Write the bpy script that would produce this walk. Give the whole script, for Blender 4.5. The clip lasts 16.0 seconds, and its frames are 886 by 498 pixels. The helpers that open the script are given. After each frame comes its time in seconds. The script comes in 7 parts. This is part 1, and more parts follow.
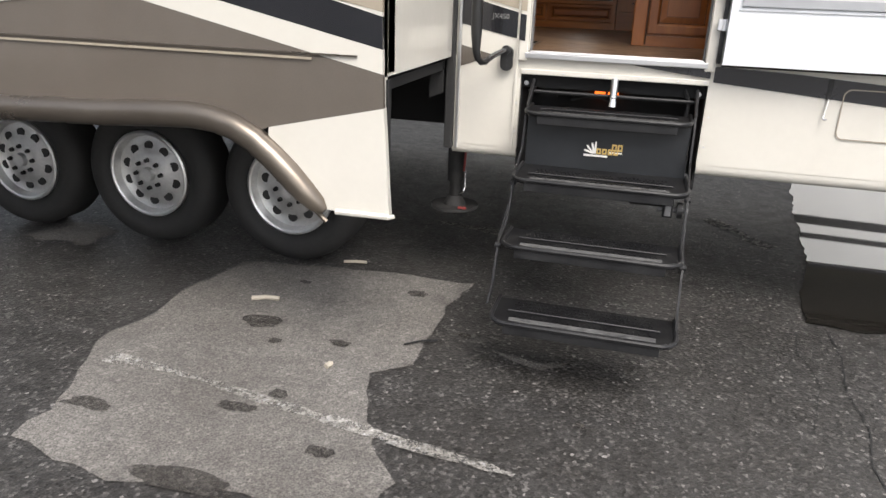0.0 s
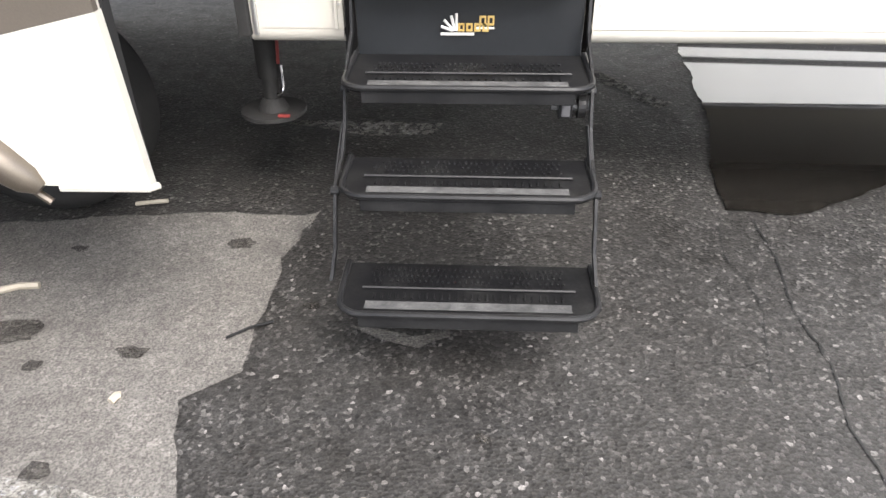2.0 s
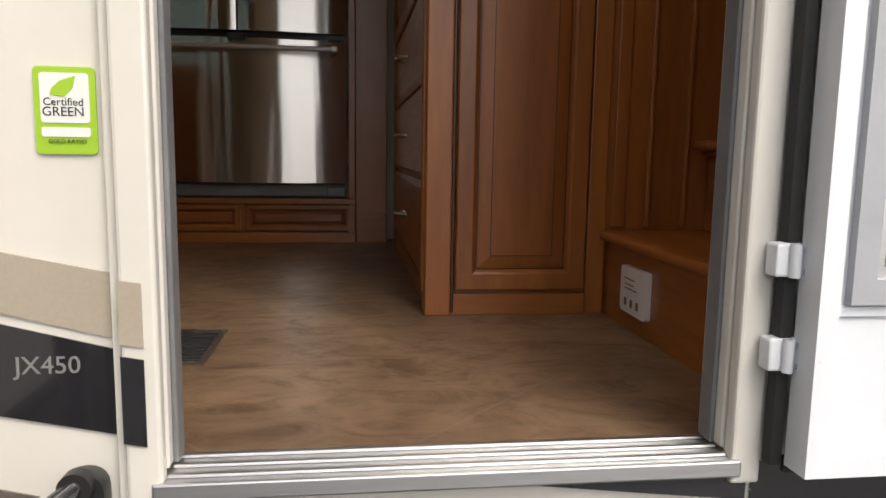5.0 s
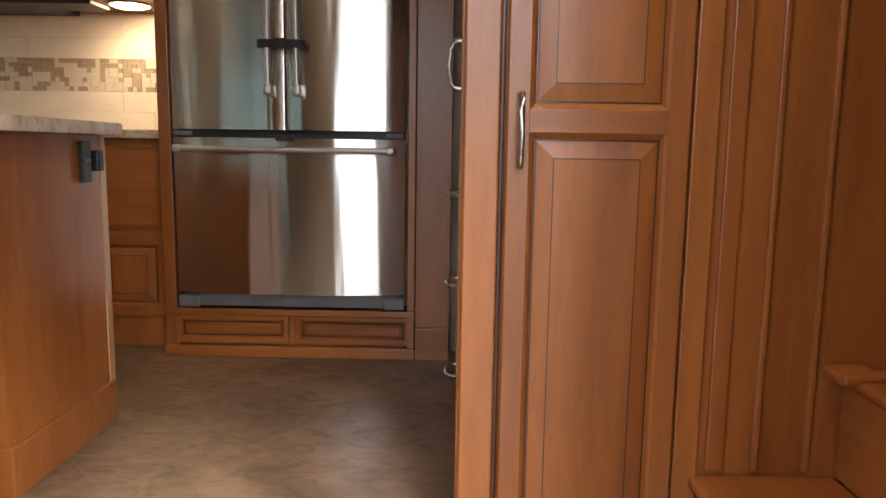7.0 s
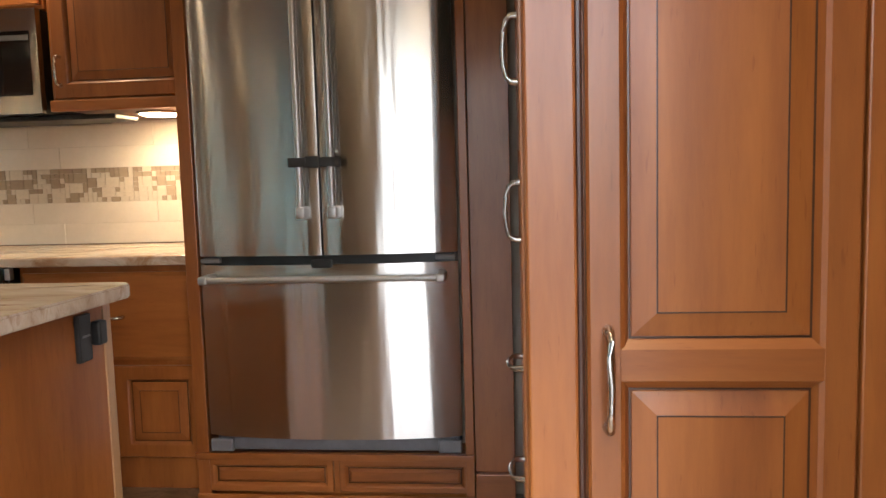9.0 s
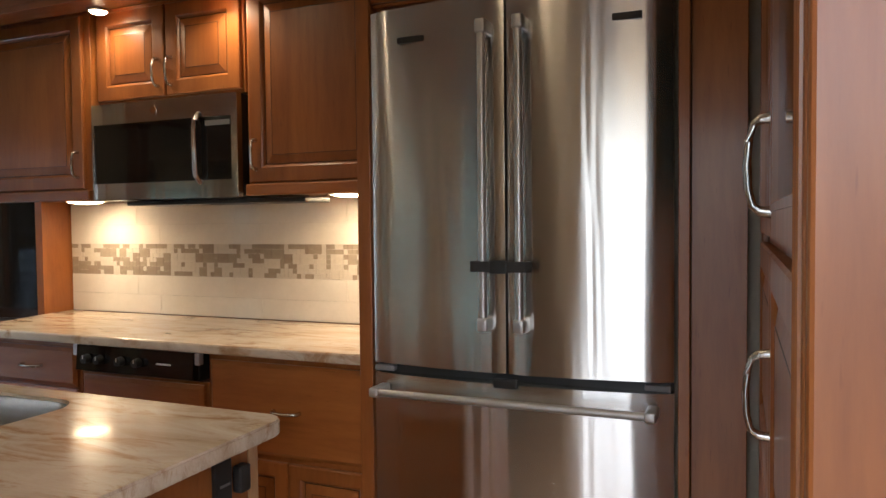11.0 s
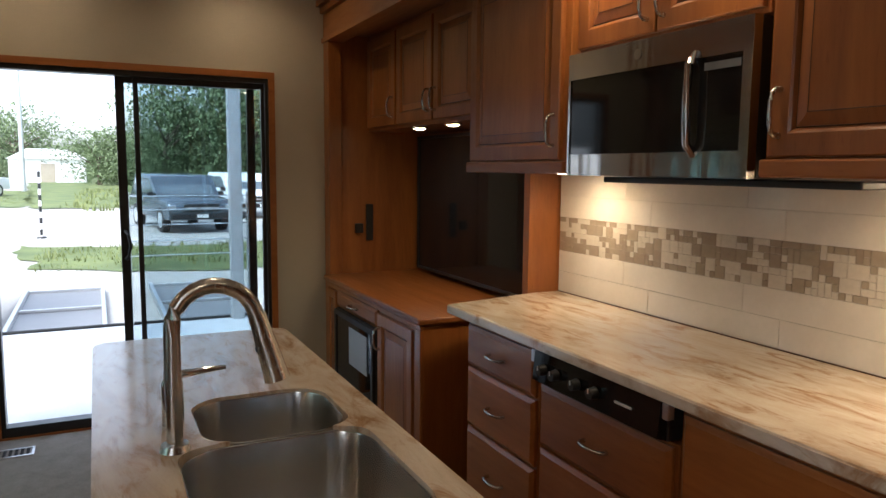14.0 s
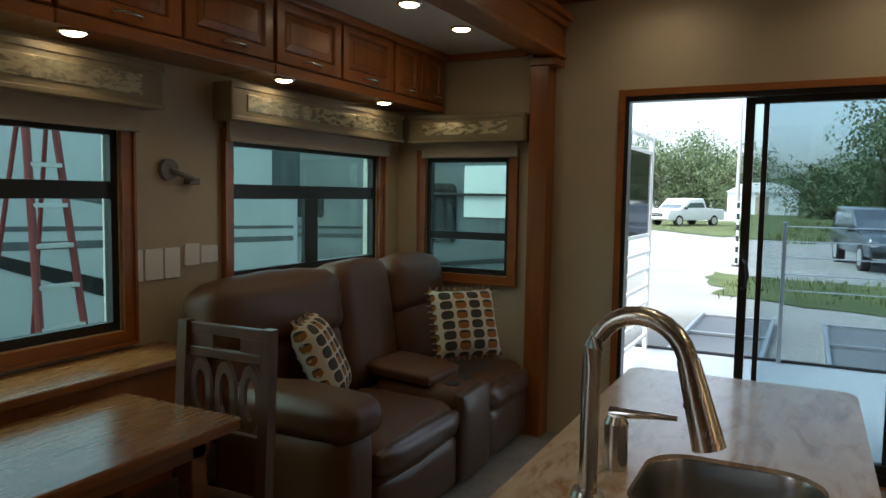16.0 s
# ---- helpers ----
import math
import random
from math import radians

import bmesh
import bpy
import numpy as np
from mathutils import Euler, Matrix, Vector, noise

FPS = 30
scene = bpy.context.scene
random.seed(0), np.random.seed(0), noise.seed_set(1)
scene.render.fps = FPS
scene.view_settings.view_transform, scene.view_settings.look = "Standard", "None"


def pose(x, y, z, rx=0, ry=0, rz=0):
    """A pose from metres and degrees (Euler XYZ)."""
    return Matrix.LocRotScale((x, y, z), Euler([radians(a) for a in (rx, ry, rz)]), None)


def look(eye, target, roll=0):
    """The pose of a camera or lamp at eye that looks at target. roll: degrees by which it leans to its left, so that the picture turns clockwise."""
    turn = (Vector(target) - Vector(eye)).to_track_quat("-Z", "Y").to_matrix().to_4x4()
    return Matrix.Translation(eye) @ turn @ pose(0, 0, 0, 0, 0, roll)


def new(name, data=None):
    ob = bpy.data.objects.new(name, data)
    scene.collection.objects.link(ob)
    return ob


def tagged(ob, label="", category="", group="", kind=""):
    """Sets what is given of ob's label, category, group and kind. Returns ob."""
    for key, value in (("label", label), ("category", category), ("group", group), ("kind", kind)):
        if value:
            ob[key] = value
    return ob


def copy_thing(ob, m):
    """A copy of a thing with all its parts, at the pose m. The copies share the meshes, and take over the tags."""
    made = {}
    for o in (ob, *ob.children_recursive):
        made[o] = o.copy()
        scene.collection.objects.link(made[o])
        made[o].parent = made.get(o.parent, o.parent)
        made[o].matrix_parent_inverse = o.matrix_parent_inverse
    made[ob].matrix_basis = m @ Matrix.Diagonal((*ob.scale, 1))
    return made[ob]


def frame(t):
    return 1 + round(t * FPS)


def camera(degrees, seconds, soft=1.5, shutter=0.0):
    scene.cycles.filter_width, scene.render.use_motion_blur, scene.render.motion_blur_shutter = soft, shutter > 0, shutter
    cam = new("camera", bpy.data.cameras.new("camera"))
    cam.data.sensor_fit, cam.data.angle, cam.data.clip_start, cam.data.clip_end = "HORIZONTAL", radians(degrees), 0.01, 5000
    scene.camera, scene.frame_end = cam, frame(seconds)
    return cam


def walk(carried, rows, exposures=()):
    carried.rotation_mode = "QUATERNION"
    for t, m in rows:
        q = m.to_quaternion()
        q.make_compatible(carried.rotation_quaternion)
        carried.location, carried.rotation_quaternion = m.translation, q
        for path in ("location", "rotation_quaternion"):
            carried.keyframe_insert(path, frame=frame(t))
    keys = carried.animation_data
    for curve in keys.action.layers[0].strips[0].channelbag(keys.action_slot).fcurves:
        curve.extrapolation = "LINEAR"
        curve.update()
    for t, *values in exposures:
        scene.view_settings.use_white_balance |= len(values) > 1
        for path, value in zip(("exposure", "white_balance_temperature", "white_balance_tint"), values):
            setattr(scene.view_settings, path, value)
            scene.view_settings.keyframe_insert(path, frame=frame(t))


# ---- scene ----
cam = camera(63.6, 16.0)
PATH = [
    (0, (0.016, -0.331, 1.446), (-0.467, 1.481, 0.751), 2.1),
    (0.5, (0.078, -0.136, 1.424), (-0.248, 1.688, 0.671), 1.5),
    (1, (0.067, 0.122, 1.422), (-0.201, 1.872, 0.491), -0.1),
    (1.5, (-0.032, 0.365, 1.423), (-0.159, 2.123, 0.479), -1.0),
    (2, (-0.076, 0.606, 1.407), (-0.168, 2.279, 0.316), -0.5),
    (2.5, (-0.086, 0.909, 1.421), (-0.116, 2.541, 0.265), 0.5),
    (3, (-0.154, 1.189, 1.435), (-0.095, 2.934, 0.459), 1.4),
    (3.5, (-0.219, 1.426, 1.485), (-0.047, 3.255, 0.695), 2.1),
    (4, (-0.213, 1.693, 1.528), (-0.078, 3.605, 0.955), 3.3),
    (4.5, (-0.223, 1.916, 1.552), (-0.08, 3.874, 1.17), 2.2),
    (5, (-0.261, 2.036, 1.585), (-0.008, 4.001, 1.317), 0.9),
    (5.2, (-0.258, 2.062, 1.595), (0.014, 4.031, 1.377), 1.1),
    (7.3, (-0.088, 2.528, 2.052), (-0.156, 4.507, 1.775), 0.3),
    (7.5, (-0.088, 2.56, 2.062), (-0.169, 4.542, 1.807), 0.0),
    (8, (-0.097, 2.685, 2.191), (-0.121, 4.667, 1.92), -1.5),
    (8.5, (-0.08, 2.759, 2.283), (-0.028, 4.738, 2.0), -1.9),
    (9, (-0.094, 2.876, 2.319), (-0.291, 4.858, 2.138), -1.6),
    (11.3, (-0.119, 3.373, 2.581), (-0.961, 5.186, 2.498), 0.9),
    (11.5, (-0.116, 3.435, 2.619), (-1.03, 5.211, 2.509), 1.8),
    (12, (-0.17, 3.505, 2.681), (-1.371, 5.09, 2.463), -1.1),
    (12.5, (-0.329, 3.607, 2.683), (-1.686, 5.072, 2.573), 1.1),
    (13, (-0.447, 3.765, 2.672), (-2.002, 5.015, 2.537), 0.1),
    (13.5, (-0.534, 3.94, 2.668), (-2.254, 4.955, 2.548), 1.3),
    (14, (-0.626, 4.068, 2.655), (-2.414, 4.937, 2.432), 0.5),
    (14.5, (-0.78, 4.194, 2.629), (-2.674, 4.798, 2.411), 1.7),
    (15, (-0.852, 4.314, 2.632), (-2.834, 4.442, 2.4), 1.5),
    (15.5, (-0.899, 4.482, 2.636), (-2.832, 3.996, 2.47), 1.9),
    (16, (-0.895, 4.521, 2.617), (-2.669, 3.61, 2.463), 0.9),
]
EXPOSURES = [(0, 0.95, 6600, 11), (0.5, 1.1, 6600, 11), (1.5, 1.25, 6600, 11), (2.0, 1.55, 6500, 11), (3.0, 2.1, 6300, 10), (3.5, 1.2, 6400, 10), (4.0, 0.65, 6600, 11), (5.0, 0.8, 6800, 12), (7.5, 2.75, 6300, 11), (9.0, 2.85, 6200, 11), (11.5, 2.5, 5900, 10), (12.0, 2.55, 6100, 11), (12.5, 2.65, 6450, 12), (13.0, 2.75, 6400, 11), (14.0, 2.1, 5800, 9), (14.5, 1.85, 5650, 8), (15.0, 1.6, 5700, 5), (16.0, 1.6, 5850, 1)]
walk(cam, [(t, look(eye, target, roll)) for t, eye, target, roll in PATH], EXPOSURES)

# ---------------------------------------------------------------- world and sun
world = bpy.data.worlds.new("sky_world")
scene.world = world
world.use_nodes = True
wn = world.node_tree
sky = wn.nodes.new("ShaderNodeTexSky")
sky.sky_type = "NISHITA"
sky.sun_disc = False
sky.sun_elevation = radians(52)
sky.sun_rotation = radians(149)
sky.air_density, sky.dust_density, sky.ozone_density = 1.0, 3.0, 1.0
veil = wn.nodes.new("ShaderNodeHueSaturation")
veil.inputs["Saturation"].default_value = 0.5
wn.links.new(sky.outputs["Color"], veil.inputs["Color"])
wn.links.new(veil.outputs["Color"], wn.nodes["Background"].inputs["Color"])
wn.nodes["Background"].inputs["Strength"].default_value = 0.15

sun_data = bpy.data.lights.new("sun", "SUN")
sun_data.energy, sun_data.angle, sun_data.color = 1.5, radians(30), (1.0, 0.97, 0.93)
sun_ob = new("sun", sun_data)
sun_ob.matrix_world = look((0, 0, 0), (-0.3, 0.5, -0.81))


# ---------------------------------------------------------------- materials
def nodes_of(name):
    m = bpy.data.materials.new(name)
    m.use_nodes = True
    return m, m.node_tree, m.node_tree.nodes["Principled BSDF"]


def coords(nt, scale=(1, 1, 1), rot=(0, 0, 0)):
    tc = nt.nodes.new("ShaderNodeTexCoord")
    mp = nt.nodes.new("ShaderNodeMapping")
    mp.inputs["Scale"].default_value = scale
    mp.inputs["Rotation"].default_value = [radians(a) for a in rot]
    nt.links.new(tc.outputs["Object"], mp.inputs["Vector"])
    return mp.outputs["Vector"]


def noise_of(nt, vec, scale, detail=4.0, rough=0.55, distortion=0.0):
    n = nt.nodes.new("ShaderNodeTexNoise")
    n.inputs["Scale"].default_value = scale
    n.inputs["Detail"].default_value = detail
    n.inputs["Roughness"].default_value = rough
    n.inputs["Distortion"].default_value = distortion
    nt.links.new(vec, n.inputs["Vector"])
    return n.outputs["Fac"]


def ramp(nt, fac, stops):
    r = nt.nodes.new("ShaderNodeValToRGB")
    e = r.color_ramp.elements
    while len(e) < len(stops):
        e.new(0.5)
    for k, (p, c) in zip(e, stops):
        k.position = p
        k.color = (*c, 1) if len(c) == 3 else c
    nt.links.new(fac, r.inputs["Fac"])
    return r.outputs["Color"]


def mixed(nt, a, b, fac, mode="MIX"):
    m = nt.nodes.new("ShaderNodeMix")
    m.data_type, m.blend_type = "RGBA", mode
    for sock, v in ((m.inputs[6], a), (m.inputs[7], b)):
        if isinstance(v, tuple):
            sock.default_value = (*v, 1)
        else:
            nt.links.new(v, sock)
    if isinstance(fac, float):
        m.inputs[0].default_value = fac
    else:
        nt.links.new(fac, m.inputs[0])
    return m.outputs[2]


def bumped(nt, bsdf, height, strength, dist=0.002):
    b = nt.nodes.new("ShaderNodeBump")
    b.inputs["Strength"].default_value = strength
    b.inputs["Distance"].default_value = dist
    nt.links.new(height, b.inputs["Height"])
    nt.links.new(b.outputs["Normal"], bsdf.inputs["Normal"])


def surf(name, dark, light, scale=8.0, rough=0.5, metal=0.0, stretch=(1, 1, 1), bump=0.15, grain=60.0, coat=0.0, vary=0.12):
    """A plain surface with broad stains and fine grain."""
    m, nt, b = nodes_of(name)
    vec = coords(nt, stretch)
    broad = noise_of(nt, vec, scale, 5.0, 0.6)
    fine = noise_of(nt, vec, grain, 3.0, 0.6)
    col = ramp(nt, broad, [(0.3, dark), (0.7, light)])
    grey = ramp(nt, fine, [(0.25, (1 - vary,) * 3), (0.75, (1, 1, 1))])
    nt.links.new(mixed(nt, col, grey, 1.0, "MULTIPLY"), b.inputs["Base Color"])
    rr = ramp(nt, broad, [(0.3, (max(rough - 0.06, 0.02),) * 3), (0.7, (min(rough + 0.06, 1),) * 3)])
    nt.links.new(rr, b.inputs["Roughness"])
    b.inputs["Metallic"].default_value = metal
    b.inputs["Coat Weight"].default_value = coat
    if bump:
        bumped(nt, b, fine, bump)
    return m


def timber(name, dark, light, along="z", rough=0.34, coat=0.25, scale=1.0):
    """Stained wood whose grain runs along one axis, each board a little different."""
    m, nt, b = nodes_of(name)
    k = {"x": (0.6, 5, 5), "y": (5, 0.6, 5), "z": (5, 5, 0.6)}[along]
    vec = coords(nt, tuple(v * scale for v in k))
    info = nt.nodes.new("ShaderNodeObjectInfo")
    add = nt.nodes.new("ShaderNodeVectorMath")
    nt.links.new(vec, add.inputs[0])
    mul = nt.nodes.new("ShaderNodeVectorMath")
    mul.operation = "SCALE"
    mul.inputs[0].default_value = (7, 5, 3)
    nt.links.new(info.outputs["Random"], mul.inputs["Scale"])
    nt.links.new(mul.outputs["Vector"], add.inputs[1])
    v = add.outputs["Vector"]
    cloud = noise_of(nt, v, 1.1, 5.0, 0.6, 0.6)
    grain = noise_of(nt, v, 9.0, 6.0, 0.7, 0.3)
    col = ramp(nt, cloud, [(0.28, dark), (0.5, tuple((a + c) / 2 for a, c in zip(dark, light))), (0.74, light)])
    lines = ramp(nt, grain, [(0.32, (0.74, 0.69, 0.62)), (0.6, (1, 1, 1))])
    col = mixed(nt, col, lines, 0.55, "MULTIPLY")
    fleck = noise_of(nt, v, 30.0, 2.0, 0.5)
    col = mixed(nt, col, ramp(nt, fleck, [(0.66, (1, 1, 1)), (0.74, (0.72, 0.62, 0.52))]), 0.6, "MULTIPLY")
    tint = ramp(nt, info.outputs["Random"], [(0.0, (0.86, 0.84, 0.82)), (1.0, (1.0, 1.0, 1.0))])
    nt.links.new(mixed(nt, col, tint, 1.0, "MULTIPLY"), b.inputs["Base Color"])
    nt.links.new(ramp(nt, grain, [(0.2, (rough + 0.08,) * 3), (0.8, (rough - 0.04,) * 3)]), b.inputs["Roughness"])
    b.inputs["Coat Weight"].default_value = coat
    b.inputs["Coat Roughness"].default_value = 0.18
    bumped(nt, b, grain, 0.08, 0.001)
    return m


def brushed(name, col, rough=0.28, along="z", streak=0.3, wave=0.0):
    m, nt, b = nodes_of(name)
    k = {"x": (1, 90, 90), "y": (90, 1, 90), "z": (90, 90, 1)}[along]
    vec = coords(nt, k)
    n = noise_of(nt, vec, 4.0, 3.0, 0.6)
    nt.links.new(ramp(nt, n, [(0.2, tuple(c * 0.9 for c in col)), (0.8, col)]), b.inputs["Base Color"])
    nt.links.new(ramp(nt, n, [(0.2, (rough * 0.8,) * 3), (0.8, (rough * 1.2,) * 3)]), b.inputs["Roughness"])
    b.inputs["Metallic"].default_value = 1.0
    tan = nt.nodes.new("ShaderNodeTangent")
    tan.direction_type, tan.axis = "RADIAL", "Z"
    nt.links.new(tan.outputs["Tangent"], b.inputs["Tangent"])
    b.inputs["Anisotropic"].default_value = streak
    b.inputs["Anisotropic Rotation"].default_value = 0.25
    if not wave:
        bumped(nt, b, n, 0.03, 0.0005)
    else:
        # sheet metal that is not quite flat: long upright ripples
        ripple = noise_of(nt, coords(nt, (7.0, 7.0, 0.55)), 1.0, 2.0, 0.5, 0.4)
        bumped(nt, b, ripple, 1.0, wave)
    return m


def glass_pane(name, tint=(0.8, 0.86, 0.86), clear=0.85, rough=0.02):
    """Flat window glass: mostly clear with a glossy coat."""
    m = bpy.data.materials.new(name)
    m.use_nodes = True
    nt = m.node_tree
    nt.nodes.remove(nt.nodes["Principled BSDF"])
    out = nt.nodes["Material Output"]
    tr = nt.nodes.new("ShaderNodeBsdfTransparent")
    tr.inputs["Color"].default_value = (*tint, 1)
    gl = nt.nodes.new("ShaderNodeBsdfGlossy")
    gl.inputs["Roughness"].default_value = rough
    lw = nt.nodes.new("ShaderNodeLayerWeight")
    lw.inputs["Blend"].default_value = 0.5
    pw = nt.nodes.new("ShaderNodeMath")
    pw.operation = "POWER"
    pw.inputs[1].default_value = 5.0
    fr = nt.nodes.new("ShaderNodeMath")
    fr.operation = "MULTIPLY_ADD"
    fr.inputs[1].default_value, fr.inputs[2].default_value = 0.96, 0.04
    nt.links.new(lw.outputs["Facing"], pw.inputs[0])
    nt.links.new(pw.outputs["Value"], fr.inputs[0])
    mx = nt.nodes.new("ShaderNodeMixShader")
    nt.links.new(fr.outputs["Value"], mx.inputs["Fac"])
    nt.links.new(tr.outputs["BSDF"], mx.inputs[1])
    nt.links.new(gl.outputs["BSDF"], mx.inputs[2])
    nt.links.new(mx.outputs["Shader"], out.inputs["Surface"])
    return m


def glowing(name, col, strength):
    m, nt, b = nodes_of(name)
    b.inputs["Base Color"].default_value = (*col, 1)
    b.inputs["Emission Color"].default_value = (*col, 1)
    b.inputs["Emission Strength"].default_value = strength
    return m


GEL_WHITE = surf("gelcoat_cream", (0.62, 0.595, 0.53), (0.67, 0.645, 0.58), 1.2, 0.22, coat=0.3, bump=0.02, grain=30, vary=0.03)
GEL_TAUPE = surf("gelcoat_taupe", (0.125, 0.108, 0.09), (0.15, 0.13, 0.11), 1.5, 0.2, coat=0.4, bump=0.02, grain=200, vary=0.12)
GEL_TAN = surf("gelcoat_tan", (0.36, 0.31, 0.24), (0.41, 0.36, 0.28), 1.5, 0.22, coat=0.3, bump=0.02, grain=200, vary=0.08)
GEL_BLACK = surf("gelcoat_black", (0.012, 0.012, 0.014), (0.025, 0.025, 0.028), 2, 0.14, coat=0.5, bump=0.01, vary=0.1)
BRONZE = surf("bronze_paint", (0.17, 0.145, 0.12), (0.22, 0.19, 0.155), 2, 0.3, 0.75, bump=0.02, grain=300, vary=0.15)
PLAIN_BLACK = surf("black_steel", (0.012, 0.012, 0.013), (0.03, 0.03, 0.031), 9, 0.42, 0.0, bump=0.1, grain=120, vary=0.3)
PLAIN_BLACK.node_tree.nodes["Principled BSDF"].inputs["Specular IOR Level"].default_value = 0.3
RUBBER = surf("rubber", (0.018, 0.018, 0.018), (0.035, 0.034, 0.033), 6, 0.75, bump=0.3, grain=90, vary=0.25)
UNDER = surf("underbelly", (0.008, 0.008, 0.009), (0.018, 0.018, 0.018), 3, 0.88, bump=0.2)
ALU_WHEEL = surf("cast_aluminium", (0.72, 0.72, 0.71), (0.84, 0.84, 0.83), 14, 0.34, 0.75, bump=0.05, vary=0.15)
CHROME = surf("chrome", (0.75, 0.75, 0.75), (0.85, 0.85, 0.85), 8, 0.08, 1.0, bump=0.0, vary=0.02)
NICKEL = brushed("brushed_nickel", (0.62, 0.59, 0.54), 0.25, "z")
SATIN = surf("satin_steel", (0.50, 0.49, 0.47), (0.58, 0.57, 0.55), 10, 0.42, 0.9, bump=0.02, grain=200, vary=0.06)
DARK_CHROME = surf("dark_chrome", (0.16, 0.16, 0.165), (0.22, 0.22, 0.225), 10, 0.2, 0.9, bump=0.0, vary=0.05)
STEEL_V = brushed("stainless_steel", (0.70, 0.685, 0.65), 0.235, "x", 0.95, 0.006)
STEEL_SINK = brushed("sink_steel", (0.56, 0.54, 0.51), 0.24, "x", 0.5)
STEEL_BOX = brushed("microwave_steel", (0.56, 0.54, 0.51), 0.15, "x", 0.6, 0.004)
MILL_ALU = brushed("mill_aluminium", (0.66, 0.66, 0.66), 0.38, "x")
DARK_GLASS = surf("black_glass", (0.008, 0.008, 0.009), (0.012, 0.012, 0.013), 3, 0.05, bump=0.0, vary=0.02)
BLACK_PLASTIC = surf("black_plastic", (0.012, 0.012, 0.012), (0.022, 0.022, 0.022), 12, 0.4, bump=0.1)
GREY_PLASTIC = surf("grey_plastic", (0.14, 0.14, 0.145), (0.19, 0.19, 0.195), 12, 0.45, bump=0.1)
FRAME_GREY = surf("window_frame_grey", (0.34, 0.35, 0.365), (0.39, 0.40, 0.415), 12, 0.4, bump=0.05, vary=0.05)
WHITE_PLASTIC = surf("white_plastic", (0.72, 0.71, 0.68), (0.78, 0.77, 0.74), 8, 0.35, bump=0.03, vary=0.04)
DOOR_WHITE = surf("door_white", (0.69, 0.71, 0.73), (0.74, 0.76, 0.78), 2, 0.3, bump=0.02, vary=0.03)
WOOD = timber("maple_stained", (0.225, 0.068, 0.0145), (0.43, 0.152, 0.033), "z")
WOOD_X = timber("maple_stained_x", (0.225, 0.068, 0.0145), (0.43, 0.152, 0.033), "x")
WOOD_Y = timber("maple_stained_y", (0.225, 0.068, 0.0145), (0.43, 0.152, 0.033), "y")
WOOD_PALE = timber("maple_edge", (0.42, 0.23, 0.10), (0.56, 0.34, 0.17), "z")
WOOD_DARK = timber("glazed_groove", (0.05, 0.018, 0.008), (0.085, 0.03, 0.012), "z")
TABLE_WOOD = timber("table_maple", (0.17, 0.066, 0.02), (0.28, 0.115, 0.036), "x", 0.25, 0.4)
CHAIR_WOOD = timber("chair_wood", (0.085, 0.042, 0.022), (0.14, 0.07, 0.038), "z")
WALL_IN = surf("wall_paper", (0.47, 0.40, 0.29), (0.53, 0.455, 0.335), 1.6, 0.6, bump=0.12, grain=220, vary=0.1)
CEIL = surf("ceiling_vinyl", (0.62, 0.59, 0.53), (0.67, 0.64, 0.58), 1.4, 0.6, bump=0.06, vary=0.05)
LEATHER = surf("brown_leather", (0.085, 0.033, 0.011), (0.13, 0.052, 0.018), 3, 0.52, bump=0.35, grain=190, vary=0.25)
LEATHER_GREY = surf("brown_leather_front", (0.075, 0.042, 0.028), (0.105, 0.06, 0.04), 3, 0.34, bump=0.3, grain=190, coat=0.1, vary=0.2)
VALANCE = surf("valance_vinyl", (0.25, 0.205, 0.13), (0.30, 0.25, 0.16), 3, 0.4, bump=0.1)
SHADE_CLOTH = surf("shade_cloth", (0.42, 0.38, 0.31), (0.48, 0.43, 0.35), 6, 0.8, bump=0.3, grain=260)
CARPET = surf("carpet", (0.25, 0.235, 0.215), (0.34, 0.32, 0.295), 14, 0.95, bump=0.9, grain=240, vary=0.4)
RED_PAINT = surf("red_fibreglass", (0.20, 0.03, 0.03), (0.26, 0.04, 0.035), 5, 0.45)
GREEN = surf("green_sticker", (0.30, 0.50, 0.03), (0.33, 0.54, 0.04), 5, 0.4, bump=0.0, vary=0.02)
INK = surf("ink", (0.02, 0.02, 0.02), (0.03, 0.03, 0.03), 5, 0.5, bump=0.0)
GOLD = surf("gold_print", (0.55, 0.38, 0.12), (0.68, 0.48, 0.17), 9, 0.4, bump=0.0)
GLASS_CLEAR = glass_pane("clear_glass", (0.86, 0.9, 0.9))
GLASS_TINT = glass_pane("tinted_glass", (0.60, 0.735, 0.70))
GLASS_GREY = glass_pane("slider_glass", (0.76, 0.81, 0.83))
LENS_WARM = glowing("puck_lens", (1.0, 0.72, 0.40), 7.0)
AMBER = glowing("amber_lens", (1.0, 0.16, 0.02), 1.2)


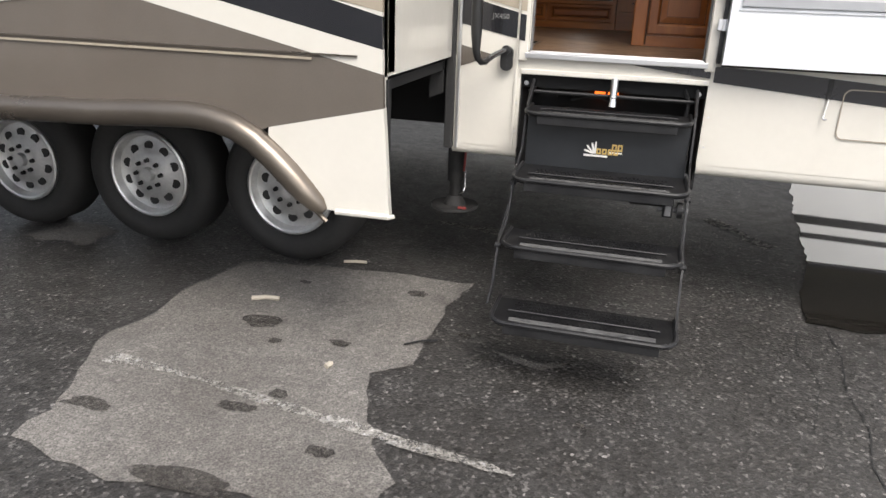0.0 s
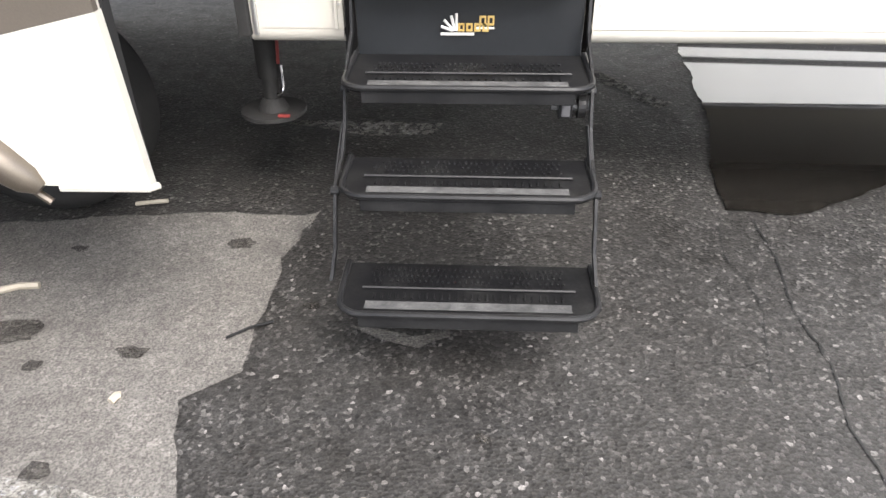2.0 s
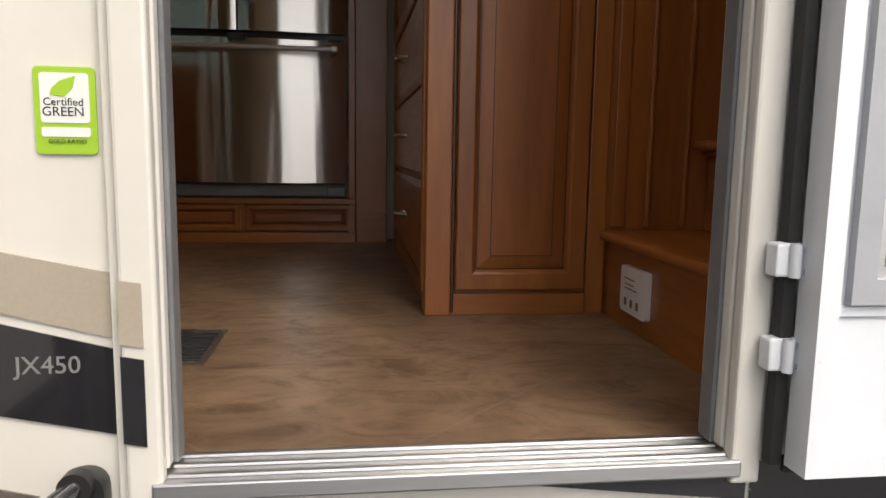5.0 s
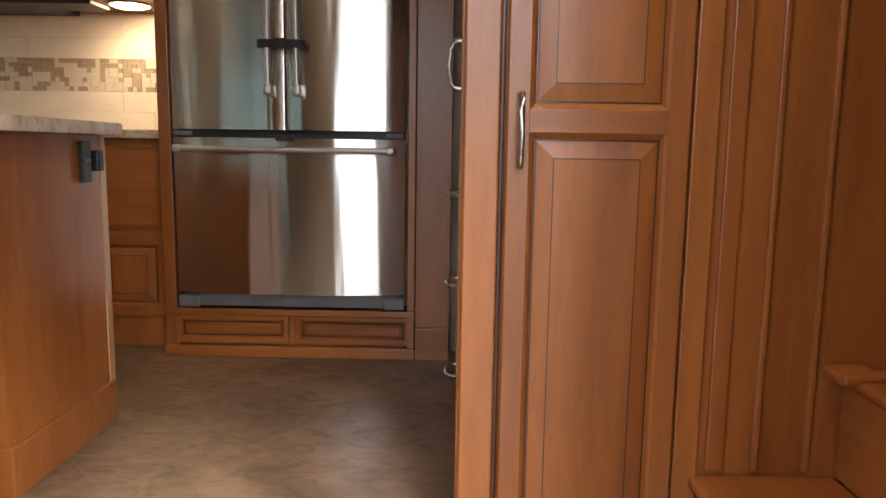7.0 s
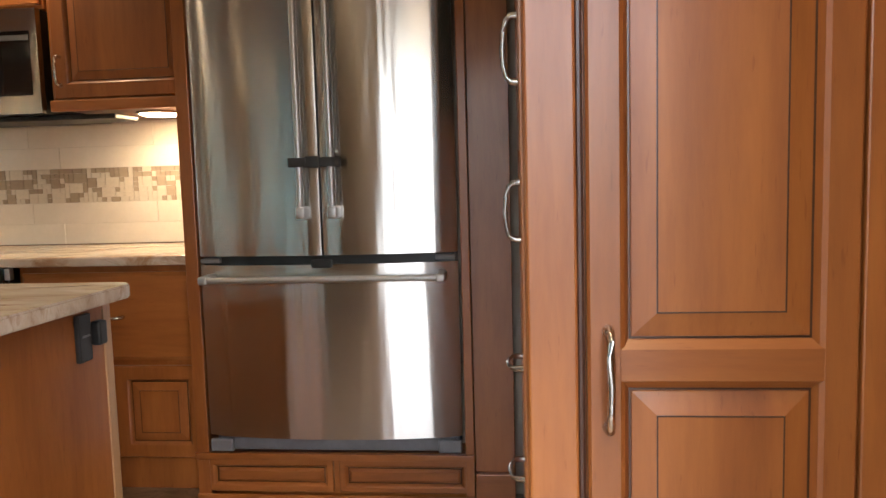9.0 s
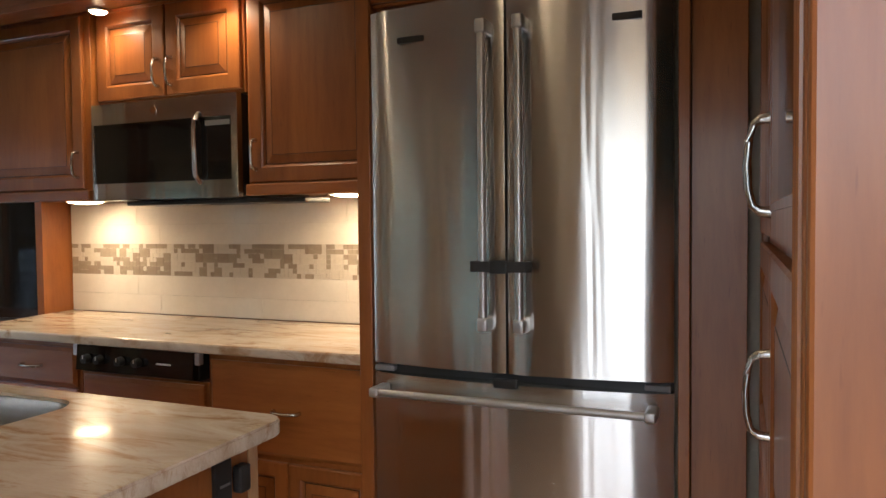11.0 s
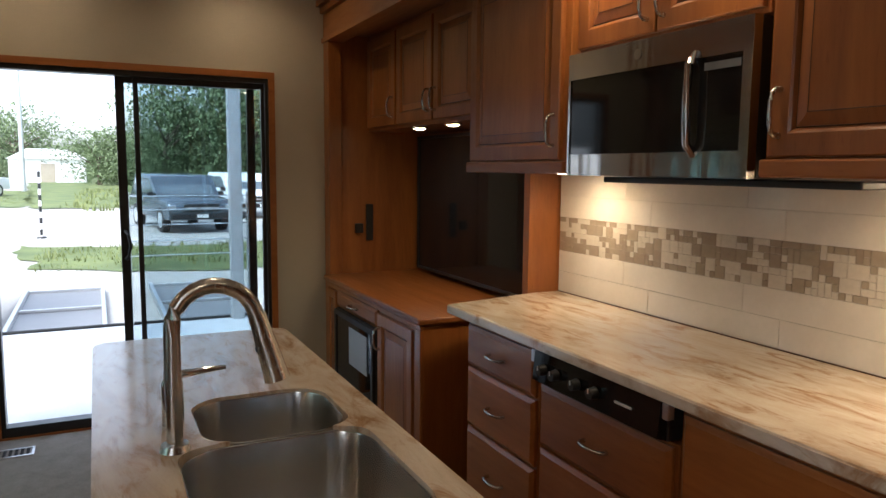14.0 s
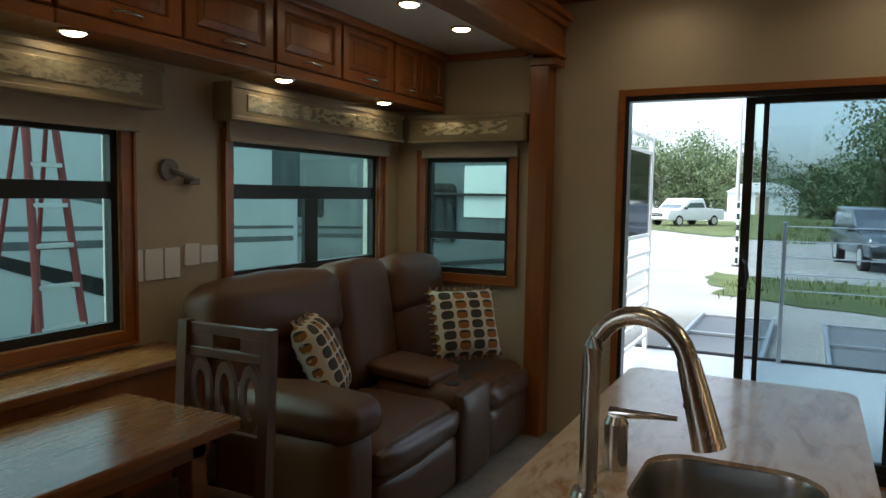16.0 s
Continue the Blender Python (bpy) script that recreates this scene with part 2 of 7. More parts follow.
def countertop():
    m, nt, b = nodes_of("solid_surface")
    vec = coords(nt, (1.0, 3.2, 2.0), (0, 0, 12))
    veil = noise_of(nt, vec, 2.6, 7.0, 0.62, 1.6)
    vein = noise_of(nt, vec, 4.2, 6.0, 0.68, 0.9)
    fine = noise_of(nt, vec, 70.0, 3.0)
    base = ramp(nt, veil, [(0.3, (0.46, 0.345, 0.235)), (0.48, (0.60, 0.49, 0.375)), (0.7, (0.68, 0.595, 0.49))])
    dark = ramp(nt, vein, [(0.52, (1, 1, 1)), (0.66, (0.60, 0.41, 0.26)), (0.8, (0.9, 0.83, 0.76))])
    col = mixed(nt, base, dark, 0.9, "MULTIPLY")
    nt.links.new(mixed(nt, col, ramp(nt, fine, [(0.3, (0.93, 0.93, 0.93)), (0.7, (1, 1, 1))]), 1.0, "MULTIPLY"), b.inputs["Base Color"])
    b.inputs["Roughness"].default_value = 0.2
    b.inputs["Coat Weight"].default_value = 0.2
    return m


def vinyl_floor():
    m, nt, b = nodes_of("slate_vinyl")
    vec = coords(nt, (1, 1, 1), (0, 0, 45))
    cloud = noise_of(nt, vec, 2.2, 6.0, 0.6, 0.8)
    streak = noise_of(nt, coords(nt, (2.6, 4.6, 1.0), (0, 0, 35)), 2.4, 8.0, 0.72, 1.6)
    col = ramp(nt, cloud, [(0.3, (0.10, 0.062, 0.036)), (0.5, (0.18, 0.115, 0.069)), (0.72, (0.27, 0.178, 0.11))])
    col = mixed(nt, col, ramp(nt, streak, [(0.36, (0.52, 0.46, 0.41)), (0.5, (0.92, 0.92, 0.92)), (0.68, (1.18, 1.15, 1.1))]), 0.95, "MULTIPLY")
    br = nt.nodes.new("ShaderNodeTexBrick")
    br.offset = 0.0
    br.inputs["Scale"].default_value = 1.0
    br.inputs["Brick Width"].default_value = 0.45
    br.inputs["Row Height"].default_value = 0.45
    br.inputs["Mortar Size"].default_value = 0.003
    br.inputs["Mortar Smooth"].default_value = 0.3
    nt.links.new(vec, br.inputs["Vector"])
    col = mixed(nt, col, mixed(nt, col, (0.2, 0.15, 0.105), 0.45), br.outputs["Fac"])
    nt.links.new(col, b.inputs["Base Color"])
    nt.links.new(ramp(nt, streak, [(0.3, (0.42, 0.42, 0.42)), (0.7, (0.32, 0.32, 0.32))]), b.inputs["Roughness"])
    bumped(nt, b, streak, 0.12, 0.002)
    return m


def asphalt(name, dark, light, wet, fleck=5.5):
    m, nt, b = nodes_of(name)
    vec = coords(nt)
    vo = nt.nodes.new("ShaderNodeTexVoronoi")
    vo.inputs["Scale"].default_value = 85.0
    nt.links.new(vec, vo.inputs["Vector"])
    broad = noise_of(nt, vec, 1.3, 6.0, 0.65)
    mid = noise_of(nt, vec, 9.0, 5.0, 0.7)
    speck = noise_of(nt, vec, 160.0, 2.0, 0.5)
    stone = ramp(nt, vo.outputs["Color"], [(0.0, dark), (0.72, light), (0.9, tuple(min(c * (1 + 0.25 * fleck), 0.5) for c in light)), (1.0, tuple(min(c * fleck, 0.6) for c in light))])
    stone = mixed(nt, stone, ramp(nt, broad, [(0.3, (0.62, 0.6, 0.58)), (0.7, (1.1, 1.1, 1.1))]), 1.0, "MULTIPLY")
    stone = mixed(nt, stone, ramp(nt, mid, [(0.3, (0.72, 0.72, 0.72)), (0.6, (1, 1, 1))]), 1.0, "MULTIPLY")
    stone = mixed(nt, stone, ramp(nt, speck, [(0.3, (0.45, 0.45, 0.45)), (0.62, (1.1, 1.1, 1.1))]), 1.0, "MULTIPLY")
    nt.links.new(stone, b.inputs["Base Color"])
    nt.links.new(ramp(nt, mid, [(0.3, (wet,) * 3), (0.7, (min(wet + 0.25, 1),) * 3)]), b.inputs["Roughness"])
    bumped(nt, b, vo.outputs["Distance"], 0.5, 0.005)
    return m


def tread_metal():
    m, nt, b = nodes_of("tread_steel")
    vec = coords(nt)
    dust = noise_of(nt, vec, 7.0, 6.0, 0.7)
    fine = noise_of(nt, vec, 120.0, 3.0)
    col = ramp(nt, dust, [(0.45, (0.009, 0.009, 0.010)), (0.62, (0.02, 0.02, 0.02)), (0.8, (0.065, 0.063, 0.06))])
    nt.links.new(mixed(nt, col, ramp(nt, fine, [(0.3, (0.6, 0.6, 0.6)), (0.7, (1, 1, 1))]), 1.0, "MULTIPLY"), b.inputs["Base Color"])
    b.inputs["Roughness"].default_value = 0.5
    b.inputs["Specular IOR Level"].default_value = 0.22
    bumped(nt, b, fine, 0.15)
    return m


def worn_away(m, scale, lo, hi):
    """Let the ground show through where a coat has worn off in flecks."""
    nt = m.node_tree
    out, b = nt.nodes["Material Output"], nt.nodes["Principled BSDF"]
    fleck = noise_of(nt, coords(nt), scale, 6.0, 0.75)
    clear, mx = nt.nodes.new("ShaderNodeBsdfTransparent"), nt.nodes.new("ShaderNodeMixShader")
    nt.links.new(ramp(nt, fleck, [(lo, (0, 0, 0)), (hi, (1, 1, 1))]), mx.inputs["Fac"])
    nt.links.new(clear.outputs["BSDF"], mx.inputs[1])
    nt.links.new(b.outputs["BSDF"], mx.inputs[2])
    nt.links.new(mx.outputs["Shader"], out.inputs["Surface"])
    return m


COUNTER = countertop()
VINYL = vinyl_floor()
# strong fleck: pale stones whose colour also stands in for wet glints
ASPHALT = asphalt("damp_asphalt", (0.026, 0.025, 0.024), (0.074, 0.071, 0.068), 0.36, 6.5)
DRY = asphalt("dry_asphalt", (0.165, 0.156, 0.144), (0.215, 0.204, 0.188), 0.85, 1.25)
FAINT_PAINT = worn_away(asphalt("worn_line_paint", (0.25, 0.24, 0.22), (0.42, 0.41, 0.38), 0.8, 1.3), 22.0, 0.38, 0.56)
OIL = worn_away(asphalt("oil_stain", (0.045, 0.041, 0.036), (0.085, 0.078, 0.07), 0.6, 1.8), 30.0, 0.3, 0.6)
GRIP = surf("grip_tape", (0.055, 0.055, 0.055), (0.15, 0.15, 0.147), 20, 0.8, bump=0.6, grain=200, vary=0.4)
TREAD = tread_metal()
RISER = surf("slate_plastic", (0.013, 0.0145, 0.0165), (0.022, 0.0245, 0.028), 4, 0.42, bump=0.05)


# ---------------------------------------------------------------- mesh helpers
ORIGIN = {}


def mesh_from(bm, name, mat, smooth=False):
    bmesh.ops.recalc_face_normals(bm, faces=bm.faces)
    if all(f.normal.z < -0.9 for f in bm.faces):
        bmesh.ops.reverse_faces(bm, faces=bm.faces)
    me = bpy.data.meshes.new(name)
    bm.to_mesh(me)
    bm.free()
    me.materials.append(mat)
    if smooth:
        for p in me.polygons:
            p.use_smooth = True
        me.set_sharp_from_angle(angle=radians(38))
    return me


def part(name, bm, material, parent, label="", smooth=False):
    """One mesh object under a thing or under a part, from a bmesh in world places."""
    o = ORIGIN[parent.name]
    bmesh.ops.translate(bm, verts=bm.verts, vec=(-o[0], -o[1], -o[2]))
    ob = new(name, mesh_from(bm, name, material, smooth))
    ob.parent = parent
    ORIGIN[ob.name] = o
    if label:
        ob["label"] = label
    return ob


def thing(name, at, label, category, group="", kind=""):
    ob = new(name)
    ob.location = at
    ob.empty_display_size = 0.05
    ORIGIN[ob.name] = tuple(at)
    return tagged(ob, label, category, group, kind)


def setting(name, bm, material, label="", category="", smooth=False):
    ob = new(name, mesh_from(bm, name, material, smooth))
    ORIGIN[ob.name] = (0, 0, 0)
    return tagged(ob, label, category, kind="structure")


def solo(name, bm, material, label, category, group="", smooth=False, kind=""):
    """A thing that is one mesh, with its origin where it stands."""
    xs = [v.co.copy() for v in bm.verts]
    o = Vector((sum(v.x for v in xs) / len(xs), sum(v.y for v in xs) / len(xs), min(v.z for v in xs)))
    bmesh.ops.translate(bm, verts=bm.verts, vec=-o)
    ob = new(name, mesh_from(bm, name, material, smooth))
    ob.location = o
    ORIGIN[ob.name] = tuple(o)
    return tagged(ob, label, category, group, kind)


def box(x0, x1, y0, y1, z0, z1, bevel=0.0, seg=2, bm=None):
    b = bmesh.new()
    bmesh.ops.create_cube(b, size=1.0)
    bmesh.ops.scale(b, verts=b.verts, vec=(abs(x1 - x0), abs(y1 - y0), abs(z1 - z0)))
    bmesh.ops.translate(b, verts=b.verts, vec=((x0 + x1) / 2, (y0 + y1) / 2, (z0 + z1) / 2))
    if bevel:
        bmesh.ops.bevel(b, geom=list(b.edges), offset=bevel, segments=seg, profile=0.5, affect="EDGES")
    return joined(bm, b)


def joined(bm, b):
    """Adds b to bm, where bm is given."""
    if bm is None:
        return b
    tmp = bpy.data.meshes.new("tmp")
    b.to_mesh(tmp)
    b.free()
    bm.from_mesh(tmp)
    bpy.data.meshes.remove(tmp)
    return bm


def cyl(p, q, r, r2=None, seg=20, bm=None, caps=True):
    """A rod or cone from p to q."""
    p, q = Vector(p), Vector(q)
    b = bmesh.new()
    d = q - p
    bmesh.ops.create_cone(b, cap_ends=caps, segments=seg, radius1=r, radius2=r if r2 is None else r2, depth=d.length)
    m = Matrix.Translation((p + q) / 2) @ d.to_track_quat("Z", "Y").to_matrix().to_4x4()
    bmesh.ops.transform(b, matrix=m, verts=b.verts)
    return joined(bm, b)


def tube(points, r, seg=12, bm=None, closed=False, radii=None):
    """A round bar swept along points."""
    b = bmesh.new()
    pts = [Vector(p) for p in points]
    n = len(pts)
    rings = []
    up = Vector((0.13, 0.21, 0.97))
    for i, p in enumerate(pts):
        a = pts[(i - 1) % n] if (i or closed) else p
        c = pts[(i + 1) % n] if (i < n - 1 or closed) else p
        d = (c - a).normalized()
        s = d.cross(up)
        if s.length < 0.05:
            s = d.cross(Vector((1, 0, 0)))
        s.normalize()
        if rings and s.dot(last) < 0:
            s = -s
        last = s
        w = d.cross(s)
        rad = radii[i] if radii else r
        rings.append([b.verts.new(p + rad * (math.cos(k * 2 * math.pi / seg) * s + math.sin(k * 2 * math.pi / seg) * w)) for k in range(seg)])
    for i in range(n if closed else n - 1):
        A, B = rings[i], rings[(i + 1) % n]
        for k in range(seg):
            b.faces.new((A[k], A[(k + 1) % seg], B[(k + 1) % seg], B[k]))
    if not closed:
        b.faces.new(rings[0][::-1])
        b.faces.new(rings[-1])
    return joined(bm, b)


def slab(outline, axis, d0, d1, bm=None, bevel=0.0):
    """An outline in the plane across axis, made solid from d0 to d1. Axis x: (y, z) pairs; y: (x, z); z: (x, y)."""
    b = bmesh.new()

    def at(p, d):
        return {"x": (d, p[0], p[1]), "y": (p[0], d, p[1]), "z": (p[0], p[1], d)}[axis]

    lo = [b.verts.new(at(p, d0)) for p in outline]
    hi = [b.verts.new(at(p, d1)) for p in outline]
    n = len(outline)
    b.faces.new(lo)
    top = b.faces.new(hi[::-1])
    for i in range(n):
        b.faces.new((lo[i], lo[(i + 1) % n], hi[(i + 1) % n], hi[i]))
    bmesh.ops.recalc_face_normals(b, faces=b.faces)
    if bevel:
        bmesh.ops.bevel(b, geom=list(top.edges), offset=bevel, segments=2, profile=0.5, affect="EDGES")
    return joined(bm, b)


def rounded(x0, x1, y0, y1, r, n=5):
    """The outline of a rectangle with round corners."""
    pts = []
    for cx, cy, a0 in ((x1 - r, y1 - r, 0), (x0 + r, y1 - r, 90), (x0 + r, y0 + r, 180), (x1 - r, y0 + r, 270)):
        for i in range(n + 1):
            a = radians(a0 + 90 * i / n)
            pts.append((cx + r * math.cos(a), cy + r * math.sin(a)))
    return pts


def ring_slab(outer, inner, axis, d0, d1, bm=None):
    """A frame between two outlines with as many points each."""
    b = bmesh.new()

    def at(p, d):
        return {"x": (d, p[0], p[1]), "y": (p[0], d, p[1]), "z": (p[0], p[1], d)}[axis]

    n = len(outer)
    v = [[b.verts.new(at(p, d)) for p in ring] for ring in (outer, inner) for d in (d0, d1)]
    for i in range(n):
        j = (i + 1) % n
        b.faces.new((v[0][i], v[0][j], v[1][j], v[1][i]))
        b.faces.new((v[2][i], v[2][j], v[3][j], v[3][i]))
        b.faces.new((v[0][i], v[0][j], v[2][j], v[2][i]))
        b.faces.new((v[1][i], v[1][j], v[3][j], v[3][i]))
    return joined(bm, b)


def rect(a0, a1, b0, b1):
    return [(a0, b0), (a1, b0), (a1, b1), (a0, b1)]


def frame_bm(axis, a0, a1, b0, b1, w, d0, d1, bm=None):
    """A mitred frame of width w round a rectangle."""
    return ring_slab(rect(a0, a1, b0, b1), rect(a0 + w, a1 - w, b0 + w, b1 - w), axis, d0, d1, bm)


def holed(axis, a0, a1, b0, b1, holes, d0, d1, bm=None):
    """A wall across axis with rectangular openings (a0, a1, b0, b1) right through it."""
    b = bmesh.new()
    A = sorted({a0, a1, *(v for h in holes for v in h[:2] if a0 < v < a1)})
    B = sorted({b0, b1, *(v for h in holes for v in h[2:] if b0 < v < b1)})

    def solid(i, j):
        if not (0 <= i < len(A) - 1 and 0 <= j < len(B) - 1):
            return False
        ca, cb = (A[i] + A[i + 1]) / 2, (B[j] + B[j + 1]) / 2
        return not any(h[0] < ca < h[1] and h[2] < cb < h[3] for h in holes)

    def at(p, q, d):
        return {"x": (d, p, q), "y": (p, d, q), "z": (p, q, d)}[axis]

    def quad(*pts):
        b.faces.new([b.verts.new(at(*p)) for p in pts])

    for i in range(len(A) - 1):
        for j in range(len(B) - 1):
            if not solid(i, j):
                continue
            p0, p1, q0, q1 = A[i], A[i + 1], B[j], B[j + 1]
            for d in (d0, d1):
                quad((p0, q0, d), (p1, q0, d), (p1, q1, d), (p0, q1, d))
            for di, dj, e in ((-1, 0, ((p0, q0), (p0, q1))), (1, 0, ((p1, q0), (p1, q1))), (0, -1, ((p0, q0), (p1, q0))), (0, 1, ((p0, q1), (p1, q1)))):
                if not solid(i + di, j + dj):
                    quad((*e[0], d0), (*e[1], d0), (*e[1], d1), (*e[0], d1))
    bmesh.ops.remove_doubles(b, verts=b.verts, dist=1e-5)
    return joined(bm, b)


def lamp(name, at, watts, size=0.06, col=(1.0, 0.76, 0.48), target=None, spread=150):
    d = bpy.data.lights.new(name, "AREA")
    d.shape, d.size, d.energy, d.color, d.spread = "DISK", size, watts, col, radians(spread)
    ob = new(name, d)
    ob.matrix_world = look(at, target or (at[0], at[1] + 0.0001, at[2] - 1))
    return ob


def lettering(text, size, extrude=0.0006):
    """The mesh of a line of text, lying in its own xy plane, as a bmesh."""
    cu = bpy.data.curves.new("text", "FONT")
    cu.body, cu.size, cu.extrude, cu.resolution_u = text, size, extrude, 3
    tmp = new("tmp_text", cu)
    me = tmp.to_mesh()
    b = bmesh.new()
    b.from_mesh(me)
    tmp.to_mesh_clear()
    bpy.data.objects.remove(tmp)
    bpy.data.curves.remove(cu)
    return b

# ---------------------------------------------------------------- the ground
FLOOR, CEILING, COUNTER_Z = 1.17, 3.775, 2.085


def blob(cx, cy, rx, ry, seed, rough=0.25, n=40, turn=0.0):
    """An uneven closed outline on the ground."""
    pts = []
    for i in range(n):
        a = 2 * math.pi * i / n
        k = 1 + rough * noise.noise(Vector((math.cos(a) * 1.4 + seed, math.sin(a) * 1.4, seed * 0.7))) + rough * 0.5 * noise.noise(Vector((math.cos(a) * 5 + seed, math.sin(a) * 5, 3.0)))
        x, y = rx * k * math.cos(a), ry * k * math.sin(a)
        pts.append((cx + x * math.cos(turn) - y * math.sin(turn), cy + x * math.sin(turn) + y * math.cos(turn)))
    return pts


def ragged(corners, seed, step=0.06, amp=0.035):
    """A polygon with its edges frayed."""
    out = []
    n = len(corners)
    for i in range(n):
        p, q = Vector((*corners[i], 0)), Vector((*corners[(i + 1) % n], 0))
        k = max(2, int((q - p).length / step))
        side = Vector((-(q - p).y, (q - p).x, 0)).normalized()
        for j in range(k):
            c = p.lerp(q, j / k)
            w = noise.noise(c * 3.1 + Vector((seed, 0, 0))) * 1.6 + noise.noise(c * 11 + Vector((0, seed, 0)))
            c = c + side * amp * w
            out.append((c.x, c.y))
    return out


def sheet(outline, z, bm=None):
    b = bmesh.new()
    f = b.faces.new([b.verts.new((x, y, z)) for x, y in outline])
    if f.normal.z < 0:
        f.normal_flip()
    bmesh.ops.triangulate(b, faces=b.faces)
    return joined(bm, b)


setting("ground", sheet(rect(-900, 900, -900, 900), 0.0), ASPHALT, "damp dark asphalt yard, pale flecks of aggregate and painted wet glints", "ground")
setting("dry_patch", sheet(ragged([(-1.62, 1.14), (-1.33, 1.13), (-1.1, 1.18), (-0.62, 1.2), (-0.57, 1.38), (-0.68, 1.49), (-0.77, 1.73), (-0.89, 1.99), (-0.75, 2.09), (-0.74, 2.37), (-0.75, 2.6), (-0.69, 2.99), (-1.15, 2.98), (-1.57, 2.92), (-1.94, 2.85), (-2.0, 2.4), (-2.02, 1.88), (-1.87, 1.45), (-1.84, 1.23)], 4.0), 0.004), DRY, "dry pale patch of asphalt beside the entry steps", "ground")
for nm, pts in (("dry_streak", ragged([(-0.46, 2.31), (-0.36, 2.25), (-0.24, 2.22), (-0.15, 2.27), (-0.15, 2.31), (-0.26, 2.27), (-0.36, 2.3)], 2.0, 0.03, 0.008)),
                ("dry_streak", ragged([(0.5, 4.62), (0.6, 4.68), (0.93, 4.2), (0.85, 4.12)], 7.0, 0.05, 0.02)),
                ("dry_streak", ragged([(-1.2, 3.92), (-0.75, 3.78), (-0.3, 3.74), (-0.25, 3.88), (-0.8, 3.93)], 9.0, 0.05, 0.03)),
                ("dry_streak", ragged([(-3.3, 2.8), (-2.9, 2.75), (-2.85, 3.05), (-3.2, 3.1)], 3.0, 0.05, 0.05))):
    # streaks under the trailer borrow the paler line paint to offset the shade
    setting(nm, sheet(pts, 0.006), FAINT_PAINT if pts[0][1] > 3.5 else DRY, "pale dry streak on damp asphalt", "ground")
LINE = [(-1.91, 1.72), (-1.66, 1.715), (-1.12, 1.64), (-0.58, 1.555), (-0.22, 1.515), (-0.2, 1.55), (-0.58, 1.605), (-1.12, 1.69), (-1.66, 1.775), (-1.9, 1.79)]
setting("road_line", sheet(ragged(LINE, 5.0, 0.03, 0.014), 0.008), FAINT_PAINT, "worn white parking line on the asphalt", "marking")
for cx, cy, rx, ry, s in ((-1.496, 2.229, 0.085, 0.055, 1.0), (-1.349, 2.089, 0.025, 0.022, 2.0), (-1.082, 2.158, 0.045, 0.028, 3.0), (-0.93, 2.763, 0.045, 0.035, 4.0), (-1.14, 1.716, 0.035, 0.03, 5.0), (-1.17, 1.19, 0.16, 0.045, 6.0), (-1.5, 2.7, 0.03, 0.02, 8.0), (-1.25, 1.6, 0.07, 0.03, 9.0), (-0.05, 1.87, 0.022, 0.016, 10.0), (-1.75, 1.45, 0.1, 0.03, 12.0), (-0.85, 1.45, 0.05, 0.03, 13.0), (-0.6, 2.4, 0.03, 0.02, 14.0)):
    setting("oil_stain", sheet(blob(cx, cy, rx, ry, s, 0.5, 24), 0.010), OIL, "dark oil stain on the asphalt", "stain")


PUDDLE = asphalt("puddle_water", (0.016, 0.0145, 0.0125), (0.034, 0.031, 0.027), 0.0, 3.0)
pud = PUDDLE.node_tree.nodes["Principled BSDF"]
for link in list(pud.inputs["Roughness"].links) + list(pud.inputs["Normal"].links):
    PUDDLE.node_tree.links.remove(link)
pud.inputs["Roughness"].default_value = 0.03
pud.inputs["Specular IOR Level"].default_value = 0.9
pud.inputs["Coat Weight"].default_value = 1.0
pud.inputs["Coat Roughness"].default_value = 0.01


setting("water", sheet(ragged([(0.89, 3.07), (1.15, 3.04), (1.61, 3.31), (2.4, 3.36), (4.5, 4.2), (5.0, 7.5), (1.45, 7.2), (1.32, 6.2), (1.19, 5.3), (1.12, 4.6), (1.07, 4.05), (0.95, 3.5)], 8.0, 0.02, 0.016), 0.007), PUDDLE, "shallow puddle on asphalt with sharp reflections", "puddle")
crack = [(0.98, 3.0), (0.97, 2.7), (0.93, 2.45), (0.95, 2.2), (0.9, 1.95), (0.93, 1.7), (0.88, 1.4)]
bm = bmesh.new()
for a, c in ((crack, 0.003), ([(0.83, 2.95), (0.8, 2.75), (0.84, 2.5), (0.8, 2.3), (0.74, 2.05)], 0.0018)):
    fine = []
    for i in range(len(a) - 1):
        for j in range(6):
            p = Vector((*a[i], 0)).lerp(Vector((*a[i + 1], 0)), j / 6)
            fine.append((p.x + 0.012 * noise.noise(p * 20), p.y))
    for i in range(len(fine) - 1):
        w = c * (1 + noise.noise(Vector((fine[i][1] * 15, 0, 0))))
        sheet([(fine[i][0] - w, fine[i][1]), (fine[i][0] + w, fine[i][1]), (fine[i + 1][0] + w, fine[i + 1][1]), (fine[i + 1][0] - w, fine[i + 1][1])], 0.005, bm)
setting("ground_crack", bm, INK, "thin crack running through the asphalt", "crack")
for x, y, l, a, lab in ((-1.591, 2.45, 0.13, 0.3, "crushed pale paper scrap"), (-1.045, 1.964, 0.03, 1.0, "small white chip"), (-0.76, 2.27, 0.15, 0.6, "thin dark twig")):
    dx, dy = l / 2 * math.cos(a), l / 2 * math.sin(a)
    twig = "twig" in lab
    solo("twig" if twig else "litter", tube([(x - dx, y - dy, 0.014), (x, y + 0.008, 0.017), (x + dx, y + dy, 0.014)], 0.004 if twig else 0.012, 6), UNDER if twig else SHADE_CLOTH, lab + " lying on the dry asphalt", "litter")
